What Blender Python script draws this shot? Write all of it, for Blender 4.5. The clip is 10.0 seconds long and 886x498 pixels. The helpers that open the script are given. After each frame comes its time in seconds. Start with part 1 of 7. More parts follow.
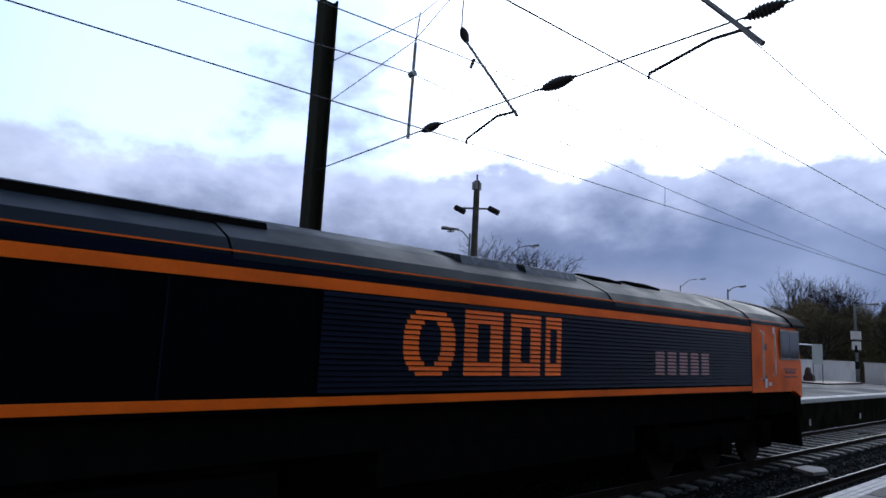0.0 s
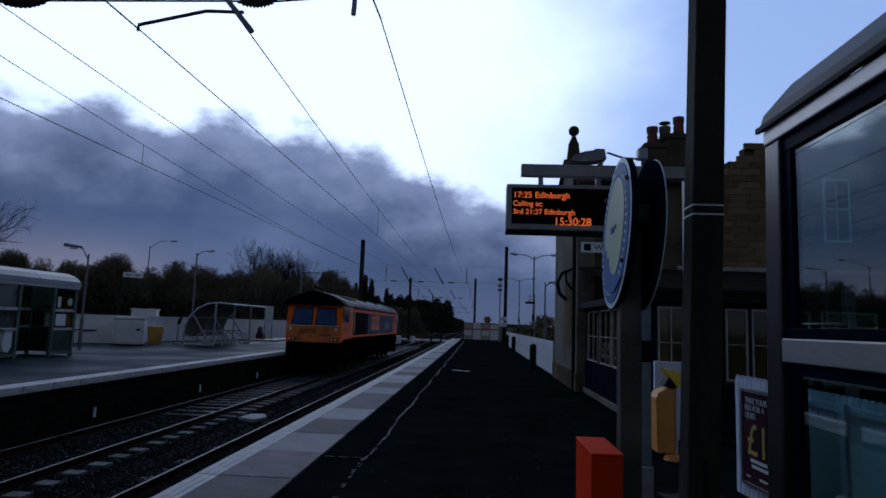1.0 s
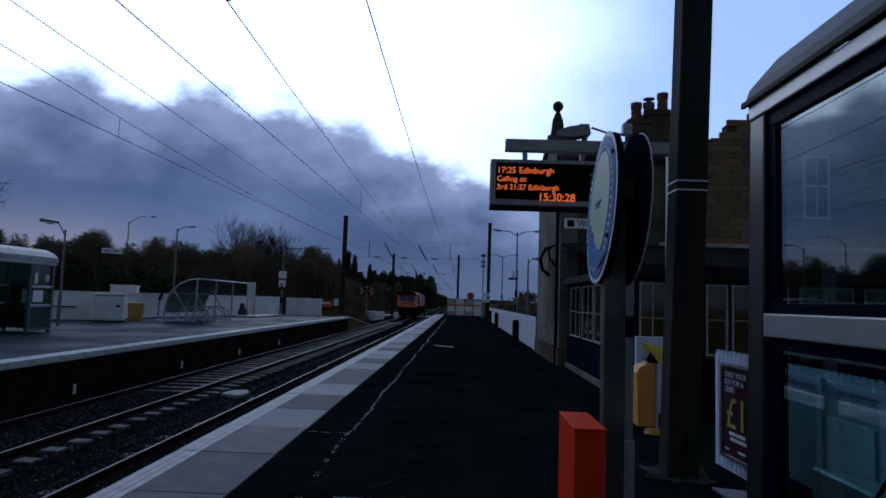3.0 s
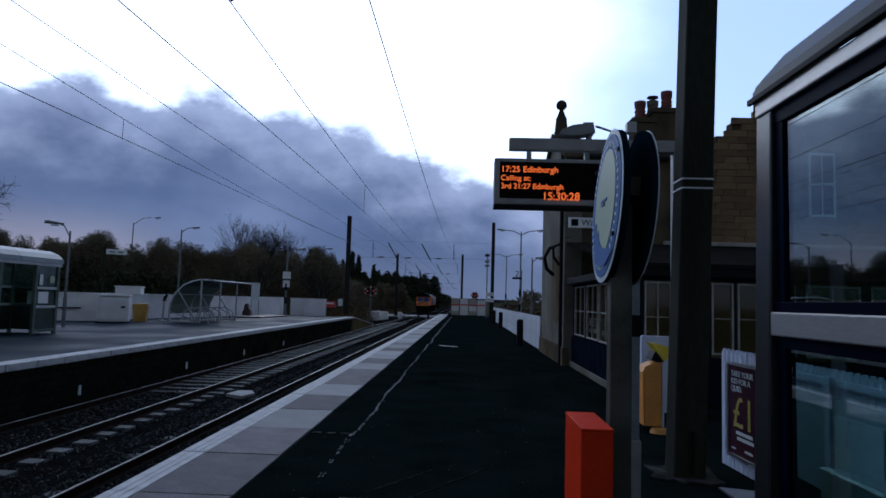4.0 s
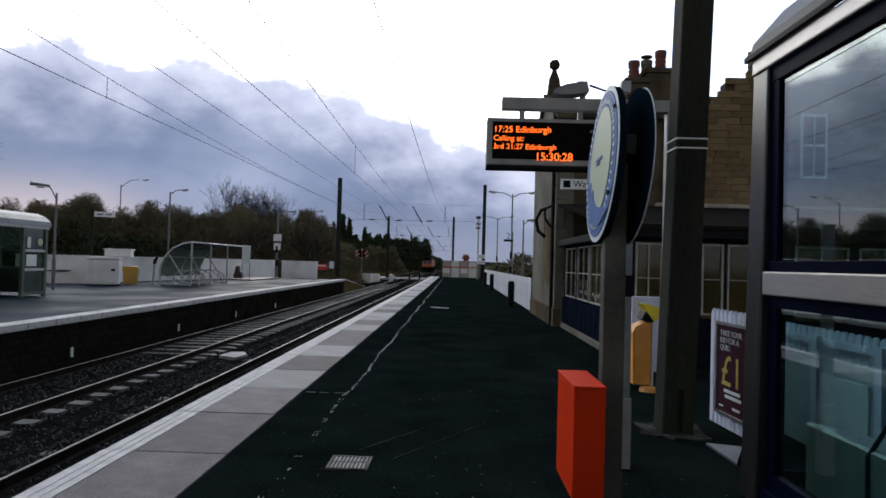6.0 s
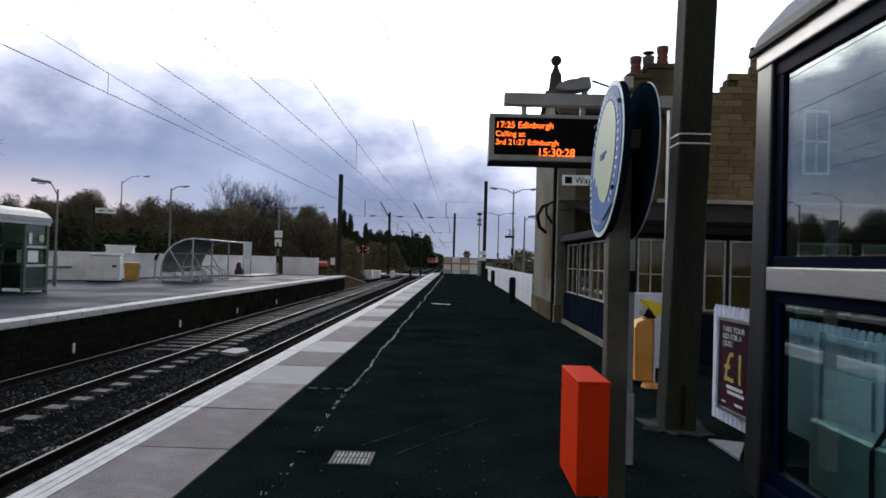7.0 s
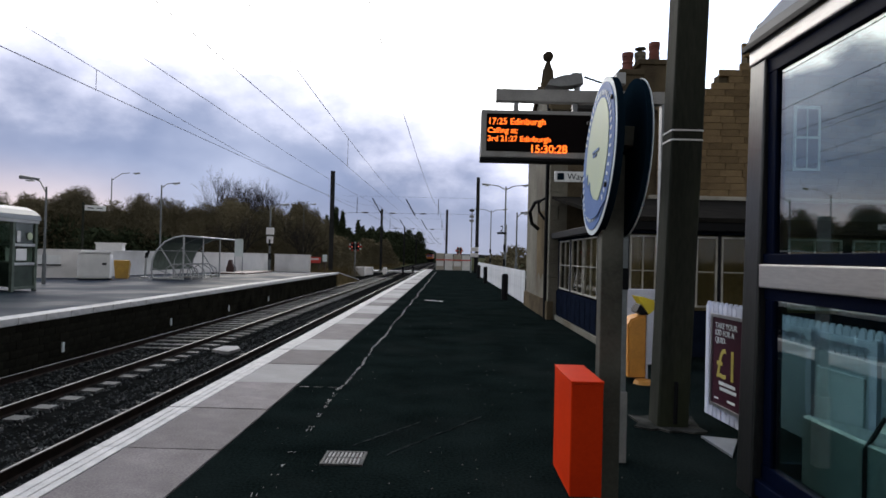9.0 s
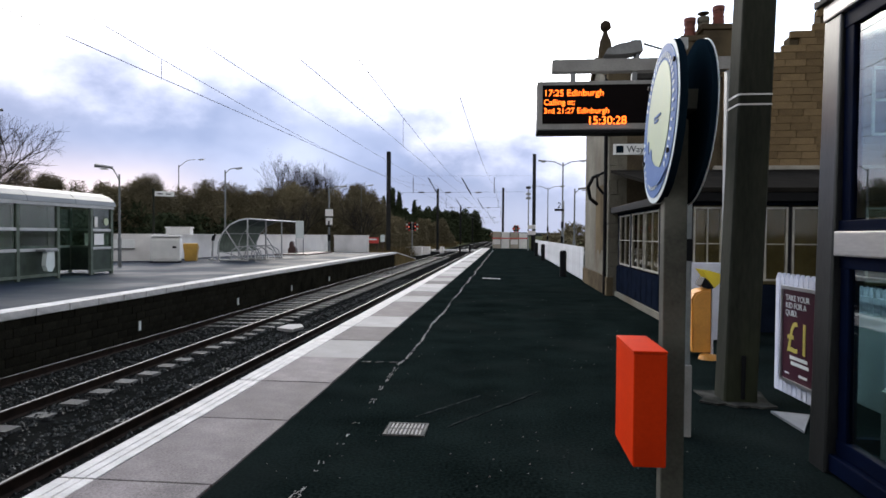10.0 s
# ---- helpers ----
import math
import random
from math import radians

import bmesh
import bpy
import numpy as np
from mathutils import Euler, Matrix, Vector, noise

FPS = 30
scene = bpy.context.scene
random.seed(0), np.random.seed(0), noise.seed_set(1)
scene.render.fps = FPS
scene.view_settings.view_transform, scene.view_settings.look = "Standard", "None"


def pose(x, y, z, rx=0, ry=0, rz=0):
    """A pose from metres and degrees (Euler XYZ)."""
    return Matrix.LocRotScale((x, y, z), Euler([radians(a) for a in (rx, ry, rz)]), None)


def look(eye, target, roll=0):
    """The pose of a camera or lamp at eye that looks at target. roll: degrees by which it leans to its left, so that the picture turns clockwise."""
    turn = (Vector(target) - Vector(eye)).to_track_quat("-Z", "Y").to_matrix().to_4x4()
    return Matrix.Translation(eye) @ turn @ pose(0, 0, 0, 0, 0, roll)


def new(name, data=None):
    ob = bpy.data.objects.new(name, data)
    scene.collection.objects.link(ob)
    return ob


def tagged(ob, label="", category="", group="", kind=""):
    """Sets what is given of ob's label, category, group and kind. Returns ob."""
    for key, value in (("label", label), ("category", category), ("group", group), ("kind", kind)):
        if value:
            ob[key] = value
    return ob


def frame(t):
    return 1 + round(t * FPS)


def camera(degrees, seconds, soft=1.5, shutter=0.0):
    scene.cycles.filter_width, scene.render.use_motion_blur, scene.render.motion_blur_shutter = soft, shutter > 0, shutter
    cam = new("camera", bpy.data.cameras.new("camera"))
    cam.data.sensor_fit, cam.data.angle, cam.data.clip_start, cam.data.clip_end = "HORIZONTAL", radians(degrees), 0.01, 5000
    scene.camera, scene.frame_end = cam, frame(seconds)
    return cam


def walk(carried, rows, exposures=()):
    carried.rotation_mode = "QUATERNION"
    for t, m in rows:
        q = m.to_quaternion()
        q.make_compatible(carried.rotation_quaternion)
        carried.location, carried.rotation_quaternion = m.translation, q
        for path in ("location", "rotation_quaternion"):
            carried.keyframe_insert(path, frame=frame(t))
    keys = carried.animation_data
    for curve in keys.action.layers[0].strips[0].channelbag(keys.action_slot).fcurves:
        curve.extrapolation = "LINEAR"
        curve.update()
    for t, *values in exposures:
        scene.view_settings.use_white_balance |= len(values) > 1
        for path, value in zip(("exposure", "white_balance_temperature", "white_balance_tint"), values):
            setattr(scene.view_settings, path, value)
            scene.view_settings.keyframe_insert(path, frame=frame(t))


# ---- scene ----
# The camera is held by hand on the platform: it turns after the locomotive, then sways a little. x: across, y: along the line, z: up from the platform.
START = [  # seconds, eye, yaw, pitch, roll
    (0.0, (0.0, 0.0, 1.469), 48.796, 8.292, -2.699),
    (0.1, (0.0, 0.0, 1.472), 40.389, 8.574, -2.873),
    (0.2, (0.0, -0.015, 1.478), 32.831, 7.887, -2.773),
    (0.3, (0.0, -0.055, 1.486), 26.313, 6.507, -1.682),
    (0.4, (0.0, -0.125, 1.496), 20.430, 7.033, -1.741),
    (0.7, (0.016, -0.155, 1.501), 7.750, 5.800, -1.772),
]
PATH = [  # seconds, eye, target, roll
    (0.5, (0.002, -0.192, 1.503), (-0.524, 1.725, 1.723), 1.7),
    (1.0, (0.044, -0.107, 1.496), (-0.07, 1.875, 1.734), 2.0),
    (1.5, (0.061, -0.077, 1.5), (-0.017, 1.908, 1.734), 2.3),
    (2.0, (0.08, -0.068, 1.503), (0.019, 1.923, 1.684), 1.9),
    (2.5, (0.053, -0.063, 1.494), (-0.002, 1.93, 1.659), 2.0),
    (4.0, (0.037, -0.032, 1.493), (-0.034, 1.96, 1.657), 1.7),
    (4.5, (0.073, -0.024, 1.491), (0.024, 1.974, 1.583), 1.7),
    (5.0, (0.028, -0.009, 1.492), (0.011, 1.988, 1.599), 1.6),
    (5.5, (0.027, -0.004, 1.485), (-0.008, 1.994, 1.558), 1.6),
    (7.0, (0.011, 0.006, 1.471), (-0.031, 2.006, 1.506), 1.6),
    (7.5, (0.001, 0.029, 1.468), (-0.04, 2.028, 1.499), 1.7),
    (8.0, (-0.009, 0.025, 1.467), (-0.042, 2.025, 1.475), 1.5),
    (8.5, (0.003, 0.043, 1.477), (-0.015, 2.042, 1.499), 1.2),
    (9.0, (0.015, 0.045, 1.483), (-0.003, 2.045, 1.507), 1.4),
    (9.5, (-0.004, 0.0, 1.477), (-0.11, 1.997, 1.514), 1.1),
    (10.0, (0.009, 0.038, 1.446), (-0.187, 2.028, 1.401), 0.4),
]
cam = camera(70.2, 10.0, soft=1.6, shutter=0.0)
walk(cam, sorted([(t, pose(*eye, 90 + pitch, roll, yaw)) for t, eye, yaw, pitch, roll in START] + [(t, look(eye, target, roll)) for t, eye, target, roll in PATH], key=lambda r: r[0]),
     exposures=[(0.0, -0.73, 5700, 9), (0.2, -1.24, 5500, 9), (0.5, -2.08, 5100, 11), (1.0, -2.13, 5000, 11), (1.5, -2.22, 4900, 11), (2.0, -2.2, 4900, 11), (2.5, -2.1, 4900, 10), (4.0, -1.5, 5150, 9), (4.5, -1.4, 5500, 8), (5.0, -0.68, 6000, 8), (5.5, -0.64, 6350, 8), (7.0, -0.22, 6650, 9), (7.5, 0.0, 6750, 9), (8.5, 0.10, 6900, 9), (9.0, -0.13, 6850, 9), (9.5, 0.0, 6850, 9), (10.0, 0.38, 6900, 9)])

# ---- light: a winter afternoon, a dark cloud bank with bright sky above it ----
SUN_AZ, SUN_EL = radians(14), radians(19)   # left of the line's direction, above the horizon


def build_world():
    w = bpy.data.worlds.new("sky")
    scene.world = w
    w.use_nodes = True
    nt = w.node_tree
    nt.nodes.clear()
    N = lambda kind, **kw: node(nt, kind, **kw)
    L = nt.links.new
    tc = N("ShaderNodeTexCoord")
    sep = N("ShaderNodeSeparateXYZ")
    L(tc.outputs["Generated"], sep.inputs[0])
    el = math_node(nt, "ARCSINE", sep.outputs[2])
    negx = math_node(nt, "MULTIPLY", sep.outputs[0], -1.0)
    az = math_node(nt, "ARCTAN2", negx, sep.outputs[1])
    turn = N("ShaderNodeMapRange")
    turn.inputs[1].default_value, turn.inputs[2].default_value = -math.pi, math.pi
    L(az, turn.inputs[0])
    # height of the cloud bank's edge by direction (grey 1.0 is 0.5 rad)
    edge = N("ShaderNodeValToRGB")
    stops = [(-180, .30), (-40, .22), (-12, .30), (-4, .36), (1, .37), (3, .41), (7, .45), (10, .53), (17, .52), (19.5, .53), (22, .60), (25, .58), (28, .51), (33, .55), (40, .54), (55, .50), (80, .50), (120, .45), (180, .30)]
    ramp(edge, [((a + 180) / 360, (v, v, v, 1)) for a, v in stops])
    L(turn.outputs[0], edge.inputs[0])
    edge_h = math_node(nt, "MULTIPLY", edge.outputs[0], 0.5)
    stretch = N("ShaderNodeMapping")
    stretch.inputs["Scale"].default_value = (1, 1, 1.7)
    L(tc.outputs["Generated"], stretch.inputs[0])
    puff = N("ShaderNodeTexNoise")
    puff.inputs["Scale"].default_value, puff.inputs["Detail"].default_value, puff.inputs["Roughness"].default_value = 8.5, 8, 0.56
    L(stretch.outputs[0], puff.inputs["Vector"])
    wide = N("ShaderNodeTexNoise")
    wide.inputs["Scale"].default_value, wide.inputs["Detail"].default_value = 2.6, 5
    L(stretch.outputs[0], wide.inputs["Vector"])
    lift = math_node(nt, "MULTIPLY", math_node(nt, "SUBTRACT", puff.outputs["Fac"], 0.5), 0.14)
    over = math_node(nt, "ADD", math_node(nt, "SUBTRACT", el, edge_h), lift)
    mask = N("ShaderNodeMapRange", interpolation_type="SMOOTHSTEP")
    mask.inputs[1].default_value, mask.inputs[2].default_value = -0.012, 0.030
    L(over, mask.inputs[0])
    # bright gap above the bank
    glow_dir = (-math.sin(radians(22)) * math.cos(radians(23)), math.cos(radians(22)) * math.cos(radians(23)), math.sin(radians(23)))
    dot = N("ShaderNodeVectorMath", operation="DOT_PRODUCT")
    dot.inputs[1].default_value = glow_dir
    L(tc.outputs["Generated"], dot.inputs[0])
    glow = N("ShaderNodeMapRange", interpolation_type="SMOOTHSTEP")
    glow.inputs[1].default_value, glow.inputs[2].default_value = 0.80, 0.97
    wob = math_node(nt, "ADD", dot.outputs["Value"], math_node(nt, "MULTIPLY", math_node(nt, "SUBTRACT", wide.outputs["Fac"], 0.5), 0.22))
    L(wob, glow.inputs[0])
    sky = N("ShaderNodeTexSky", sky_type="NISHITA")
    sky.sun_disc, sky.sun_elevation, sky.sun_rotation = False, SUN_EL, -SUN_AZ
    blue = mix_rgb(nt, 0.12, (1.55, 1.80, 2.45, 1), sky.outputs[0])
    clear = mix_rgb(nt, glow.outputs[0], blue, (4.9, 4.9, 5.1, 1))
    # the bank: grey-blue, paler in billows and towards the ground
    shade = N("ShaderNodeValToRGB")
    ramp(shade, [(0.30, (0.205, 0.275, 0.49, 1)), (0.52, (0.335, 0.42, 0.68, 1)), (0.72, (0.58, 0.67, 0.96, 1))])
    L(wide.outputs["Fac"], shade.inputs[0])
    low = N("ShaderNodeMapRange", interpolation_type="SMOOTHSTEP")
    low.inputs[1].default_value, low.inputs[2].default_value = 0.13, 0.0
    L(el, low.inputs[0])
    bank = mix_rgb(nt, math_node(nt, "MULTIPLY", low.outputs[0], 0.6), shade.outputs[0], (0.50, 0.53, 0.68, 1))
    # the bank is thinner and paler away to the west
    pink = N("ShaderNodeMapRange", interpolation_type="SMOOTHSTEP")
    pink.inputs[1].default_value, pink.inputs[2].default_value, pink.inputs[4].default_value = 0.135, 0.03, 0.8
    L(el, pink.inputs[0])
    left = N("ShaderNodeMapRange", interpolation_type="SMOOTHSTEP")
    left.inputs[1].default_value, left.inputs[2].default_value = 0.38, 0.56
    L(az, left.inputs[0])
    west = N("ShaderNodeMapRange", interpolation_type="SMOOTHSTEP")
    west.inputs[1].default_value, west.inputs[2].default_value, west.inputs[4].default_value = 0.45, 0.95, 0.85
    L(az, west.inputs[0])
    bank = mix_rgb(nt, west.outputs[0], bank, mix_rgb(nt, puff.outputs["Fac"], (0.33, 0.38, 0.58, 1), (0.58, 0.62, 0.84, 1)))
    bank = mix_rgb(nt, math_node(nt, "MULTIPLY", pink.outputs[0], left.outputs[0]), bank, (1.20, 1.0, 1.02, 1))
    # the bank's upper billows are thin and lit through
    rim = N("ShaderNodeMapRange", interpolation_type="SMOOTHSTEP")
    rim.inputs[1].default_value, rim.inputs[2].default_value, rim.inputs[4].default_value = -0.125, 0.0, 0.85
    L(over, rim.inputs[0])
    bank = mix_rgb(nt, rim.outputs[0], bank, mix_rgb(nt, puff.outputs["Fac"], (0.72, 0.80, 1.16, 1), (1.75, 1.78, 2.10, 1)))
    # a loose grey wisp above it, to the west
    wisp_dir = (-math.sin(radians(61)) * math.cos(radians(19)), math.cos(radians(61)) * math.cos(radians(19)), math.sin(radians(19)))
    wd = N("ShaderNodeVectorMath", operation="DOT_PRODUCT")
    wd.inputs[1].default_value = wisp_dir
    L(tc.outputs["Generated"], wd.inputs[0])
    wisp = N("ShaderNodeMapRange", interpolation_type="SMOOTHSTEP")
    wisp.inputs[1].default_value, wisp.inputs[2].default_value, wisp.inputs[4].default_value = 0.985, 1.015, 0.8
    L(math_node(nt, "ADD", wd.outputs["Value"], math_node(nt, "MULTIPLY", math_node(nt, "SUBTRACT", puff.outputs["Fac"], 0.5), 0.10)), wisp.inputs[0])
    clear = mix_rgb(nt, wisp.outputs[0], clear, (0.75, 0.80, 0.98, 1))
    whole = mix_rgb(nt, mask.outputs[0], bank, clear)
    # overhead and behind, thicker cloud
    back = N("ShaderNodeMapRange", interpolation_type="SMOOTHSTEP")
    back.inputs[1].default_value, back.inputs[2].default_value = 0.25, 0.62
    L(dot.outputs["Value"], back.inputs[0])
    high = N("ShaderNodeMapRange", interpolation_type="SMOOTHSTEP")
    high.inputs[1].default_value, high.inputs[2].default_value = 0.25, 0.75
    L(el, high.inputs[0])
    final = mix_rgb(nt, back.outputs[0], mix_rgb(nt, high.outputs[0], mix_rgb(nt, wide.outputs["Fac"], (0.76, 0.82, 0.96, 1), (1.15, 1.19, 1.30, 1)), (0.09, 0.105, 0.13, 1)), whole)
    bg = N("ShaderNodeBackground")
    L(final, bg.inputs[0])
    bg.inputs[1].default_value = 1.0
    out = N("ShaderNodeOutputWorld")
    L(bg.outputs[0], out.inputs[0])


def node(nt, kind, **kw):
    n = nt.nodes.new(kind)
    if "operation" in kw:
        n.operation = kw["operation"]
    if "interpolation_type" in kw:
        n.interpolation_type = kw["interpolation_type"]
    if "sky_type" in kw:
        n.sky_type = kw["sky_type"]
    if "data_type" in kw:
        n.data_type, n.blend_type = kw["data_type"], kw["blend_type"]
    return n


def math_node(nt, op, a, b=None):
    n = node(nt, "ShaderNodeMath", operation=op)
    for i, v in enumerate((a, b)):
        if v is None:
            continue
        if isinstance(v, (int, float)):
            n.inputs[i].default_value = v
        else:
            nt.links.new(v, n.inputs[i])
    return n.outputs[0]


def mix_rgb(nt, fac, a, b, blend="MIX"):
    n = node(nt, "ShaderNodeMix", data_type="RGBA", blend_type=blend)
    for i, v in ((0, fac), (6, a), (7, b)):
        if isinstance(v, (int, float)):
            n.inputs[i].default_value = v
        elif isinstance(v, tuple):
            n.inputs[i].default_value = v
        else:
            nt.links.new(v, n.inputs[i])
    return n.outputs[2]


def ramp(n, stops):
    e = n.color_ramp.elements
    while len(e) < len(stops):
        e.new(0.5)
    for el, (p, c) in zip(e, stops):
        el.position = p
    for el, (p, c) in zip(e, stops):
        el.position, el.color = p, c


build_world()
sun_data = bpy.data.lights.new("sun", "SUN")
sun_data.energy, sun_data.angle, sun_data.color = 0.5, radians(14), (1.0, 0.95, 0.88)
sun = new("sun", sun_data)
sun.matrix_world = look((-math.sin(SUN_AZ) * 50, math.cos(SUN_AZ) * 50, 50 * math.tan(SUN_EL)), (0, 0, 0))

# ---- materials ----


def mat(name, base, base2=None, rough=0.6, metal=0.0, scale=6.0, fine=60.0, bump=0.15, spec=0.5, stretch=(1, 1, 1), vary=0.0, dirt=None, dirt_amount=0.0, emit=None, emit_strength=0.0, rough2=None, island=0.0, grain_w=0.35):
    """A surface with two scales of variation: broad stains and fine grain."""
    m = bpy.data.materials.new(name)
    m.use_nodes = True
    nt = m.node_tree
    p = nt.nodes["Principled BSDF"]
    p.inputs["Metallic"].default_value = metal
    p.inputs["Specular IOR Level"].default_value = spec
    base2 = base2 or tuple(c * 0.72 for c in base)
    tc = node(nt, "ShaderNodeTexCoord")
    mp = node(nt, "ShaderNodeMapping")
    mp.inputs["Scale"].default_value = stretch
    nt.links.new(tc.outputs["Object"], mp.inputs[0])
    broad = node(nt, "ShaderNodeTexNoise")
    broad.inputs["Scale"].default_value, broad.inputs["Detail"].default_value = scale, 5
    grain = node(nt, "ShaderNodeTexNoise")
    grain.inputs["Scale"].default_value, grain.inputs["Detail"].default_value = fine, 3
    nt.links.new(mp.outputs[0], broad.inputs["Vector"])
    nt.links.new(mp.outputs[0], grain.inputs["Vector"])
    both = math_node(nt, "ADD", math_node(nt, "MULTIPLY", broad.outputs["Fac"], 1 - grain_w), math_node(nt, "MULTIPLY", grain.outputs["Fac"], grain_w))
    spread = node(nt, "ShaderNodeMapRange")
    spread.inputs[1].default_value, spread.inputs[2].default_value = 0.36, 0.64
    nt.links.new(both, spread.inputs[0])
    col = mix_rgb(nt, spread.outputs[0], (*base2, 1), (*base, 1))
    if dirt:
        stain = node(nt, "ShaderNodeTexNoise")
        stain.inputs["Scale"].default_value, stain.inputs["Detail"].default_value = scale * 0.45, 8
        nt.links.new(mp.outputs[0], stain.inputs["Vector"])
        sm = node(nt, "ShaderNodeMapRange")
        sm.inputs[1].default_value, sm.inputs[2].default_value, sm.inputs[4].default_value = 0.5, 0.68, dirt_amount
        nt.links.new(stain.outputs["Fac"], sm.inputs[0])
        col = mix_rgb(nt, sm.outputs[0], col, (*dirt, 1))
    if island:
        geo = node(nt, "ShaderNodeNewGeometry")
        vi = node(nt, "ShaderNodeMapRange")
        vi.inputs[3].default_value, vi.inputs[4].default_value = 1 - island, 1 + island * 1.6
        nt.links.new(geo.outputs["Random Per Island"], vi.inputs[0])
        hi = node(nt, "ShaderNodeHueSaturation")
        nt.links.new(vi.outputs[0], hi.inputs["Value"])
        nt.links.new(col, hi.inputs["Color"])
        col = hi.outputs[0]
    if vary:
        info = node(nt, "ShaderNodeObjectInfo")
        v = node(nt, "ShaderNodeMapRange")
        v.inputs[3].default_value, v.inputs[4].default_value = 1 - vary, 1 + vary
        nt.links.new(info.outputs["Random"], v.inputs[0])
        hs = node(nt, "ShaderNodeHueSaturation")
        nt.links.new(v.outputs[0], hs.inputs["Value"])
        nt.links.new(col, hs.inputs["Color"])
        col = hs.outputs[0]
    nt.links.new(col, p.inputs["Base Color"])
    rr = node(nt, "ShaderNodeMapRange")
    rr.inputs[3].default_value, rr.inputs[4].default_value = rough if rough2 is None else rough2, rough
    rr.inputs[1].default_value, rr.inputs[2].default_value = 0.38, 0.62
    nt.links.new(broad.outputs["Fac"], rr.inputs[0])
    nt.links.new(rr.outputs[0], p.inputs["Roughness"])
    if bump:
        b = node(nt, "ShaderNodeBump")
        b.inputs["Strength"].default_value, b.inputs["Distance"].default_value = bump, 0.01
        nt.links.new(both, b.inputs["Height"])
        nt.links.new(b.outputs[0], p.inputs["Normal"])
    if emit:
        p.inputs["Emission Color"].default_value = (*emit, 1)
        p.inputs["Emission Strength"].default_value = emit_strength
    return m


def glass(name, tint, rough=0.02, least=0.03, most=0.9, steep=2.6):
    """Thin pane: clear when looked through, a mirror at a slant."""
    m = bpy.data.materials.new(name)
    m.use_nodes = True
    nt = m.node_tree
    nt.nodes.clear()
    lw = node(nt, "ShaderNodeLayerWeight")
    slant = math_node(nt, "POWER", lw.outputs["Facing"], steep)
    fac = math_node(nt, "ADD", math_node(nt, "MULTIPLY", slant, most), least)
    tr = node(nt, "ShaderNodeBsdfTransparent")
    tr.inputs[0].default_value = (*tint, 1)
    gl = node(nt, "ShaderNodeBsdfGlossy")
    gl.inputs["Roughness"].default_value = rough
    mx = node(nt, "ShaderNodeMixShader")
    nt.links.new(fac, mx.inputs[0])
    nt.links.new(tr.outputs[0], mx.inputs[1])
    nt.links.new(gl.outputs[0], mx.inputs[2])
    out = node(nt, "ShaderNodeOutputMaterial")
    nt.links.new(mx.outputs[0], out.inputs[0])
    return m


M = {}
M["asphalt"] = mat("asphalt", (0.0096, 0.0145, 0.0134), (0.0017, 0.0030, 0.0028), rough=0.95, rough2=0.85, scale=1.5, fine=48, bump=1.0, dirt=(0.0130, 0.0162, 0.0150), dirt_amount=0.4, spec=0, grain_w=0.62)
# base colour holds the blue sheen of sky reflected on the far platform
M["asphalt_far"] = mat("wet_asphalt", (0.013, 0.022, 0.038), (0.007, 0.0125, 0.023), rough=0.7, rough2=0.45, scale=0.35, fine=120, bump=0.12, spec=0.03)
M["scuff"] = mat("rubbed_asphalt", (0.042, 0.047, 0.046), (0.012, 0.015, 0.014), rough=0.9, scale=9, fine=60, bump=0.4, spec=0)
M["patch"] = mat("asphalt_seam", (0.12, 0.12, 0.117), (0.04, 0.04, 0.04), rough=0.8, scale=14, fine=90, bump=0.3)
M["footing"] = mat("broken_dark_concrete", (0.050, 0.050, 0.044), (0.012, 0.013, 0.012), rough=0.9, scale=5, fine=50, bump=0.5, dirt=(0.12, 0.115, 0.10), dirt_amount=0.5, spec=0)
M["slab"] = mat("platform_slab", grain_w=0.5, base=(0.205, 0.180, 0.176), base2=(0.080, 0.070, 0.069), rough=0.8, rough2=0.7, scale=3.2, fine=70, bump=0.3, vary=0.24, dirt=(0.075, 0.068, 0.067), dirt_amount=0.6, spec=0.08)
M["slab_white"] = mat("pale_slab", (0.33, 0.315, 0.30), (0.23, 0.22, 0.21), rough=0.8, rough2=0.7, scale=2.2, fine=110, bump=0.25, vary=0.16, dirt=(0.14, 0.13, 0.125), dirt_amount=0.5, spec=0.08)
M["white_line"] = mat("white_platform_paint", (0.56, 0.535, 0.51), (0.34, 0.325, 0.31), rough=0.7, scale=5, fine=70, bump=0.12, spec=0.2)
M["brick_dark"] = mat("platform_wall_brick", (0.026, 0.024, 0.017), (0.008, 0.0078, 0.0065), rough=0.9, scale=1.6, fine=30, bump=0.4, vary=0.18, spec=0)
M["mortar"] = mat("mortar", (0.017, 0.016, 0.014), rough=0.9, scale=5, fine=60, bump=0.3, spec=0)
M["ballast"] = mat("ballast", (0.0095, 0.0100, 0.0095), (0.0036, 0.0038, 0.0036), rough=0.95, scale=3, fine=30, bump=0.6, vary=0.3, spec=0)
M["stone_ballast"] = mat("ballast_stone", (0.024, 0.026, 0.0245), (0.006, 0.0064, 0.006), rough=0.6, scale=8, fine=40, bump=0.3, spec=0.08, island=0.97)
M["sleeper"] = mat("concrete_sleeper", (0.12, 0.119, 0.113), (0.034, 0.034, 0.033), rough=0.85, rough2=0.6, scale=5, fine=60, bump=0.3, vary=0.35, dirt=(0.015, 0.015, 0.014), dirt_amount=0.95, spec=0.08)
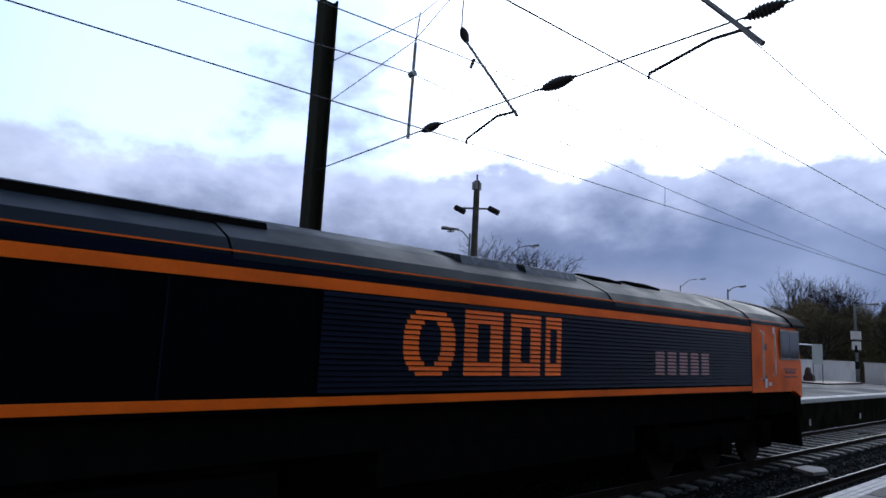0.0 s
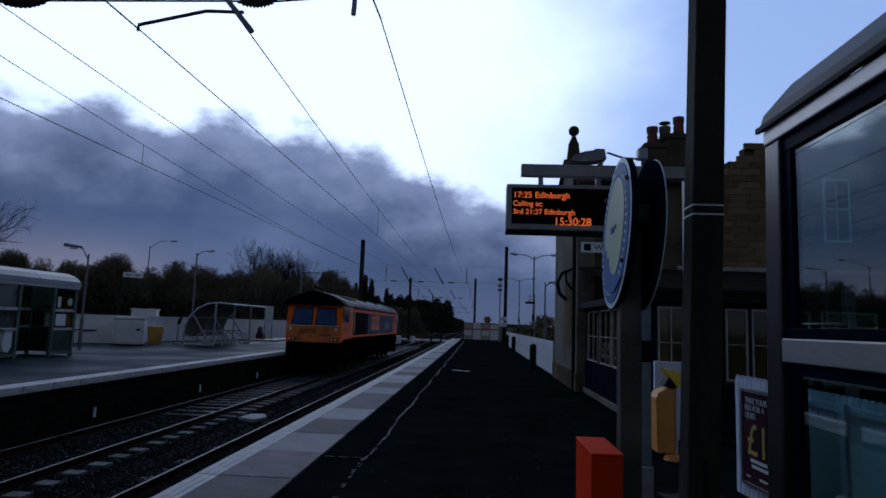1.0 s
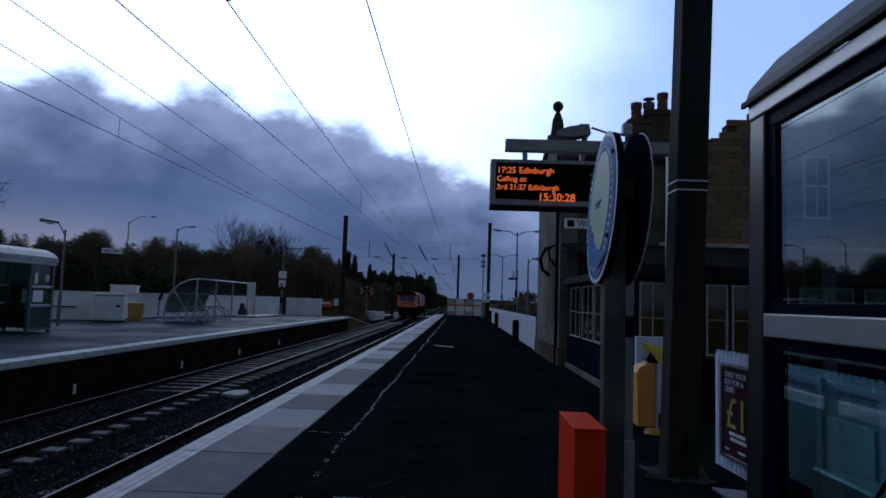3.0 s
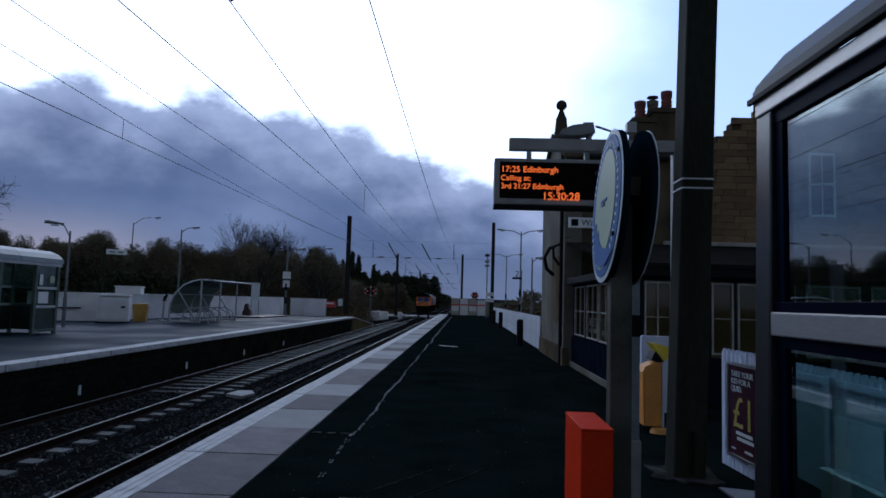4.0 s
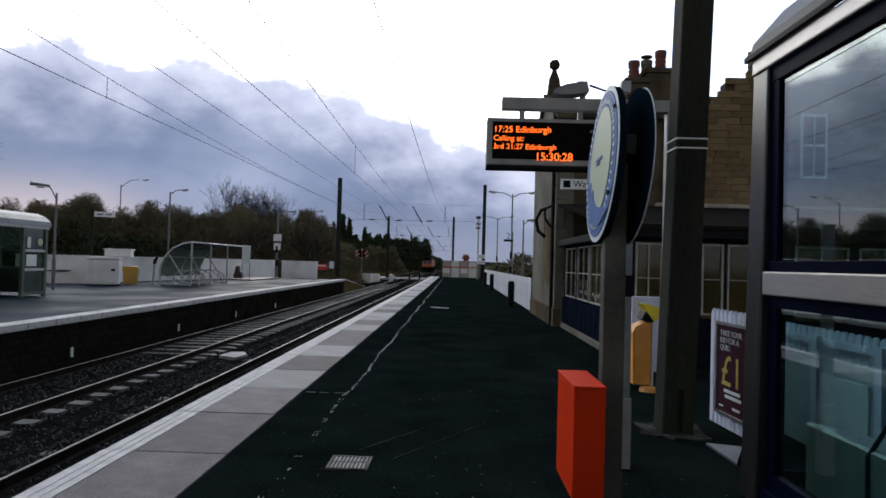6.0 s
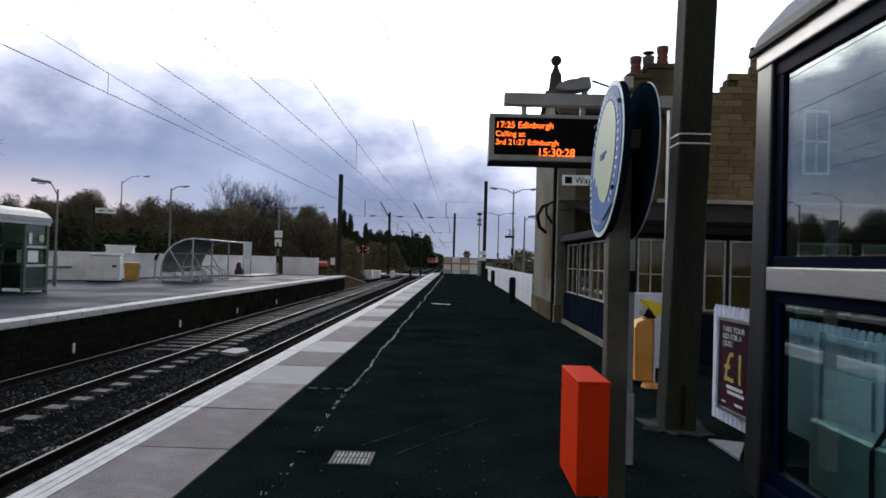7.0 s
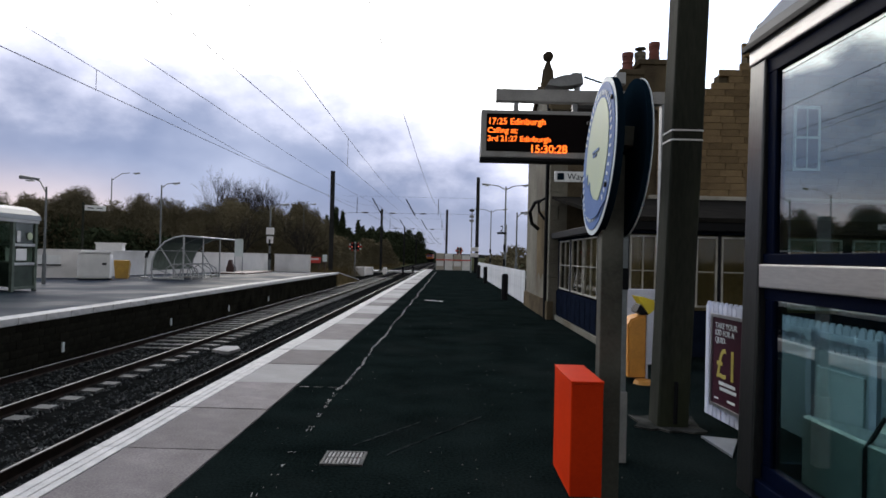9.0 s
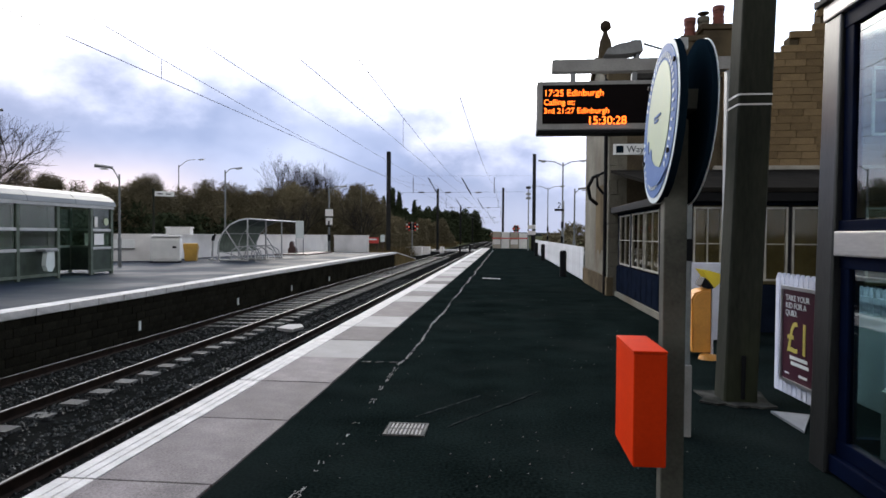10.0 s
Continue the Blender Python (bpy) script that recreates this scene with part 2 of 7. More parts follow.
M["rail_side"] = mat("rusty_rail", (0.028, 0.019, 0.015), (0.014, 0.011, 0.009), rough=0.8, scale=5, fine=70, bump=0.25, spec=0.02)
M["rail_top"] = mat("polished_rail", (0.13, 0.127, 0.125), (0.075, 0.073, 0.072), rough=0.5, metal=1.0, scale=4, fine=60, bump=0.02)
M["orange"] = mat("orange_paint", (0.95, 0.165, 0.008), (0.82, 0.13, 0.006), rough=0.5, spec=0.10, scale=1.6, fine=40, bump=0.03, dirt=(0.28, 0.06, 0.010), dirt_amount=0.4)
M["yellow_end"] = mat("dirty_orange_end", (0.80, 0.24, 0.012), (0.60, 0.14, 0.01), rough=0.45, scale=2.5, fine=30, bump=0.04, dirt=(0.14, 0.035, 0.01), dirt_amount=0.8)
M["loco_blue"] = mat("dark_blue_paint", (0.0050, 0.0080, 0.021), (0.003, 0.0045, 0.011), rough=0.5, scale=2, fine=40, bump=0.03, spec=0.035)
M["loco_black"] = mat("black_panel", (0.0025, 0.003, 0.005), rough=0.6, scale=2, fine=40, bump=0.03, spec=0.01)
M["loco_roof"] = mat("dark_blue_roof", (0.0050, 0.0115, 0.018), (0.0028, 0.0062, 0.010), rough=0.58, rough2=0.44, scale=1.6, fine=30, bump=0.05, dirt=(0.014, 0.019, 0.024), dirt_amount=0.3, spec=0.05)
M["loco_hatch"] = mat("wet_roof_hatch", (0.03, 0.036, 0.044), (0.014, 0.018, 0.023), rough=0.3, rough2=0.22, scale=2.5, fine=30, bump=0.05, spec=0.22)
M["underframe"] = mat("sooty_underframe", (0.007, 0.0065, 0.006), (0.004, 0.004, 0.004), rough=0.95, scale=4, fine=40, bump=0.2, spec=0)
# the blue stands in for sky mirrored in the windscreens
M["loco_glass"] = mat("cab_glass", (0.040, 0.085, 0.21), (0.022, 0.050, 0.125), rough=0.08, scale=1.2, fine=9, bump=0.0, spec=0.35)
M["side_glass"] = mat("dark_cab_glass", (0.030, 0.034, 0.040), rough=0.10, scale=2, fine=20, bump=0.0, spec=0.6)
M["rubber"] = mat("black_rubber", (0.012, 0.012, 0.012), rough=0.7, scale=6, fine=60, bump=0.1, spec=0.05)
M["chrome"] = mat("bright_steel", (0.62, 0.62, 0.62), (0.45, 0.45, 0.45), rough=0.3, metal=0.9, scale=5, fine=60, bump=0.03)
M["white_label"] = mat("white_label", (0.72, 0.70, 0.66), rough=0.6, scale=8, fine=60, bump=0.02)
M["maroon"] = mat("dark_red_lettering", (0.20, 0.025, 0.012), rough=0.5, scale=6, fine=60, bump=0.02)
M["tail_red"] = mat("tail_lamp", (0.5, 0.02, 0.01), rough=0.3, scale=6, fine=50, bump=0, emit=(1.0, 0.45, 0.25), emit_strength=0.35)
M["mast"] = mat("weathered_mast_steel", (0.034, 0.035, 0.026), (0.016, 0.0172, 0.013), rough=0.75, scale=3, fine=40, bump=0.15, stretch=(1, 1, 0.2), dirt=(0.05, 0.062, 0.026), dirt_amount=0.5, spec=0.05)
M["mast_dark"] = mat("dark_mast_steel", (0.035, 0.034, 0.034), (0.02, 0.02, 0.02), rough=0.75, scale=3, fine=40, bump=0.1, spec=0.02)
M["galv"] = mat("galvanised_steel", (0.26, 0.27, 0.27), (0.16, 0.165, 0.17), rough=0.5, metal=0.5, scale=5, fine=50, bump=0.06)
M["wire"] = mat("tarnished_wire", (0.045, 0.042, 0.042), rough=0.6, metal=0.4, scale=8, fine=60, bump=0)
M["insulator"] = mat("brown_insulator", (0.035, 0.028, 0.026), rough=0.3, scale=8, fine=50, bump=0)
M["red_bin"] = mat("red_bin_paint", (0.60, 0.036, 0.006), (0.50, 0.028, 0.005), rough=0.45, scale=3, fine=60, bump=0.05, dirt=(0.33, 0.03, 0.012), dirt_amount=0.4, spec=0.03)
M["post_grey"] = mat("grey_green_post", (0.085, 0.082, 0.066), (0.05, 0.048, 0.039), rough=0.65, scale=5, fine=60, bump=0.08, dirt=(0.17, 0.16, 0.13), dirt_amount=0.5, spec=0.08)
M["sign_blue"] = mat("blue_sign_enamel", (0.125, 0.19, 0.36), (0.095, 0.155, 0.31), rough=0.5, scale=4, fine=60, bump=0.02, spec=0.015)
M["sign_white"] = mat("white_sign_enamel", (0.66, 0.70, 0.68), (0.55, 0.60, 0.58), rough=0.45, scale=3, fine=60, bump=0.02, spec=0.02)
M["sign_cream"] = mat("pale_green_sign_centre", (0.44, 0.48, 0.32), (0.40, 0.45, 0.35), rough=0.45, scale=2, fine=40, bump=0.02, spec=0.02)
M["sign_back"] = mat("dark_navy_sign_rim", (0.005, 0.012, 0.019), rough=0.8, spec=0, scale=4, fine=40, bump=0.03)
M["display_case"] = mat("grey_display_case", (0.34, 0.325, 0.305), (0.22, 0.21, 0.20), rough=0.5, scale=4, fine=60, bump=0.04, spec=0.2)
M["display_face"] = mat("black_display_window", (0.006, 0.004, 0.004), rough=0.5, scale=4, fine=40, bump=0, spec=0.03)
M["led"] = mat("orange_led", (0.5, 0.12, 0.02), rough=0.5, bump=0, emit=(1.0, 0.15, 0.016), emit_strength=3.4)
M["navy"] = mat("navy_shelter_paint", (0.0014, 0.0040, 0.0155), (0.0010, 0.0026, 0.0095), rough=0.5, scale=4, fine=60, bump=0.03, spec=0.02)
M["shelter_alu"] = mat("grey_aluminium", (0.44, 0.42, 0.40), (0.32, 0.305, 0.29), rough=0.42, metal=0.7, scale=3, fine=70, bump=0.05, stretch=(1, 0.15, 1))
M["alu_dark"] = mat("dull_dark_aluminium", (0.066, 0.066, 0.064), (0.035, 0.035, 0.035), rough=0.36, metal=0.85, scale=3, fine=70, bump=0.05, stretch=(1, 1, 0.15))
M["shelter_dark"] = mat("dark_shelter_roof", (0.020, 0.024, 0.030), (0.012, 0.014, 0.018), rough=0.4, scale=3, fine=50, bump=0.05, spec=0.06)
M["glass"] = glass("shelter_glass", (0.58, 0.76, 0.75), rough=0.015, least=0.04, most=0.62, steep=1.6)
M["glass_far"] = glass("smoked_glass", (0.50, 0.60, 0.54), rough=0.06, most=0.6)
M["glass_station"] = glass("old_window_glass", (0.86, 0.84, 0.76), rough=0.05, least=0.02, most=0.3)
M["white_sash"] = mat("bright_white_sash_paint", (0.82, 0.82, 0.80), (0.68, 0.68, 0.66), rough=0.5, scale=6, fine=60, bump=0.04)
M["pale_stone"] = mat("pale_ledge_stone", (0.40, 0.37, 0.31), (0.25, 0.23, 0.19), rough=0.85, scale=3, fine=50, bump=0.2)
M["signal_red"] = mat("lit_red_lamp", (0.5, 0.02, 0.01), rough=0.3, bump=0, emit=(1.0, 0.22, 0.16), emit_strength=0.8)
M["lamp_post"] = mat("dull_grey_lamp_post", (0.19, 0.195, 0.195), (0.11, 0.115, 0.115), rough=0.55, metal=0.2, scale=4, fine=50, bump=0.05)
M["infill"] = mat("pale_blue_grey_panel", (0.42, 0.48, 0.50), (0.33, 0.38, 0.40), rough=0.5, scale=2, fine=40, bump=0.04)
M["seat"] = mat("perforated_metal_seat", (0.42, 0.45, 0.43), (0.30, 0.33, 0.32), rough=0.4, metal=0.5, scale=6, fine=90, bump=0.2)
M["stone"] = mat("weathered_sandstone", (0.26, 0.178, 0.092), (0.115, 0.080, 0.046), rough=0.9, scale=2.2, fine=40, bump=0.5, vary=0.26, dirt=(0.042, 0.035, 0.027), dirt_amount=0.8, spec=0.03)
M["stone_dark"] = mat("soot_darkened_stone", (0.105, 0.082, 0.053), (0.048, 0.038, 0.027), rough=0.9, scale=1.3, fine=30, bump=0.4, dirt=(0.21, 0.165, 0.10), dirt_amount=0.4, vary=0.2, spec=0)
M["render_stone"] = mat("stained_render", (0.205, 0.190, 0.152), (0.105, 0.095, 0.075), rough=0.9, scale=0.9, fine=30, bump=0.3, dirt=(0.10, 0.075, 0.048), dirt_amount=0.7, spec=0.03)
M["slate"] = mat("slate_roof", (0.022, 0.020, 0.017), (0.011, 0.010, 0.009), rough=0.85, rough2=0.75, scale=3, fine=40, bump=0.3, vary=0.25, spec=0.0)
M["chimney_pot"] = mat("terracotta_pot", (0.21, 0.060, 0.040), (0.12, 0.036, 0.026), rough=0.75, scale=6, fine=50, bump=0.15)
M["dark_wood"] = mat("dark_blue_boarding", (0.009, 0.013, 0.024), (0.005, 0.007, 0.012), rough=0.75, scale=4, fine=50, bump=0.08, spec=0)
M["white_frame"] = mat("white_window_paint", (0.44, 0.42, 0.36), (0.22, 0.205, 0.18), rough=0.65, spec=0.2, scale=6, fine=60, bump=0.06)
M["pane_dark"] = mat("old_window_pane", (0.020, 0.019, 0.015), (0.010, 0.010, 0.008), rough=0.15, scale=2, fine=12, bump=0.05, spec=0.1)
M["board_brown"] = mat("brown_curtain_behind_glass", (0.19, 0.155, 0.085), (0.095, 0.078, 0.045), rough=0.6, scale=2, fine=30, bump=0.08, spec=0.05)
M["white_wall"] = mat("white_painted_wall", (0.80, 0.77, 0.74), (0.66, 0.63, 0.61), rough=0.85, scale=0.8, fine=40, bump=0.15, dirt=(0.25, 0.24, 0.22), dirt_amount=0.4, spec=0.08)
M["white_fence"] = mat("white_fence_paint", (0.62, 0.62, 0.62), (0.46, 0.46, 0.47), rough=0.65, scale=3, fine=40, bump=0.08, vary=0.12)
M["grey_box"] = mat("pale_grey_cabinet", (0.74, 0.72, 0.69), (0.60, 0.585, 0.56), rough=0.6, scale=2, fine=40, bump=0.05)
M["yellow"] = mat("yellow_grit_bin", (0.46, 0.26, 0.03), (0.33, 0.18, 0.02), rough=0.55, scale=4, fine=50, bump=0.08, dirt=(0.16, 0.09, 0.03), dirt_amount=0.4)
M["yellow_bright"] = mat("bright_yellow_plastic", (0.80, 0.60, 0.02), (0.66, 0.48, 0.02), rough=0.5, scale=5, fine=60, bump=0.05)
M["orange_bin"] = mat("orange_grit_bin", (0.66, 0.29, 0.04), (0.50, 0.21, 0.03), rough=0.55, scale=4, fine=50, bump=0.06)
M["white_pale"] = mat("white_lilac_palings", (0.60, 0.62, 0.70), (0.45, 0.47, 0.55), rough=0.6, scale=4, fine=60, bump=0.06, vary=0.1)
M["poster_dark"] = mat("dark_plum_poster", (0.060, 0.020, 0.030), (0.040, 0.014, 0.022), rough=0.3, scale=2, fine=30, bump=0, spec=0.1)
M["poster_yellow"] = mat("poster_yellow", (0.55, 0.47, 0.10), rough=0.35, scale=3, fine=30, bump=0)
M["green_frame"] = mat("olive_green_frame", (0.125, 0.150, 0.122), (0.075, 0.092, 0.074), rough=0.6, scale=4, fine=60, bump=0.05, spec=0.1)
M["shelter_panel"] = mat("dull_green_panel", (0.055, 0.072, 0.058), (0.034, 0.046, 0.037), rough=0.55, scale=3, fine=50, bump=0.06, spec=0.08)
M["roof_grey"] = mat("translucent_grey_roof", (0.135, 0.145, 0.147), (0.060, 0.067, 0.068), rough=0.36, spec=0.3, scale=1.1, fine=40, bump=0.04, stretch=(1, 0.4, 1))
M["red_sign"] = mat("red_sign", (0.60, 0.04, 0.03), rough=0.5, scale=4, fine=40, bump=0.02)
M["black"] = mat("black_paint", (0.012, 0.012, 0.013), rough=0.55, scale=5, fine=50, bump=0.05, spec=0.05)
M["lamp_head"] = mat("grey_lamp_head", (0.25, 0.25, 0.245), (0.16, 0.16, 0.16), rough=0.45, scale=5, fine=50, bump=0.04)
M["lamp_column"] = mat("pale_lamp_column", (0.44, 0.44, 0.43), (0.32, 0.32, 0.315), rough=0.5, metal=0.2, scale=4, fine=50, bump=0.05)
M["coping"] = mat("whitened_coping", (0.52, 0.50, 0.48), (0.30, 0.29, 0.28), rough=0.7, scale=4, fine=70, bump=0.2, vary=0.22, spec=0.1)
M["lamp_lens"] = mat("lamp_lens", (0.50, 0.52, 0.52), rough=0.2, scale=5, fine=50, bump=0.02)
M["bark"] = mat("dark_bark", (0.050, 0.043, 0.036), (0.024, 0.021, 0.018), rough=0.9, scale=6, fine=40, bump=0.4, spec=0)
M["scrub"] = mat("winter_scrub", (0.190, 0.158, 0.098), (0.100, 0.087, 0.056), rough=0.95, scale=0.25, fine=9, bump=0.3, spec=0)
M["evergreen"] = mat("dark_evergreen", (0.058, 0.070, 0.038), (0.026, 0.034, 0.019), rough=0.9, scale=0.8, fine=9, bump=0.3, spec=0)
M["dry_grass"] = mat("dry_grass", (0.145, 0.105, 0.048), (0.07, 0.055, 0.028), rough=0.9, scale=1.2, fine=25, bump=0.4, spec=0)
M["ground"] = mat("winter_ground", (0.060, 0.062, 0.034), (0.032, 0.034, 0.02), rough=0.95, scale=0.12, fine=6, bump=0.3, spec=0)
M["hill"] = mat("far_hill", (0.032, 0.036, 0.034), rough=0.95, scale=0.02, fine=1, bump=0)
M["house_wall"] = mat("pale_house_wall", (0.42, 0.37, 0.30), (0.32, 0.28, 0.23), rough=0.85, scale=1, fine=30, bump=0.1)
M["cone_red"] = mat("brown_red_figure", (0.060, 0.022, 0.018), rough=0.6, scale=6, fine=50, bump=0.1)

# ---- mesh helpers ----


def box(bm, x0, x1, y0, y1, z0, z1, bevel=0.0):
    r = bmesh.ops.create_cube(bm, size=1.0)
    for v in r["verts"]:
        v.co = Vector(((x0 + x1) / 2 + v.co.x * (x1 - x0), (y0 + y1) / 2 + v.co.y * (y1 - y0), (z0 + z1) / 2 + v.co.z * (z1 - z0)))
    if bevel:
        edges = list({e for v in r["verts"] for e in v.link_edges})
        bmesh.ops.bevel(bm, geom=edges, offset=bevel, segments=2, affect="EDGES", profile=0.6)
    return r["verts"]


def tube(bm, p, q, r, n=8, r2=None):
    p, q = Vector(p), Vector(q)
    d = q - p
    m = Matrix.Translation((p + q) / 2) @ d.to_track_quat("Z", "Y").to_matrix().to_4x4()
    bmesh.ops.create_cone(bm, cap_ends=True, segments=n, radius1=r, radius2=r if r2 is None else r2, depth=d.length, matrix=m)


def bent(bm, pts, r, n=7):
    """One unbroken round bar through the points; r: a radius, or one for each point."""
    pts = [Vector(p) for p in pts]
    rad = r if isinstance(r, (list, tuple)) else [r] * len(pts)
    d = (pts[-1] - pts[0]).normalized() if (pts[-1] - pts[0]).length > 1e-6 else Vector((0, 0, 1))
    side = d.orthogonal().normalized()
    rings = []
    for i, p in enumerate(pts):
        t = (pts[min(i + 1, len(pts) - 1)] - pts[max(i - 1, 0)]).normalized()
        u = side - t * side.dot(t)
        u = u.normalized() if u.length > 1e-4 else t.orthogonal().normalized()
        w = t.cross(u)
        rings.append([bm.verts.new(p + (u * math.cos(6.2832 * j / n) + w * math.sin(6.2832 * j / n)) * rad[i]) for j in range(n)])
    for a, b in zip(rings, rings[1:]):
        for j in range(n):
            bm.faces.new((a[j], a[(j + 1) % n], b[(j + 1) % n], b[j]))
    bm.faces.new(rings[0][::-1])
    bm.faces.new(rings[-1])


def prism(bm, profile, depth0, depth1, axis="y"):
    """A closed profile, extruded along an axis. Profile points: (x, z) for y, (y, z) for x, (x, y) for z."""
    def at(a, b, d):
        return (a, d, b) if axis == "y" else ((d, a, b) if axis == "x" else (a, b, d))
    front = [bm.verts.new(at(a, b, depth0)) for a, b in profile]
    back = [bm.verts.new(at(a, b, depth1)) for a, b in profile]
    n = len(profile)
    bm.faces.new(front)
    bm.faces.new(back[::-1])
    for i in range(n):
        bm.faces.new((front[i], back[i], back[(i + 1) % n], front[(i + 1) % n]))


def finish(name, bm, material, smooth=False):
    bmesh.ops.recalc_face_normals(bm, faces=bm.faces)
    me = bpy.data.meshes.new(name)
    bm.to_mesh(me)
    bm.free()
    me.materials.append(material)
    if smooth:
        for p in me.polygons:
            p.use_smooth = True
    return me


def part(name, bm, material, parent, label="", smooth=False):
    ob = new(name, finish(name, bm, material, smooth))
    ob.parent = parent
    if label:
        ob["label"] = label
    return ob


def thing(name, x, y, z, label, category, group="", rz=0.0, kind=""):
    ob = new(name)
    ob.matrix_basis = pose(x, y, z, 0, 0, rz)
    ob.empty_display_size = 0.1
    return tagged(ob, label, category, group, kind)


def solid(name, bm, material, label, category="", kind="", smooth=False, group=""):
    return tagged(new(name, finish(name, bm, material, smooth)), label, category, group, kind)


def text(name, body, size, material, parent, m, label="", depth=0.002):
    cu = bpy.data.curves.new(name, "FONT")
    cu.body, cu.size, cu.extrude = body, size, depth
    cu.materials.append(material)
    ob = new(name, cu)
    ob.parent = parent
    ob.matrix_basis = m
    if label:
        ob["label"] = label
    return ob


RAIL = -0.95                    # rail head below the platform
EDGE, EDGE_FAR = -2.56, -8.66   # platform edges
RAILS = (-3.255, -4.76, -6.66, -8.165)
NEAR_END, FAR_END = 70.0, 49.5

# ---- ground and trackbed ----
bm = bmesh.new()
for x0, x1 in ((-900, -8.75), (2.9, 900)):
    vs = [bm.verts.new(p) for p in ((x0, -600, -1.35), (x1, -600, -1.35), (x1, 3200, -1.35), (x0, 3200, -1.35))]
    bm.faces.new(vs)
vs = [bm.verts.new(p) for p in ((-8.75, -600, -1.35), (2.9, -600, -1.35), (2.9, 3200, -1.35), (-8.75, 3200, -1.35))]
bm.faces.new(vs)
solid("ground", bm, M["ground"], "dull winter grass and earth beyond the station", "ground", "structure")

bm = bmesh.new()
prism(bm, [(-8.7, -1.34), (-8.7, -1.12), (-8.3, -1.09), (-6.4, -1.09), (-5.7, -1.14), (-5.0, -1.09), (-3.0, -1.09), (-2.5, -1.12), (-2.5, -1.34)], -60, 60)
solid("ballast_bed", bm, M["ballast"], "dark wet stone ballast bed between the platforms", "ballast", "structure")
bm = bmesh.new()
prism(bm, [(-11.5, -1.34), (-9.6, -1.09), (-6.4, -1.09), (-5.7, -1.14), (-5.0, -1.09), (-2.0, -1.09), (-0.2, -1.34)], 60, 900)
solid("ballast_bed", bm, M["ballast"], "stone ballast bed of the line beyond the station", "ballast", "structure")


def ballast_stones():
    """Loose stones on the bed, one sheet of small faceted lumps."""
    rnd = random.Random(5)
    verts, faces = [], []
    octa = [(1, 0, 0), (0, 1, 0), (-1, 0, 0), (0, -1, 0), (0, 0, 0.8)]
    tri = [(0, 1, 4), (1, 2, 4), (2, 3, 4), (3, 0, 4)]
    for i in range(26000):
        y = 2.0 + (rnd.random() ** 1.8) * 34
        x = rnd.uniform(-8.55, -3.4)
        if any(abs(x - r) < 0.07 for r in RAILS):
            continue
        s = rnd.uniform(0.022, 0.05)
        a = rnd.uniform(0, 6.28)
        c, sn = math.cos(a), math.sin(a)
        z = -1.10 - (0.04 if -6.1 < x < -5.3 else 0)
        sx, sy, sz = s * rnd.uniform(0.7, 1.3), s * rnd.uniform(0.7, 1.3), s * rnd.uniform(0.7, 1.4)
        k = len(verts)
        for px, py, pz in octa:
            qx, qy = px * sx, py * sy
            verts.append((x + qx * c - qy * sn, y + qx * sn + qy * c, z + pz * sz))
        faces += [(k + a_, k + b_, k + c_) for a_, b_, c_ in tri]
    me = bpy.data.meshes.new("ballast_stones")
    me.from_pydata(verts, [], faces)
    me.materials.append(M["stone_ballast"])
    tagged(new("ballast_stones", me), "loose grey crushed stones between the rails", "stones", "", "stuff")


ballast_stones()


def rail_profile(x):
    z = RAIL
    return [(x - 0.07, z - 0.155), (x - 0.07, z - 0.14), (x - 0.012, z - 0.125), (x - 0.012, z - 0.045), (x - 0.035, z - 0.035), (x - 0.035, z - 0.004),
            (x + 0.035, z - 0.004), (x + 0.035, z - 0.035), (x + 0.012, z - 0.045), (x + 0.012, z - 0.125), (x + 0.07, z - 0.14), (x + 0.07, z - 0.155)]


for track, (xa, xb) in (("near", RAILS[:2]), ("far", RAILS[2:])):
    line = thing("railway_track", (xa + xb) / 2, 0, 0, "steel railway track on concrete sleepers in dark ballast", "railway track", "railway tracks", kind="structure")
    cx = (xa + xb) / 2
    for x in (xa, xb):
        bm = bmesh.new()
        prism(bm, rail_profile(x - cx), -60, 700)
        rail = part("rail", bm, M["rail_side"], line, "rusty steel rail with a polished head")
        bm = bmesh.new()
        prism(bm, [(x - cx - 0.017, RAIL - 0.003), (x - cx - 0.013, RAIL), (x - cx + 0.013, RAIL), (x - cx + 0.017, RAIL - 0.003)], -60, 700)
        part("rail_head", bm, M["rail_top"], rail)
    bm = bmesh.new()
    prism(bm, [(-1.25, -1.20), (-1.25, -1.07), (-1.0, -1.055), (-0.5, -1.07), (0.5, -1.07), (1.0, -1.055), (1.25, -1.07), (1.25, -1.20)], -0.13, 0.13)
    sleeper_mesh = finish("sleeper", bm, M["sleeper"])
    bm = bmesh.new()
    prism(bm, [(-1.25, -1.22), (-1.25, -1.14), (0.84, -1.14), (0.93, -1.055), (1.22, -1.06), (1.25, -1.22)], -0.13, 0.13)
    buried_mesh = finish("sleeper", bm, M["sleeper"])
    rnd = random.Random(11 if track == "near" else 12)
    for i in range(110):
        buried = track == "far" and i < 25
        s = new("sleeper", buried_mesh if buried else sleeper_mesh)
        s.parent = line
        s.matrix_basis = pose(rnd.uniform(-0.02, 0.02), 0.3 + i * 0.65, rnd.uniform(-0.018, 0.004) - (0.035 if track == "near" else 0.0), 0, 0, rnd.uniform(-0.8, 0.8))

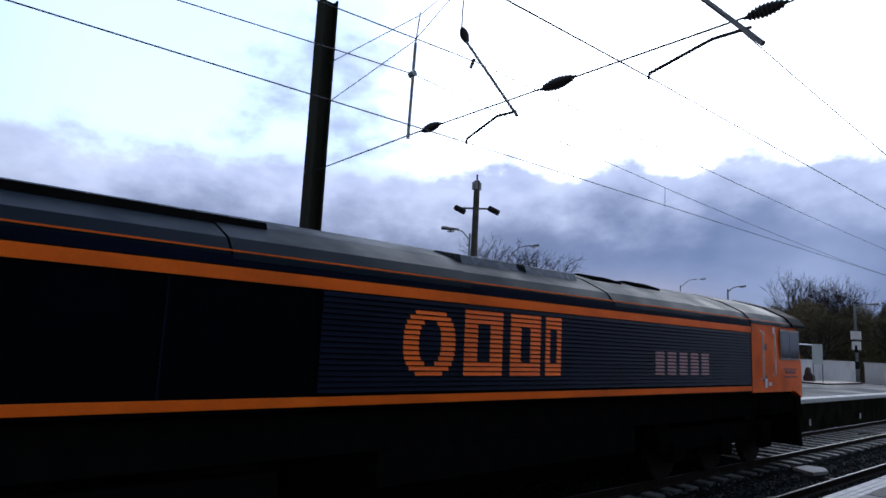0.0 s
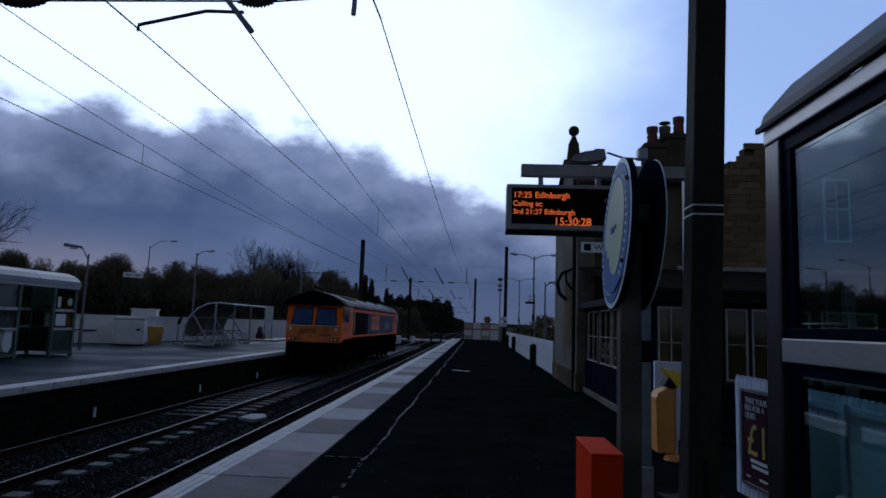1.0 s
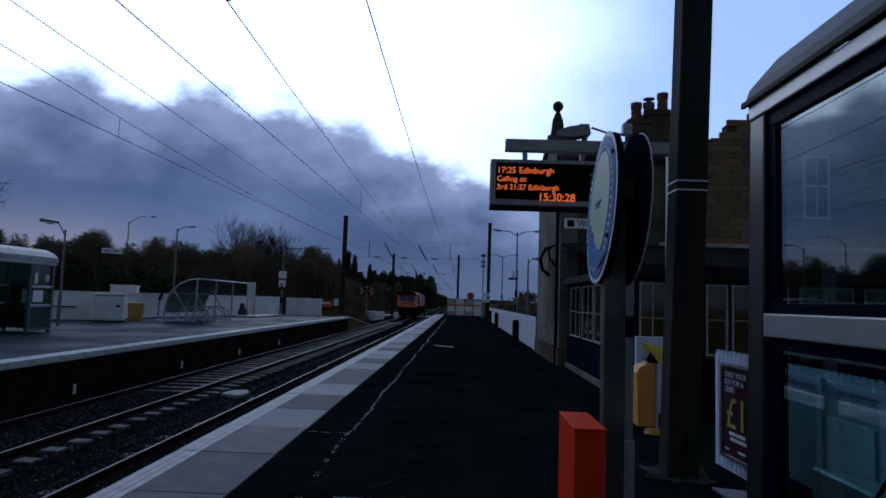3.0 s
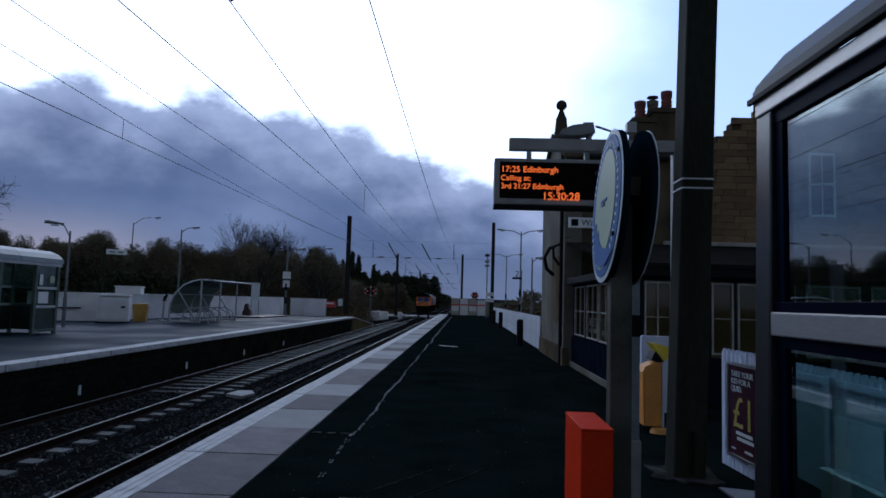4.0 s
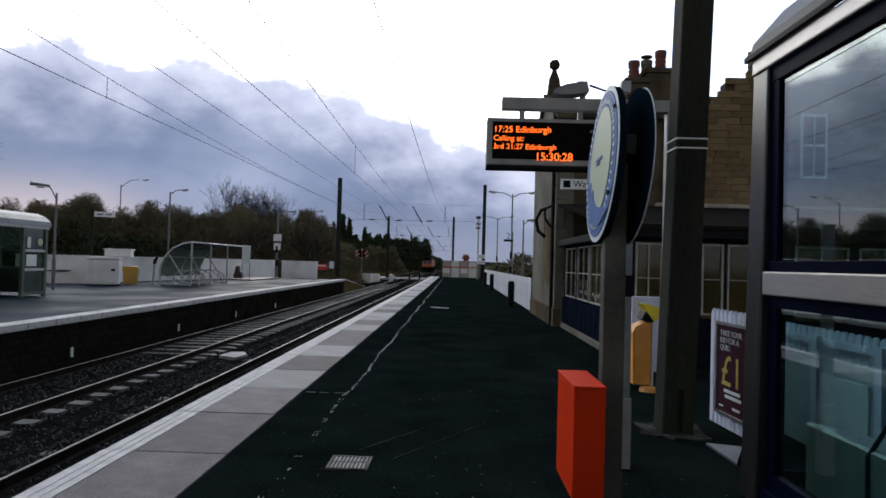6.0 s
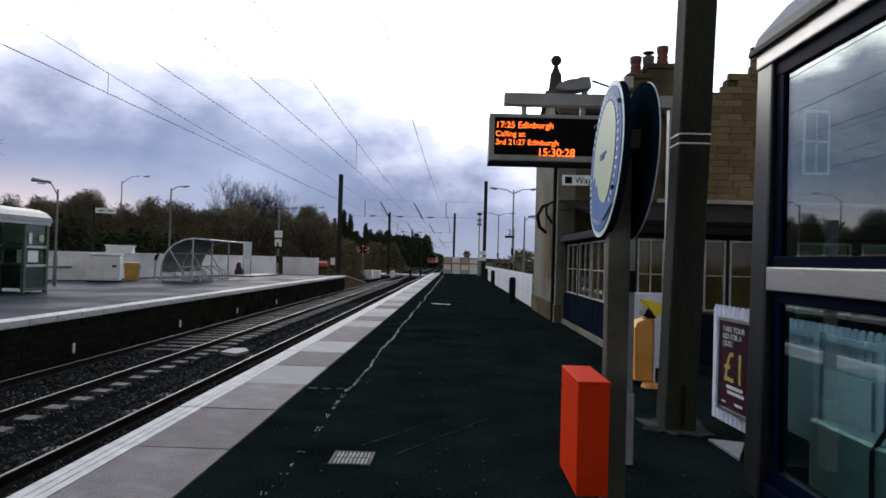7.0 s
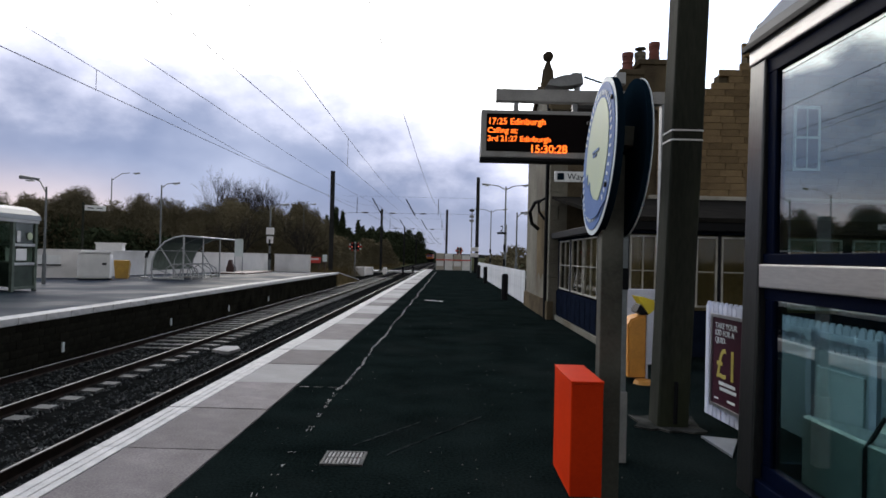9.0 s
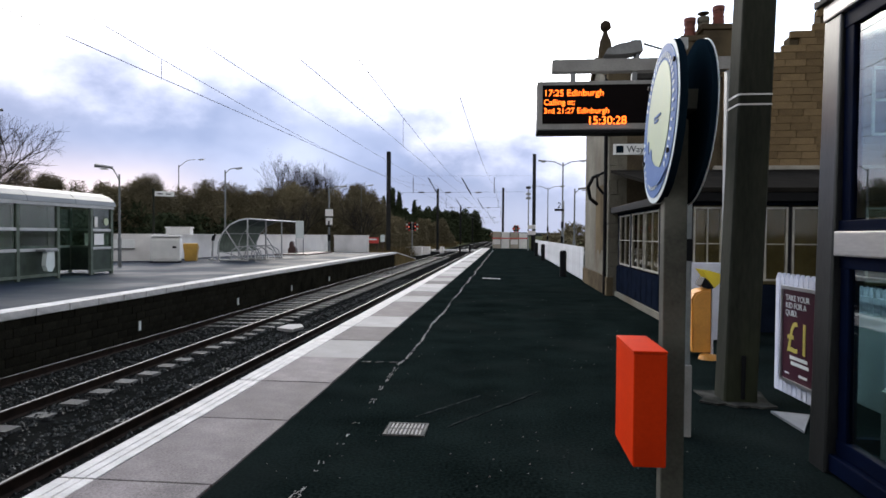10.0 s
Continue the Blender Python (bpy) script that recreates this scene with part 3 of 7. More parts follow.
bm = bmesh.new()
prism(bm, [(-6.02, 16.25), (-5.5, 16.0), (-5.38, 16.55), (-5.6, 17.0), (-5.95, 16.95)], -1.16, -1.055, axis="z")
solid("flat_stone", bm, M["slab_white"], "flat pale stone lying in the ballast between the tracks", "stone")

# ---- near platform ----
bm = bmesh.new()
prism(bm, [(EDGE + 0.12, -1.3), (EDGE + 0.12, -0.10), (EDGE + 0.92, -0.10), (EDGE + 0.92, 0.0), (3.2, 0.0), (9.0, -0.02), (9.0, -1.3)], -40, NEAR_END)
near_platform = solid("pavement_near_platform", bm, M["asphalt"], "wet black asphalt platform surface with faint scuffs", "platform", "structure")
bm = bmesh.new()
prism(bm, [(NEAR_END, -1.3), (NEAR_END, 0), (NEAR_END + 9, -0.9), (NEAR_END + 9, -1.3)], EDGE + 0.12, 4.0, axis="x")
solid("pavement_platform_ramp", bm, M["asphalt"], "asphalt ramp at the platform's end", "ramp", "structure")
# far platform with its ramp
bm = bmesh.new()
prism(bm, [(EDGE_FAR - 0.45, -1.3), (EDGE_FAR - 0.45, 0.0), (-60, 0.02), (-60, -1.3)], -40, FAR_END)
far_platform = solid("pavement_far_platform", bm, M["asphalt_far"], "wet asphalt platform with puddles and an edge line, the sky's blue sheen in its colour", "platform", "structure")
bm = bmesh.new()
prism(bm, [(FAR_END, -1.3), (FAR_END, 0), (61, -0.95), (61, -1.3)], -11.5, EDGE_FAR, axis="x")
solid("pavement_far_ramp", bm, M["dry_grass"], "grassy earth ramp at the far platform's end", "ramp", "structure")
bm = bmesh.new()
prism(bm, [(FAR_END, 0.004), (FAR_END, 0.05), (61, -0.90), (61, -0.95)], EDGE_FAR - 0.12, EDGE_FAR + 0.05, axis="x")
solid("kerb_ramp_edge", bm, M["white_line"], "pale concrete edge of the far platform's ramp", "kerb", "structure")


# ---- level crossing ----
bm = bmesh.new()
box(bm, -16, 6, 98, 106, -1.3, -0.96, 0.01)
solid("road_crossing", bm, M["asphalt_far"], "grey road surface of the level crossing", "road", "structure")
bm = bmesh.new()
box(bm, -13.5, -2.2, 97.2, 98.0, -1.2, -0.93, 0.01)
solid("trim_crossing_edge", bm, M["white_line"], "white painted edge of the level crossing", "road edge", "structure")

# ---- the locomotive: local x across, y from its trailing end, z from the rail ----
L_LEN, HALF = 20.4, 1.33
locomotive = thing("locomotive", -7.41, -3.1, RAIL, "orange and dark blue diesel freight locomotive on the far track", "locomotive")


def body_section(inset=0.0, top=3.16):
    h = HALF - inset
    return [(-h, 1.62), (-h, top), (h, top), (h, 1.62)]


def roof_section(g=0.0):
    """Sloped cantrail and shallow gabled roof."""
    pts = [(1.33, 3.12), (1.32, 3.18), (1.16, 3.36), (0.66, 3.60), (0.0, 3.80)]
    pts = [(x + g, z + g * 0.6) for x, z in pts]
    return [(-x, z) for x, z in pts] + [(x, z) for x, z in pts[-2::-1]]


def build_loco():
    lo = locomotive
    bm = bmesh.new()
    prism(bm, body_section(0.015), 2.55, L_LEN - 2.95)
    part("body", bm, M["loco_black"], lo, "near-black dark blue side panels")
    for end in (0, 1):
        # cab: a tapered box with a raked front
        bm = bmesh.new()
        y = lambda v: v if end == 0 else L_LEN - v
        prof = [(y(0.0), 1.45), (y(-0.02), 2.2), (y(0.28), 3.18), (y(2.55 if end == 0 else 2.95), 3.18), (y(2.55 if end == 0 else 2.95), 1.62), (y(0.6), 1.62)]
        prism(bm, prof, -HALF, HALF, axis="x")
        for v in bm.verts:
            if abs(v.co.y - y(0)) < 0.35:
                v.co.x *= 0.955
        cab = part("cab", bm, M["orange"], lo, "orange cab with two windscreens and a raked front")
        bm = bmesh.new()
        o = -0.006
        pr = [(y(0.0 + o), 1.46), (y(-0.02 + o), 2.18), (y(-0.02 + o - 0.02), 2.18), (y(o - 0.02), 1.46)]
        prism(bm, pr, -1.2, 1.2, axis="x")
        part("nose_panel", bm, M["yellow_end"], cab, "dirty orange-yellow warning panel")
        # windscreens: dark rubber surround, glass with the reflected sky's blue put into its colour
        for s in (-1, 1):
            for grow, off, m_, nm in ((0.05, 0.012, M["rubber"], "windscreen_seal"), (0.0, 0.026, M["loco_glass"], "windscreen")):
                bm = bmesh.new()
                xa, xb = 0.10 - grow, 1.02 + grow
                za, zb = 2.27 - grow, 2.98 + grow
                def fy(z):
                    return -0.02 + 0.30 * (z - 2.2) / 0.98
                quad = [(xa, za), (xb, za), (xb - 0.10, zb), (xa + 0.04, zb)]
                front, back = [], []
                for qx, qz in quad:
                    front.append(bm.verts.new((s * qx, y(fy(qz) - off), qz)))
                    back.append(bm.verts.new((s * qx, y(fy(qz) + 0.02), qz)))
                bm.faces.new(front)
                for i in range(4):
                    bm.faces.new((front[i], back[i], back[(i + 1) % 4], front[(i + 1) % 4]))
                part(nm, bm, m_, cab)
        bm = bmesh.new()
        bent(bm, [(-1.2, y(-0.05), 2.05), (-1.2, y(-0.08), 2.2), (1.2, y(-0.08), 2.2), (1.2, y(-0.05), 2.05)], 0.018)
        part("grab_rail", bm, M["white_label"], cab, "pale grab rail under the windscreens")
        bm = bmesh.new()
        box(bm, -0.22, 0.22, y(0.22) - 0.12, y(0.22) + 0.12, 3.04, 3.2, 0.03)
        part("headlight_box", bm, M["maroon"], cab, "rust-stained marker light box")
        # lamp clusters
        for s in (-1, 1):
            bm = bmesh.new()
            box(bm, s * 0.98 - 0.2, s * 0.98 + 0.2, y(-0.09) - 0.05, y(-0.09) + 0.05, 1.5, 1.68, 0.03)
            lamp = part("lamp_cluster", bm, M["maroon"], cab)
            for dx, m_ in ((-0.09, M["tail_red"]), (0.09, M["lamp_lens"])):
                bm = bmesh.new()
                tube(bm, (s * 0.98 + dx, y(-0.10), 1.59), (s * 0.98 + dx, y(-0.165), 1.59), 0.055, 12)
                part("lamp", bm, m_, lamp)
            bm = bmesh.new()
            box(bm, s * 1.05 - 0.06, s * 1.05 + 0.06, y(-0.05) - 0.012, y(-0.05) + 0.012, 1.98, 2.12)
            part("warning_label", bm, M["white_label"], cab)
        for k, (xx, w) in enumerate(((-0.25, 0.36), (0.62, 0.3))):
            for j in range(3 if k == 0 else 1):
                bm = bmesh.new()
                box(bm, xx - w, xx + w if k == 0 else xx + 0.25, y(-0.035) - 0.01, y(-0.035) + 0.01, 1.86 + j * 0.07 - k * 0.12, 1.90 + j * 0.07 - k * 0.1)
                part("number_bar", bm, M["maroon"], cab)
        # buffer beam and plough
        bm = bmesh.new()
        box(bm, -1.25, 1.25, min(y(0.0), y(0.3)), max(y(0.0), y(0.3)), 0.95, 1.46, 0.03)
        beam = part("buffer_beam", bm, M["underframe"], lo, "sooty black buffer beam")
        for s in (-1, 1):
            bm = bmesh.new()
            tube(bm, (s * 0.87, y(0.0), 1.06), (s * 0.87, y(-0.42), 1.06), 0.11, 14)
            tube(bm, (s * 0.87, y(-0.42), 1.06), (s * 0.87, y(-0.47), 1.06), 0.24, 18)
            part("buffer", bm, M["underframe"], beam)
        bm = bmesh.new()
        prism(bm, [(y(0.1), 0.3), (y(-0.15), 0.25), (y(0.05), 0.95), (y(0.15), 0.95)], -1.2, 1.2, axis="x")
        part("plough", bm, M["underframe"], beam)
        # cab sides
        for s in (-1, 1):
            x = s * (HALF + 0.004)
            bm = bmesh.new()
            a, b = sorted((y(0.30), y(1.42)))
            box(bm, min(x, x + s * 0.012), max(x, x + s * 0.012), a, b, 2.36, 3.06, 0.004)
            frame_ = part("side_window", bm, M["white_frame"], cab, "cab side window in a pale frame")
            for ya, yb in ((0.34, 0.90), (0.93, 1.38)):
                a, b = sorted((y(ya), y(yb)))
                bm = bmesh.new()
                box(bm, min(x + s * 0.008, x + s * 0.018), max(x + s * 0.008, x + s * 0.018), a, b, 2.40, 3.02)
                part("pane", bm, M["side_glass"], frame_)
            for yh, za, zb in ((1.87, 2.0, 2.96), (2.52, 1.9, 2.98)):
                bm = bmesh.new()
                bent(bm, [(x, y(yh), za), (x + s * 0.06, y(yh), za + 0.03), (x + s * 0.06, y(yh), zb - 0.03), (x, y(yh), zb)], 0.02)
                part("handrail", bm, M["white_label"], cab, "pale vertical handrail beside the cab door")
            for yl, zl, w, h in ((1.80, 2.93, 0.1, 0.16), (2.26, 1.72, 0.12, 0.2), (2.05, 1.76, 0.16, 0.08)):
                a, b = sorted((y(yl - w / 2), y(yl + w / 2)))
                bm = bmesh.new()
                box(bm, min(x, x + s * 0.008), max(x, x + s * 0.008), a, b, zl, zl + h)
                part("label_plate", bm, M["white_label"], cab)
            for j in range(3):
                a, b = sorted((y(0.48), y(1.24)))
                bm = bmesh.new()
                box(bm, min(x, x + s * 0.005), max(x, x + s * 0.005), a + (0.08 if j == 1 else 0), b - (0.08 if j == 1 else 0), 1.94 + j * 0.09, (1.975 if j != 1 else 2.01) + j * 0.09)
                part("name_bar", bm, M["maroon"], cab)
            for zz in (2.55, 1.85):
                a, b = sorted((y(2.2), y(2.4)))
                bm = bmesh.new()
                box(bm, min(x, x + s * 0.006), max(x, x + s * 0.006), a, b, zz, zz + 0.14)
                part("step_recess", bm, M["maroon"], cab)
            bm = bmesh.new()
            for yy in (1.85, 2.5):
                tube(bm, (s * 1.28, y(yy), 0.5), (s * 1.28, y(yy), 1.62), 0.02, 6)
            for zz in (0.55, 0.9, 1.25):
                a, b = sorted((y(1.85), y(2.5)))
                box(bm, min(s * 1.12, s * 1.3), max(s * 1.12, s * 1.3), a, b, zz, zz + 0.03)
            part("cab_steps", bm, M["underframe"], cab)
    # roof in sections, with darker overhanging ends
    bounds = [(-0.08, 0.75, 0.05), (0.75, 2.95, 0.02), (2.95, 5.6, 0.0), (5.6, 8.9, 0.012), (8.9, 12.2, 0.0), (12.2, 15.2, 0.012), (15.2, 17.4, 0.0), (17.4, 19.65, 0.02), (19.65, L_LEN + 0.08, 0.05)]
    for i, (a, b, g) in enumerate(bounds):
        bm = bmesh.new()
        prism(bm, roof_section(g), a, b - 0.02)
        part("roof_section", bm, M["loco_roof"] if 0 < i < len(bounds) - 1 else M["loco_black"], lo, "dark blue-grey sloped roof section")
    # dark fan well and raised hatches on the roof
    for a, b, w, z in ((2.9, 6.2, 0.80, 3.71), (9.2, 10.4, 0.8, 3.73), (10.6, 11.9, 0.8, 3.73), (12.7, 13.6, 0.6, 3.75), (14.2, 15.0, 0.6, 3.76)):
        bm = bmesh.new()
        prism(bm, [(-w, z - 0.24), (-w + 0.08, z - 0.06), (-0.2, z + 0.04), (0.2, z + 0.04), (w - 0.08, z - 0.06), (w, z - 0.24)], a, b)
        part("roof_hatch", bm, M["underframe"] if a < 5 or a > 12 else M["loco_hatch"], lo, "raised roof hatch")
    # sides
    for s in (-1, 1):
        def slab(name, ya, yb, za, zb, d0, d1, m_, parent=lo, label=""):
            bm = bmesh.new()
            xa, xb = sorted((s * (HALF + d0), s * (HALF + d1)))
            box(bm, xa, xb, ya, yb, za, zb)
            return part(name, bm, m_, parent, label)
        slab("upper_stripe", 2.57, 17.42, 2.92, 3.05, -0.02, 0.004, M["orange"], label="orange stripe below the roof")
        slab("blue_band", 2.57, 17.42, 3.06, 3.17, -0.02, 0.004, M["loco_blue"])
        slab("lower_stripe", 2.57, 17.42, 1.66, 1.76, -0.02, 0.006, M["orange"], label="orange stripe along the sill")
        slab("thin_line", 0.3, L_LEN - 0.3, 3.205, 3.222, -0.03, -0.006, M["orange"])
        # louvred grille: slats one above another
        for i in range(18):
            bm = bmesh.new()
            z = 1.80 + i * 0.062
            xa, xb, xc = s * (HALF - 0.01), s * (HALF + 0.022), s * (HALF + 0.004)
            prism(bm, [(xa, z), (xb, z), (xc, z + 0.05), (xa, z + 0.05)], 6.65, 17.35)
            part("louvre_slat", bm, M["loco_blue"], lo)
        # the painted fleet mark: four plain orange shapes crossed by the louvres
        def ring(y0, y1, z0, z1, w, oval_=False):
            for i in range(18):
                z = 1.80 + i * 0.062
                if not (z0 - 0.03 <= z <= z1):
                    continue
                u = (z + 0.025 - z0) / (z1 - z0)
                full = u < 0.2 or u > 0.8
                spans = [(y0, y1)] if full else [(y0, y0 + w), (y1 - w, y1)]
                if oval_:
                    r_, m_ = (y1 - y0) / 2, (y0 + y1) / 2
                    a_ = r_ * max(0.0, 1 - abs(2 * u - 1) ** 2.6) ** (1 / 2.6)
                    k_ = abs(2 * u - 1) / 0.66
                    b_ = (r_ - w) * max(0.0, 1 - k_ ** 2.6) ** (1 / 2.6) if k_ < 1 else 0.0
                    spans = [(m_ - a_, m_ - b_), (m_ + b_, m_ + a_)] if b_ > 0.02 else [(m_ - a_, m_ + a_)]
                for ya, yb in spans:
                    bm = bmesh.new()
                    xo, xi = s * (HALF + 0.026), s * (HALF + 0.0)
                    prism(bm, [(xi, z + 0.002), (xo, z + 0.002), (s * (HALF + 0.008), z + 0.048), (xi, z + 0.048)], ya, yb)
                    part("mark_bar", bm, M["orange"], lo)
        if s > 0:
            ring(7.78, 8.62, 1.98, 2.80, 0.24, True)
            ring(8.78, 9.50, 1.98, 2.80, 0.24)
            ring(9.66, 10.30, 1.98, 2.80, 0.22)
            ring(10.42, 10.78, 1.98, 2.80, 0.1)
            for k in range(5):
                for i in range(4, 11):
                    z = 1.80 + i * 0.062 - 0.05
                    bm = bmesh.new()
                    prism(bm, [(s * HALF, z + 0.002), (s * (HALF + 0.024), z + 0.002), (s * (HALF + 0.010), z + 0.04), (s * HALF, z + 0.04)], 13.45 + k * 0.42, 13.45 + k * 0.42 + 0.30)
                    part("number_bar", bm, M["maroon"], lo)
        slab("door_line", 5.0, 5.02, 1.78, 2.9, 0.0, 0.01, M["loco_blue"])
    # underframe, tank, bogies
    bm = bmesh.new()
    box(bm, -1.2, 1.2, 0.4, L_LEN - 0.4, 1.1, 1.63, 0.03)
    part("underframe", bm, M["underframe"], lo, "sooty black underframe")
    bm = bmesh.new()
    prism(bm, [(-1.22, 1.12), (-1.22, 0.7), (-0.95, 0.38), (0.95, 0.38), (1.22, 0.7), (1.22, 1.12)], 7.6, 13.0)
    part("fuel_tank", bm, M["underframe"], lo, "sooty black fuel tank")
    for y0 in (1.6, 14.0):
        bm = bmesh.new()
        for s in (-1, 1):
            box(bm, s * 1.02 - 0.1, s * 1.02 + 0.1, y0, y0 + 4.8, 0.55, 0.98, 0.04)
            for k in range(3):
                box(bm, s * 1.12 - 0.08, s * 1.12 + 0.08, y0 + 0.32 + k * 1.95, y0 + 0.78 + k * 1.95, 0.38, 0.78, 0.04)
        box(bm, -1.0, 1.0, y0 + 2.2, y0 + 2.6, 0.6, 1.1)
        bogie = part("bogie", bm, M["underframe"], lo, "black three-axle bogie frame")
        for k in range(3):
            bm = bmesh.new()
            yy = y0 + 0.55 + k * 1.95
            tube(bm, (-0.8, yy, 0.53), (0.8, yy, 0.53), 0.09, 10)
            for s in (-1, 1):
                tube(bm, (s * 0.70, yy, 0.53), (s * 0.83, yy, 0.53), 0.53, 28)
            part("wheelset", bm, M["rail_side"], bogie, "rusty steel wheelset")


build_loco()

# ---- overhead line ----


def i_mast(x, y, z0, z1, w, label, material, lean=0.0, name="overhead_line_mast"):
    """H-section steel mast with a base plate and bolts; lean: metres that its top stands out."""
    th = thing(name, x, y, z0, label, "mast", "overhead line masts")
    h = z1 - z0
    bm = bmesh.new()
    a, f_, b = w / 2, w / 2 - 0.03, 0.02
    prism(bm, [(-a, -a), (a, -a), (a, -f_), (b, -f_), (b, f_), (a, f_), (a, a), (-a, a), (-a, f_), (-b, f_), (-b, -f_), (-a, -f_)], 0, h, axis="z")
    for v in bm.verts:
        if v.co.z > h / 2:
            v.co.x += lean
    part("column", bm, material, th)
    bm = bmesh.new()
    box(bm, -w * 0.62, w * 0.62, -w * 0.62, w * 0.62, 0.0, 0.04, 0.005)
    part("base_plate", bm, material, th)
    return th


def wire(bm, p, q, r=0.011, sag=0.0, n=8):
    p, q = Vector(p), Vector(q)
    pts = []
    for i in range(n + 1):
        u = i / n
        v = p.lerp(q, u)
        v.z -= sag * 4 * u * (1 - u)
        pts.append(v)
    bent(bm, pts, r, 5)


def insulator(bm, p, q, r=0.055, n=6):
    """A spindle of fine ribs with metal end fittings."""
    p, q = Vector(p), Vector(q)
    us, rs_ = [0.0, 0.09], [r * 0.22, r * 0.30]
    for i in range(n):
        u0 = 0.10 + 0.80 * i / n
        k = 0.55 + 0.45 * math.sin(math.pi * (i + 0.5) / n)
        us += [u0 + 0.08 / n, u0 + 0.30 / n, u0 + 0.55 / n, u0 + 0.74 / n]
        rs_ += [r * k * 0.72, r * k, r * k * 0.86, r * k * 0.72]
    us += [0.91, 1.0]
    rs_ += [r * 0.30, r * 0.22]
    bent(bm, [p.lerp(q, u) for u in us], rs_, 10)


Y0, Y1 = 5.7, 62.0
# near headspan, from the mast on the far platform to the big mast beside the shelter
i_mast(-10.42, Y0, 0.0, 7.98, 0.30, "weathered brown-green steel overhead line mast on the far platform", M["mast"])
span = thing("headspan", -4.0, Y0, 0.0, "headspan of thin wires, struts and dark insulators across both tracks", "overhead line")


def span_part(name, fn, material, label=""):
    bm = bmesh.new()
    fn(bm)
    ob = part(name, bm, material, span, label)
    ob.data.transform(Matrix.Translation((4.0, -Y0, 0)))
    return ob


XP = 2.12
span_part("cross_wire", lambda b: bent(b, [(-10.3, Y0, 4.54), (-7.56, Y0, 4.60), (-2.0, Y0, 4.62), (XP, Y0, 4.95)], 0.011, 6), M["wire"], "thin lower cross wire")
span_part("cross_wire", lambda b: bent(b, [(-10.2, Y0, 5.80), (-7.55, Y0, 6.15), (-5.9, Y0, 6.9), (XP, Y0, 7.6)], 0.008, 6), M["wire"])
span_part("cross_wire", lambda b: bent(b, [(-10.2, Y0, 6.62), (-7.43, Y0, 6.55), (-5.8, Y0, 6.85)], 0.008, 6), M["wire"])
span_part("dropper_strut", lambda b: [tube(b, (-7.56, Y0, 4.55), (-7.50, Y0, 6.1), 0.026), tube(b, (-7.5, Y0, 6.1), (-7.42, Y0, 6.6), 0.012), tube(b, (-7.60, Y0, 5.6), (-7.48, Y0, 5.6), 0.05)], M["galv"], "grey vertical hanger")
span_part("insulator", lambda b: insulator(b, (-7.22, Y0, 4.59), (-6.78, Y0, 4.62), 0.070, 8), M["insulator"], "dark brown ribbed insulator")
span_part("registration_strut", lambda b: [tube(b, (-6.33, Y0, 5.75), (-5.28, Y0, 4.36), 0.022), tube(b, (-6.12, Y0, 5.40), (-6.2, Y0, 5.28), 0.025)], M["galv"], "grey slanting strut")
span_part("insulator", lambda b: insulator(b, (-6.42, Y0, 5.98), (-6.28, Y0, 5.68), 0.070, 7), M["insulator"])
span_part("strut_hanger", lambda b: [wire(b, (-6.42, Y0, 5.98), (-6.40, Y0, 6.85), 0.012)], M["wire"])
span_part("registration_arm", lambda b: bent(b, [(-5.30, Y0, 4.42), (-5.64, Y0, 4.44), (-6.21, Y0, 4.25), (-6.21, Y0, 4.18)], 0.018), M["wire"], "thin cranked registration arm")
span_part("insulator", lambda b: insulator(b, (-4.9, Y0, 4.60), (-4.36, Y0, 4.62), 0.078, 9), M["insulator"])
span_part("registration_strut", lambda b: [tube(b, (-2.82, Y0, 4.98), (-2.25, Y0, 4.30), 0.026)], M["galv"], "grey slanting strut")
span_part("registration_arm", lambda b: bent(b, [(-2.35, Y0, 4.50), (-2.73, Y0, 4.51), (-3.41, Y0, 4.36), (-3.41, Y0, 4.30)], 0.018), M["wire"], "thin cranked registration arm")
span_part("insulator", lambda b: insulator(b, (-2.42, Y0, 4.61), (-2.02, Y0, 4.63), 0.072, 9), M["insulator"])
span_part("hanger", lambda b: [tube(b, (-1.25, Y0, 4.48), (-1.24, Y0, 4.78), 0.025)], M["galv"])

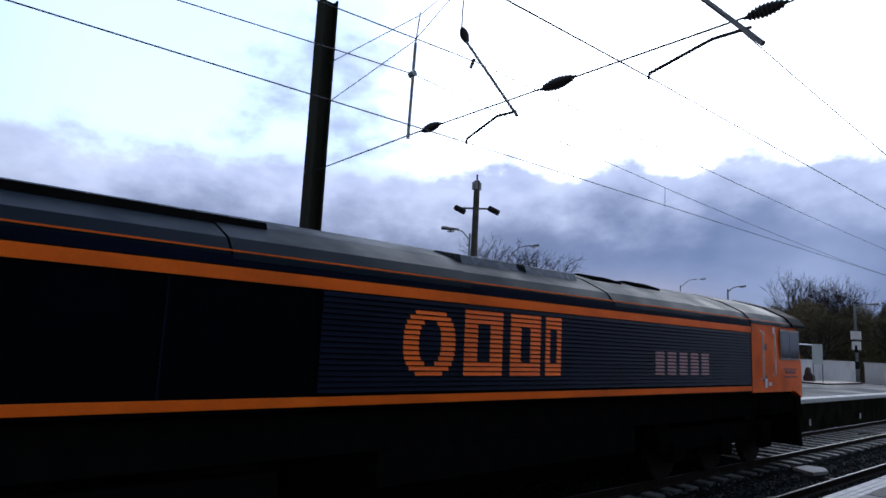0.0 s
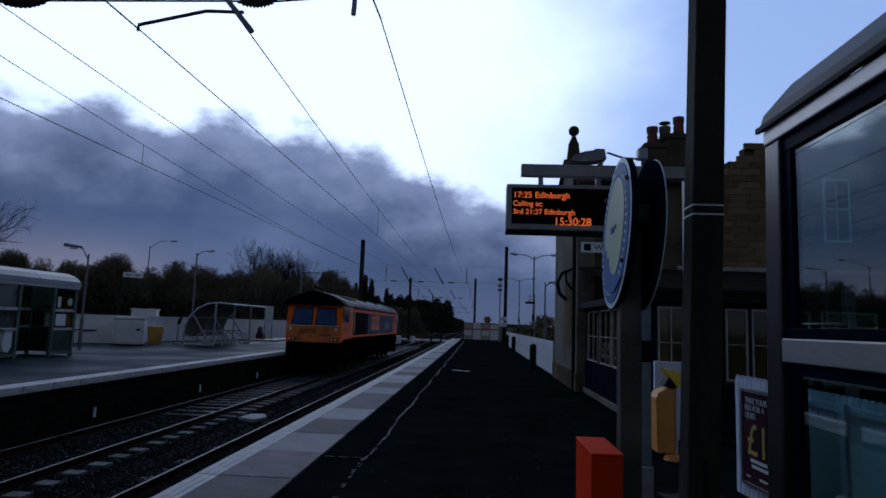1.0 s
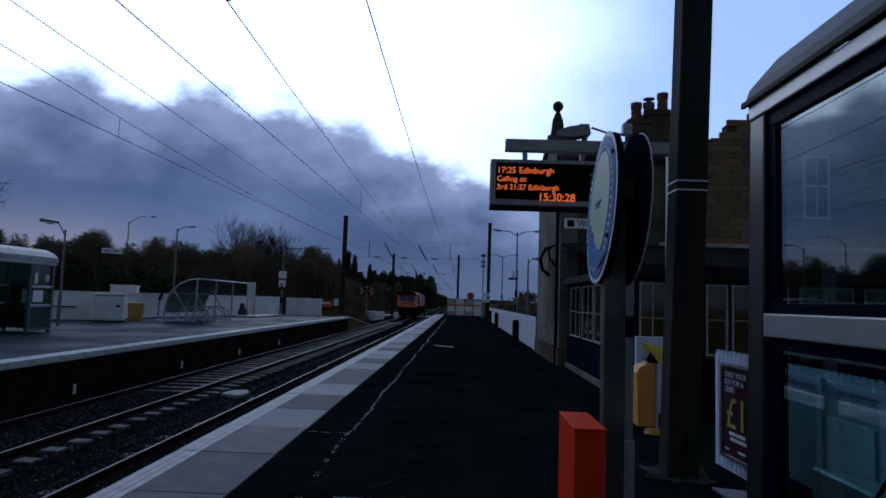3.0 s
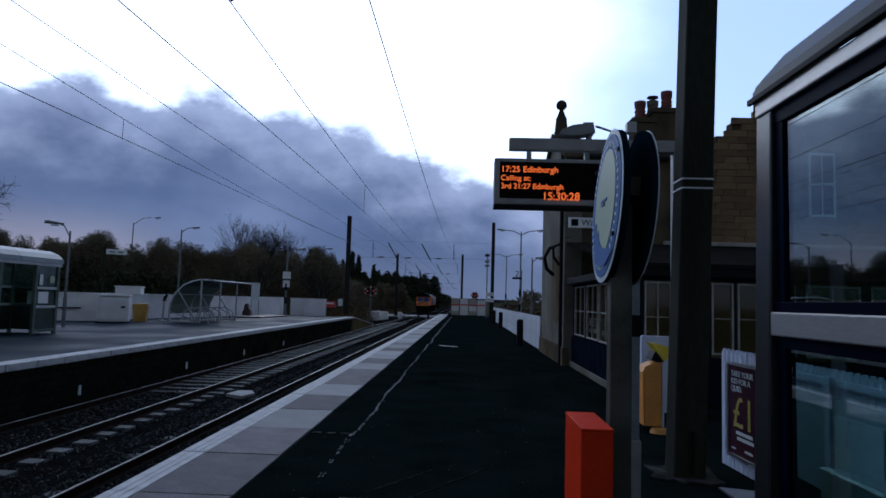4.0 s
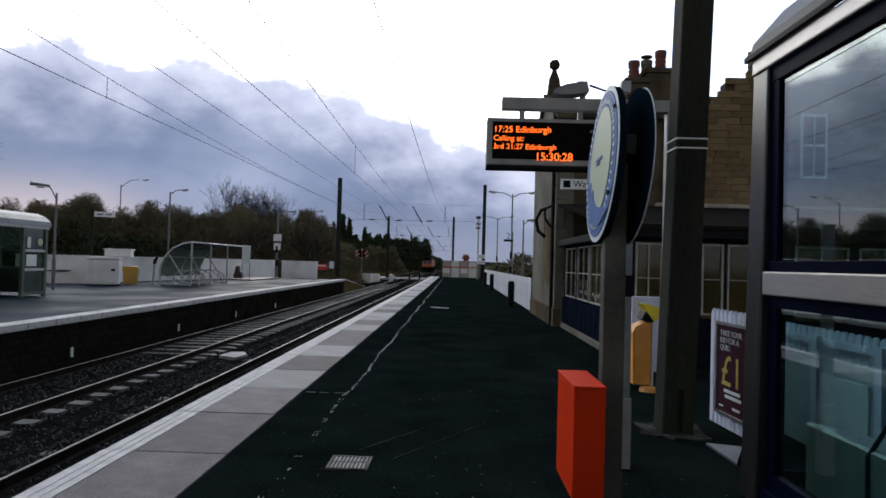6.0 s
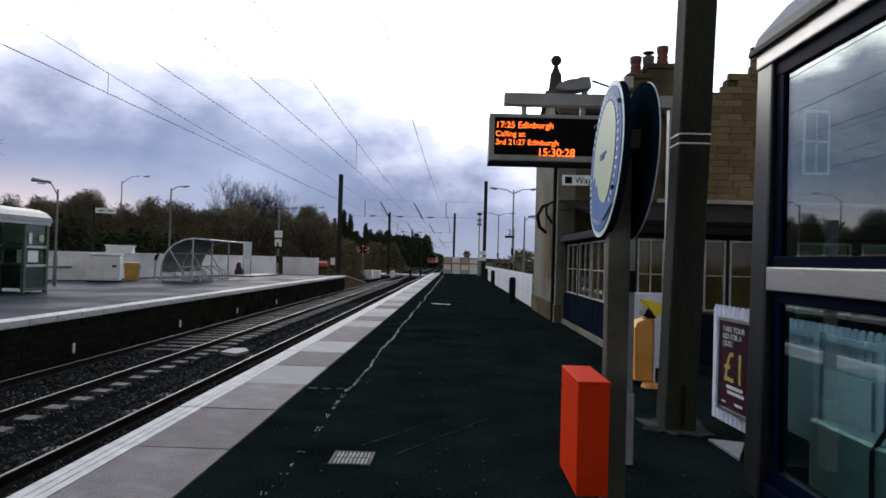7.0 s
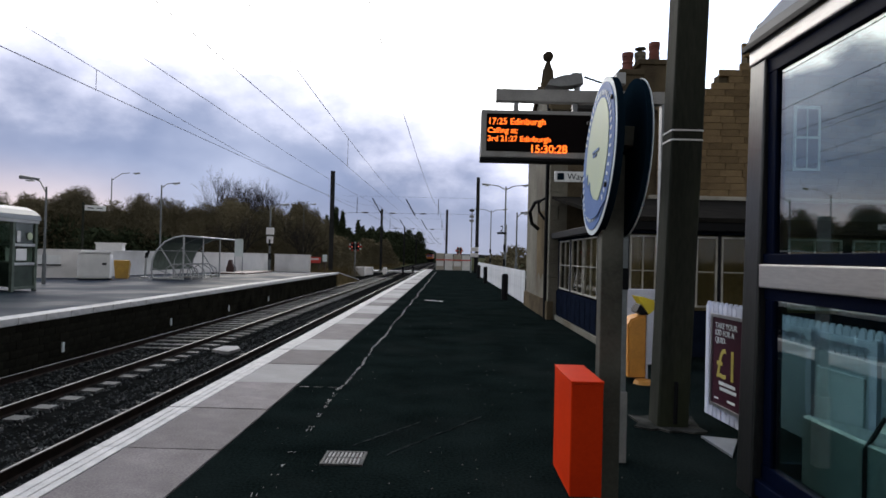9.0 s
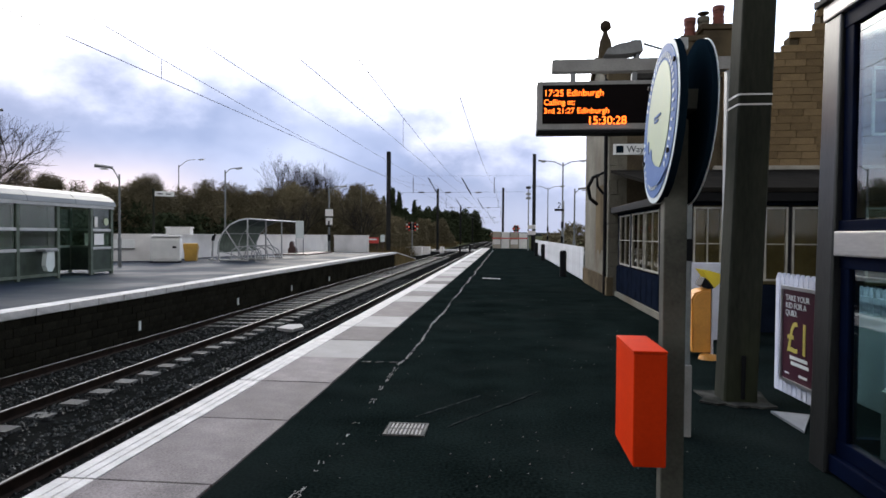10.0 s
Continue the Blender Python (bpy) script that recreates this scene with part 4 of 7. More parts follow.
# wires along the line: near support, far support, height of sag
LINES = [("contact_wire", (-6.21, Y0, 4.20), (-7.35, Y1, 5.20), 0.0), ("catenary_wire", (-7.55, Y0, 5.61), (-7.5, Y1, 6.35), 0.95), ("catenary_wire", (-6.12, Y0, 5.36), (-6.9, Y1, 6.35), 0.35),
         ("contact_wire", (-3.41, Y0, 4.32), (-4.1, Y1, 5.20), 0.0), ("catenary_wire", (-2.60, Y0, 4.70), (-4.0, Y1, 6.3), 0.42), ("return_wire", (-0.98, Y0, 4.45), (-1.05, Y1, 6.3), 0.6)]
for kind_, p, q, sag in LINES:
    w_ = thing(kind_, p[0], p[1], p[2], "thin dark overhead wire along the track", "overhead wire", "overhead wires")
    P_, Q_ = Vector(p), Vector(q)
    bm = bmesh.new()
    wire(bm, (0, 0, 0), Q_ - P_, 0.0068, sag, 14)
    part("span_wire", bm, M["wire"], w_)
    bm = bmesh.new()
    wire(bm, (0, 0, 0), ((-3.6 if p[0] < -6 else -1.8), -45, 0.9), 0.0085, sag * 0.6, 10)
    part("span_wire", bm, M["wire"], w_)
    a_ = Q_ - P_
    for k in range(4):
        bm = bmesh.new()
        b_ = a_ + Vector((0.3 * (-1) ** k, 50, 0.0))
        wire(bm, a_, b_, 0.014, sag, 6)
        a_ = b_
        part("span_wire", bm, M["wire"], w_)
    for u, drop in {0.95: ((0.135, 0.46),), 0.42: ((0.215, 0.80),)}.get(sag, ()):
        bm = bmesh.new()
        v = Vector((0, 0, 0)).lerp(Q_ - P_, u)
        v.z -= sag * 4 * u * (1 - u)
        tube(bm, v, v - Vector((0, 0, drop)), 0.006, 5)
        part("dropper", bm, M["wire"], w_)

# structures further along
for k, (xl, xr, yy, hl, hr) in enumerate(((-10.5, 2.95, 62.0, 8.9, 9.85), (-10.4, -0.35, 97.0, 8.55, 8.7), (-10.6, -0.5, 150.0, 8.4, 8.4), (-10.6, -0.6, 205.0, 8.2, 8.2))):
    for side, xx, hh in ((-1, xl, hl), (1, xr, hr)):
        yy_ = yy if k else (66.0 if side > 0 else 56.3)
        i_mast(xx, yy_, 0.0 if (k == 0) else RAIL, hh, 0.34, "dark steel overhead line mast beside the line", M["mast_dark"])
    hs = thing("headspan", 0, yy, 0, "distant headspan with hangers and slanting insulator struts", "overhead line")
    zc = 5.35
    for za, zb, rw in ((0.25, 0.35, 0.010), (1.9, 1.9, 0.006)):
        bm = bmesh.new()
        wire(bm, (xl, 0, zc + za), (xr, 0, zc + zb), rw, 0, 3)
        part("cross_wire", bm, M["wire"], hs)
    for xx in (-9.1, -1.1):
        bm = bmesh.new()
        tube(bm, (xx, 0, zc + 0.2), (xx, 0, zc + 1.75), 0.03)
        part("hanger", bm, M["mast_dark"], hs)
    for xx in (-7.6, -4.3):
        bm = bmesh.new()
        tube(bm, (xx, 0, zc + 1.7), (xx + 0.95, 0, zc + 0.1), 0.05)
        part("registration_strut", bm, M["mast_dark"], hs)
    for xx in (-8.3, -5.6, -2.6):
        bm = bmesh.new()
        insulator(bm, (xx - 0.35, 0, zc + 0.27), (xx + 0.35, 0, zc + 0.3), 0.09, 4)
        part("insulator", bm, M["insulator"], hs)

# the big mast beside the shelter, on a concrete footing
big = thing("overhead_line_mast", 2.05, 5.82, 0.0, "large grey-green steel mast with two pale bands", "mast", "overhead line masts")
LEAN = 0.030
c = 0.014
prof = [(-0.14, -0.13 + c), (-0.14 + c, -0.13), (0.14 - c, -0.13), (0.14, -0.13 + c), (0.14, 0.13 - c), (0.14 - c, 0.13), (-0.14 + c, 0.13), (-0.14, 0.13 - c)]
bm = bmesh.new()
prism(bm, prof, 0.0, 9.5, axis="z")
for v in bm.verts:
    v.co.x += v.co.z * LEAN
part("column", bm, M["mast"], big)
for z in (2.575, 2.66):
    bm = bmesh.new()
    prism(bm, [(a * 1.03, b * 1.03) for a, b in prof], z, z + 0.014, axis="z")
    for v in bm.verts:
        v.co.x += z * LEAN
    part("band", bm, M["white_label"], big, "thin pale steel band")
bm = bmesh.new()
tube(bm, (0.01, -0.15, 0.05), (0.015, -0.15, 0.42), 0.018)
part("earth_rod", bm, M["black"], big)
bm = bmesh.new()
prism(bm, [(-0.36, -0.10), (-0.24, -0.20), (-0.17, -0.17), (-0.10, -0.26), (0.02, -0.22), (0.10, -0.27), (0.24, -0.23), (0.22, -0.1), (0.26, 0.12), (0.3, 0.3), (0.0, 0.33), (-0.2, 0.27), (-0.30, 0.3), (-0.28, 0.05)], 0.0, 0.016, axis="z")
solid("concrete_footing", bm, M["footing"], "low broken concrete footing round the big mast", "footing", "structure").matrix_basis = pose(2.07, 5.8, 0.002)

# ---- round sign on two posts, litter bin ----


def oval(bm, r, x0, x1, n=48, sq=1.0, cy=0.0, cz=0.0):
    prism(bm, [(cy + r * math.cos(2 * math.pi * i / n), cz + r * sq * math.sin(2 * math.pi * i / n)) for i in range(n)], x0, x1, axis="x")


sign = thing("platform_sign", 0.84, 3.25, 0.0, "double-sided round blue and white sign on grey posts", "sign", rz=-2.0)
bm = bmesh.new()
box(bm, -0.055, 0.055, -0.03, 0.07, 0.0, 2.02, 0.008)
part("post", bm, M["post_grey"], sign, "grey-green square post")
for s, xo in ((-1, -0.055), (1, 0.088)):
    R_ = 0.402
    bm = bmesh.new()
    oval(bm, R_, xo, xo + 0.02, cy=0.10, cz=2.02)
    disc = part("disc", bm, M["sign_blue"], sign, "round blue enamel disc")
    disc.matrix_basis = Matrix.Translation((0.03, 0.10, 2.02)) @ Matrix.Rotation(radians(3.2), 4, "Y") @ Matrix.Translation((-0.03, -0.10, -2.02))
    bm = bmesh.new()
    oval(bm, R_ + 0.006, xo + (0.003 if s < 0 else -0.004), xo + (0.035 if s < 0 else 0.017), cy=0.10, cz=2.02)
    part("rim", bm, M["sign_back"], disc, "dark navy rim and back")
    f = xo - 0.004 if s < 0 else xo + 0.022
    bm = bmesh.new()
    oval(bm, R_ + 0.010, f - 0.001 * s, f + 0.003, cy=0.10, cz=2.02)
    part("white_border", bm, M["sign_white"], disc, "white outer border")
    bm = bmesh.new()
    oval(bm, R_ - 0.018, f - (0.004 if s < 0 else -0.002), f + (0.0 if s < 0 else 0.005), cy=0.10, cz=2.02)
    part("ring", bm, M["sign_blue"], disc, "blue ring")
    bm = bmesh.new()
    oval(bm, R_ - 0.13, f - (0.008 if s < 0 else -0.004), f + (0.0 if s < 0 else 0.008), cy=0.10, cz=2.04, sq=1.05)
    part("centre", bm, M["sign_cream"], disc, "pale yellow-green centre")
    fo = f - 0.011 if s < 0 else f + 0.009
    # unreadable writing round the ring as short bars
    for k in range(44):
        a = math.radians(20 + k * 7.6)
        rr = R_ - 0.07
        bm = bmesh.new()
        box(bm, fo + 0.001, fo + 0.003, -0.007, 0.007, -0.014, 0.014)
        o = part("letter_bar", bm, M["sign_white"], disc)
        o.matrix_basis = Matrix.Translation((0, 0.10 + rr * math.cos(a), 2.02 + rr * math.sin(a))) @ Matrix.Rotation(a - math.pi / 2, 4, "X")
    bm = bmesh.new()
    prism(bm, [(-0.20, 1.76), (-0.05, 1.70), (0.10, 1.69), (0.26, 1.72), (0.33, 1.80), (0.36, 1.92), (0.30, 1.95), (0.27, 1.87), (0.22, 1.90), (0.18, 1.84), (0.10, 1.80), (-0.02, 1.78)], fo - 0.001, fo + 0.003, axis="x")
    part("skyline_shape", bm, M["sign_blue"], disc, "blue skyline shape")
    for k in range(2):
        bm = bmesh.new()
        box(bm, fo - 0.002, fo + 0.002, 0.03 + k * 0.05, 0.19 - k * 0.02, 2.045 - k * 0.022, 2.058 - k * 0.022)
        part("mark_bar", bm, M["sign_blue"], disc)
    for yy, zz in ((-0.20, 2.26), (-0.20, 1.84), (0.40, 2.26), (0.40, 1.84)):
        bm = bmesh.new()
        tube(bm, (fo - 0.006, yy, zz), (fo + 0.004, yy, zz), 0.012, 8)
        part("bolt", bm, M["black"], disc)
bm = bmesh.new()
box(bm, -0.025, 0.10, -0.05, 0.35, 2.06, 2.16, 0.005)
part("bracket", bm, M["post_grey"], sign)

leg = thing("display_post", 1.31, 4.75, 0.0, "narrow pale grey post with a wider base casing and black band", "post")
bm = bmesh.new()
box(bm, -0.036, 0.036, -0.03, 0.03, 0.0, 1.85, 0.006)
part("shaft", bm, M["galv"], leg)
bm = bmesh.new()
box(bm, -0.045, 0.045, -0.05, 0.05, 0.0, 0.52, 0.008)
part("base_casing", bm, M["display_case"], leg)
bm = bmesh.new()
box(bm, -0.040, 0.040, -0.034, 0.034, 1.27, 1.43, 0.003)
part("black_band", bm, M["black"], leg)

bin_ = thing("litter_bin", 0.648, 2.95, 0.0, "bright red-orange metal bin fixed to the sign post", "bin")
bm = bmesh.new()
box(bm, -0.072, 0.072, -0.09, 0.35, 0.43, 0.93, 0.006)
part("casing", bm, M["red_bin"], bin_, "red-orange painted casing")
bm = bmesh.new()
box(bm, -0.074, 0.074, -0.092, 0.352, 0.931, 0.943, 0.003)
part("lid", bm, M["red_bin"], bin_, "flat red-orange top")
bm = bmesh.new()
box(bm, 0.072, 0.16, 0.25, 0.33, 0.75, 0.79)
box(bm, 0.072, 0.16, 0.25, 0.33, 0.50, 0.54)
part("bracket", bm, M["post_grey"], bin_)

# ---- train indicator ----
disp = thing("train_indicator", 0.636, 7.68, -0.294, "hanging grey display with glowing orange train times", "display")
ZB, ZT = 2.50, 2.98
bm = bmesh.new()
box(bm, -0.22, 1.35, 0.0, 0.22, ZB, ZT, 0.012)
case = part("case", bm, M["display_case"], disp, "grey metal case")
bm = bmesh.new()
box(bm, -0.165, 1.30, -0.006, 0.05, ZB + 0.06, ZT - 0.04)
part("screen", bm, M["display_face"], case, "black screen")
bm = bmesh.new()
box(bm, -0.22, 1.35, 0.0, 0.23, ZB - 0.03, ZB - 0.002, 0.004)
part("lower_lip", bm, M["black"], case)
bm = bmesh.new()
box(bm, -0.07, 1.69, 0.05, 0.16, 3.085, 3.21, 0.008)
beam = part("beam", bm, M["display_case"], disp, "grey steel supporting beam")
bm = bmesh.new()
box(bm, 1.62, 1.69, 0.06, 0.15, 0.245, 3.084, 0.006)
part("post", bm, M["galv"], disp, "grey steel post")
for xx in (0.14, 0.74):
    bm = bmesh.new()
    box(bm, xx - 0.025, xx + 0.025, 0.08, 0.13, ZT - 0.01, 3.09)
    part("hanger", bm, M["galv"], beam)
up = Matrix.Rotation(radians(90), 4, "X")
for body, xx, zz, sz in (("17:25 Edinburgh", -0.155, 2.832, 0.090), ("Calling at:", -0.155, 2.745, 0.078), ("3rd 21:27 Edinburgh", -0.155, 2.66, 0.078), ("15:30:28", 0.27, 2.552, 0.112)):
    text("led_text", body, sz, M["led"], case, Matrix.Translation((xx, -0.012, zz)) @ up, "glowing orange letters")

# lamp on an arm of the indicator's beam
lampx = thing("bracket_lamp", 1.428, 7.80, -0.294, "grey lamp head with a cable on top of the display beam", "lamp")
bm = bmesh.new()
prism(bm, [(-0.22, 3.25), (-0.19, 3.30), (-0.08, 3.345), (0.02, 3.36), (0.03, 3.375), (0.13, 3.375), (0.15, 3.27), (0.02, 3.245), (-0.12, 3.235)], -0.09, 0.09)
part("head", bm, M["lamp_head"], lampx)
bm = bmesh.new()
tube(bm, (0.10, 0, 3.2), (0.10, 0, 3.29), 0.03)
part("stem", bm, M["galv"], lampx)
bm = bmesh.new()
bent(bm, [(0.17, 0, 3.36), (0.35, 0.02, 3.31), (0.52, 0.05, 3.31)], 0.012)
part("cable", bm, M["galv"], lampx, "thin sagging cable")
bm = bmesh.new()
box(bm, 0.50, 0.60, 0.0, 0.1, 3.30, 3.42, 0.01)
part("junction_box", bm, M["lamp_column"], lampx, "small pale junction box")

for o in (disp, lampx):
    o.matrix_basis = o.matrix_basis @ Matrix.Scale(1.2, 4)

# ---- station building ----
WALL_Y, GX = 15.66, 2.52          # wall towards the camera, track-side gable


def block_wall(name, x0, x1, z0, z1, y, outline, label, seed, bh=0.19, bw=0.42, normal_y=-1, material=None):
    """A wall facing the camera in coursed stone blocks; outline(x, z) says where stone stands. Each block is a part."""
    rnd = random.Random(seed)
    wall = thing(name, 0, y, 0, label, "wall", kind="structure")
    wall_parent = wall
    z, row = z0, 0
    cache = {}
    while z < z1 - 0.05:
        x = x0 - (bw * 0.5 if row % 2 else 0)
        while x < x1:
            w_ = bw * rnd.choice((0.8, 1.0, 1.2))
            a, b = max(x, x0), min(x + w_, x1)
            if b - a > 0.08 and outline((a + b) / 2, z + bh / 2):
                key = round(b - a, 2)
                if key not in cache:
                    bm = bmesh.new()
                    box(bm, -key / 2 + 0.0035, key / 2 - 0.0035, 0, 0.10, 0.0035, bh - 0.0035, 0.007)
                    cache[key] = finish("stone_block", bm, material or M["stone"])
                o = new("stone_block", cache[key])
                o.parent = wall_parent
                o.matrix_basis = pose((a + b) / 2, -0.09 + rnd.uniform(-0.008, 0.008), z)
            x += w_
        z += bh
        row += 1
    return wall


station = thing("station_building", 0, 0, 0, "old sandstone station house with slate roof, gable and chimneys", "building")


def sp(name, fn, material, label="", smooth=False):
    bm = bmesh.new()
    fn(bm)
    return part(name, bm, material, station, label, smooth)


# track-side gable block: walls, gable, skews, roof
sp("wall", lambda b: prism(b, [(WALL_Y, -0.3), (WALL_Y, 5.25), (17.98, 6.2), (20.3, 5.25), (20.3, -0.3)], GX, GX + 0.4, axis="x"), M["render_stone"], "pale stained render of the gable towards the track")
sp("stain_patch", lambda b: prism(b, [(16.55, 1.05), (16.5, 2.0), (16.45, 2.75), (17.9, 2.8), (17.95, 1.9), (17.8, 0.98), (17.5, 1.12), (17.1, 0.95), (16.8, 1.1)], GX - 0.008, GX + 0.004, axis="x"), M["stone_dark"], "brown bare patch where the render has come off")
sp("wall", lambda b: box(b, GX + 0.4, 6.2, WALL_Y, WALL_Y + 0.4, -0.3, 5.2), M["stone_dark"], "dark stone side wall")
sp("wall", lambda b: box(b, GX + 0.4, 12, 19.9, 20.3, -0.3, 5.2), M["stone_dark"])
for k in range(16):
    sp("quoin", lambda b: box(b, GX - 0.03, GX + 0.30 - (k % 2) * 0.12, WALL_Y - 0.03, WALL_Y + 0.2 + (k % 2) * 0.18, k * 0.35, k * 0.35 + 0.33, 0.012), M["render_stone"], "paler corner stone")
sp("plinth", lambda b: box(b, GX - 0.06, GX + 0.1, WALL_Y - 0.06, 20.35, -0.1, 0.45, 0.02), M["stone_dark"])
for s, (ya, yb) in ((0, (WALL_Y - 0.12, 17.98)), (1, (20.42, 17.98))):
    sp("skew", lambda b: prism(b, [(ya, 5.17), (ya, 5.40), (yb, 6.40), (yb, 6.17)], GX - 0.08, GX + 0.42, axis="x"), M["stone_dark"], "stone skew along the gable")
    sp("roof", lambda b: prism(b, [(ya, 5.13), (ya, 5.21), (yb, 6.17), (yb, 6.07)], GX + 0.42, 5.05, axis="x"), M["slate"], "dark slate roof slope")
fin = sp("finial", lambda b: [box(b, GX + 0.02, GX + 0.38, 17.80, 18.16, 6.30, 6.52, 0.03), tube(b, (GX + 0.20, 17.98, 6.50), (GX + 0.20, 17.98, 6.88), 0.19, 12, 0.15), tube(b, (GX + 0.20, 17.98, 6.87), (GX + 0.20, 17.98, 7.12), 0.14, 12, 0.05)], M["stone_dark"], "stone ball finial")
bm = bmesh.new()
bmesh.ops.create_uvsphere(bm, u_segments=16, v_segments=10, radius=0.155, matrix=Matrix.Translation((GX + 0.20, 17.98, 7.25)))
part("ball", bm, M["stone_dark"], fin, smooth=True)
# chimney stacks with pots
for cx0, cx1, zt, pots in ((4.72, 5.42, 6.93, ((5.04, 0.54, M["chimney_pot"]),)), (5.27, 6.32, 7.23, ((5.40, 0.26, M["render_stone"]), (5.80, 0.55, M["chimney_pot"])))):
    st = sp("chimney", lambda b: [box(b, cx0 + 0.06, cx1 - 0.06, 17.9, 18.5, 5.8, zt - 0.16, 0.02), box(b, cx0, cx1, 17.84, 18.56, zt - 0.17, zt - 0.02, 0.02)], M["stone_dark"], "dark stone chimney stack")
    for px, h, m_ in pots:
        bm = bmesh.new()
        tube(bm, (px, 18.2, zt - 0.03), (px, 18.2, zt + h - 0.1), 0.155, 14, 0.13)
        tube(bm, (px, 18.2, zt + h - 0.12), (px, 18.2, zt + h), 0.165, 14)
        for k in range(3):
            tube(bm, (px, 18.2, zt + 0.1 + k * 0.13), (px, 18.2, zt + 0.13 + k * 0.13), 0.162, 14)
        part("chimney_pot", bm, m_, st, "terracotta chimney pot")


# crow-stepped gable wing, stone by stone
def crow(x, z):
    steps = ((5.1, 5.35), (6.22, 5.85), (6.60, 6.18), (6.90, 6.50), (7.28, 6.85), (7.65, 7.2), (8.0, 7.6), (8.4, 8.0), (11.2, 7.6), (11.6, 7.2), (12.0, 6.8), (12.4, 6.4))
    top = 0
    for xs, zt in steps:
        if x >= xs:
            top = zt
    return 3.1 < z < top


block_wall("wall_crow_gable", 5.1, 11.2, 3.12, 8.05, WALL_Y - 0.02, crow, "coursed yellow-brown sandstone gable with stepped top", 21, 0.165, 0.46)
sp("backing_wall", lambda b: [box(b, 5.1, 6.22, WALL_Y - 0.015, WALL_Y + 0.3, 0, 5.33), box(b, 6.22, 6.60, WALL_Y - 0.015, WALL_Y + 0.3, 0, 5.8), box(b, 6.60, 7.28, WALL_Y - 0.015, WALL_Y + 0.3, 0, 6.15), box(b, 7.28, 12.4, WALL_Y - 0.015, WALL_Y + 0.3, 0, 6.8), box(b, 7.65, 11.4, WALL_Y - 0.015, WALL_Y + 0.3, 6.8, 7.5), box(b, 8.45, 11.2, WALL_Y - 0.015, WALL_Y + 0.3, 7.5, 7.9)], M["stone_dark"])
sp("wall", lambda b: box(b, 12.41, 22.0, WALL_Y - 0.015, WALL_Y + 0.3, 0, 6.6), M["stone_dark"], "dark stone wall of the rear wing")
sp("string_course", lambda b: box(b, 4.9, 12, WALL_Y - 0.18, WALL_Y - 0.02, 3.02, 3.12, 0.02), M["pale_stone"], "pale stone ledge")

# glazed lean-to in front of it
LX, LY = 2.70, 10.0
sp("lean_to_wall", lambda b: box(b, LX, LX + 0.12, LY, WALL_Y - 0.03, 0.0, 0.74), M["dark_wood"], "dark blue boarded lower wall")
sp("lean_to_wall", lambda b: box(b, LX + 0.12, 9.5, LY, LY + 0.12, 0.0, 0.72), M["dark_wood"])
for k in range(12):
    sp("board", lambda b: box(b, LX - 0.012, LX, LY + 0.02 + k * 0.47, LY + 0.45 + k * 0.47, 0.16, 0.70, 0.004), M["dark_wood"])
sp("lean_to_plinth", lambda b: box(b, LX - 0.05, LX, LY - 0.05, WALL_Y - 0.03, 0.0, 0.12, 0.01), M["render_stone"], "pale concrete plinth")
sp("fascia", lambda b: [box(b, LX - 0.16, LX + 0.10, LY - 0.16, WALL_Y - 0.03, 1.98, 2.12, 0.01), box(b, LX + 0.10, 9.5, LY - 0.16, LY + 0.1, 1.98, 2.12, 0.01)], M["black"], "black eaves board")
sp("lean_to_roof", lambda b: prism(b, [(LY - 0.2, 2.12), (LY - 0.2, 2.18), (WALL_Y - 0.2, 3.02), (WALL_Y - 0.2, 2.95)], LX - 0.2, 9.6, axis="x"), M["slate"], "dark slate lean-to roof")
sp("lintel", lambda b: [box(b, LX + 0.01, LX + 0.10, LY, WALL_Y - 0.03, 1.93, 1.98), box(b, LX + 0.1, 9.5, LY + 0.01, LY + 0.1, 1.93, 1.98)], M["dark_wood"])
for y in (LY + 0.06, 11.38, 13.95, 15.4):
    sp("mullion", lambda b: box(b, LX, LX + 0.12, y - 0.06, y + 0.06, 0.74, 1.95), M["dark_wood"])
for x0, x1 in ((2.82, 2.86), (3.78, 3.90), (4.25, 4.30), (5.2, 5.35), (6.2, 6.35), (7.2, 7.35)):
    sp("pier", lambda b: box(b, x0, x1, LY + 0.0, LY + 0.12, 0.72, 1.95), M["black"])
sp("back_boarding", lambda b: [box(b, LX + 0.5, 9.5, LY + 0.55, LY + 0.6, 0.0, 1.95), box(b, LX + 0.6, LX + 0.65, LY + 0.6, WALL_Y - 0.1, 0.0, 1.95)], M["board_brown"], "drab brown interior behind the glass")


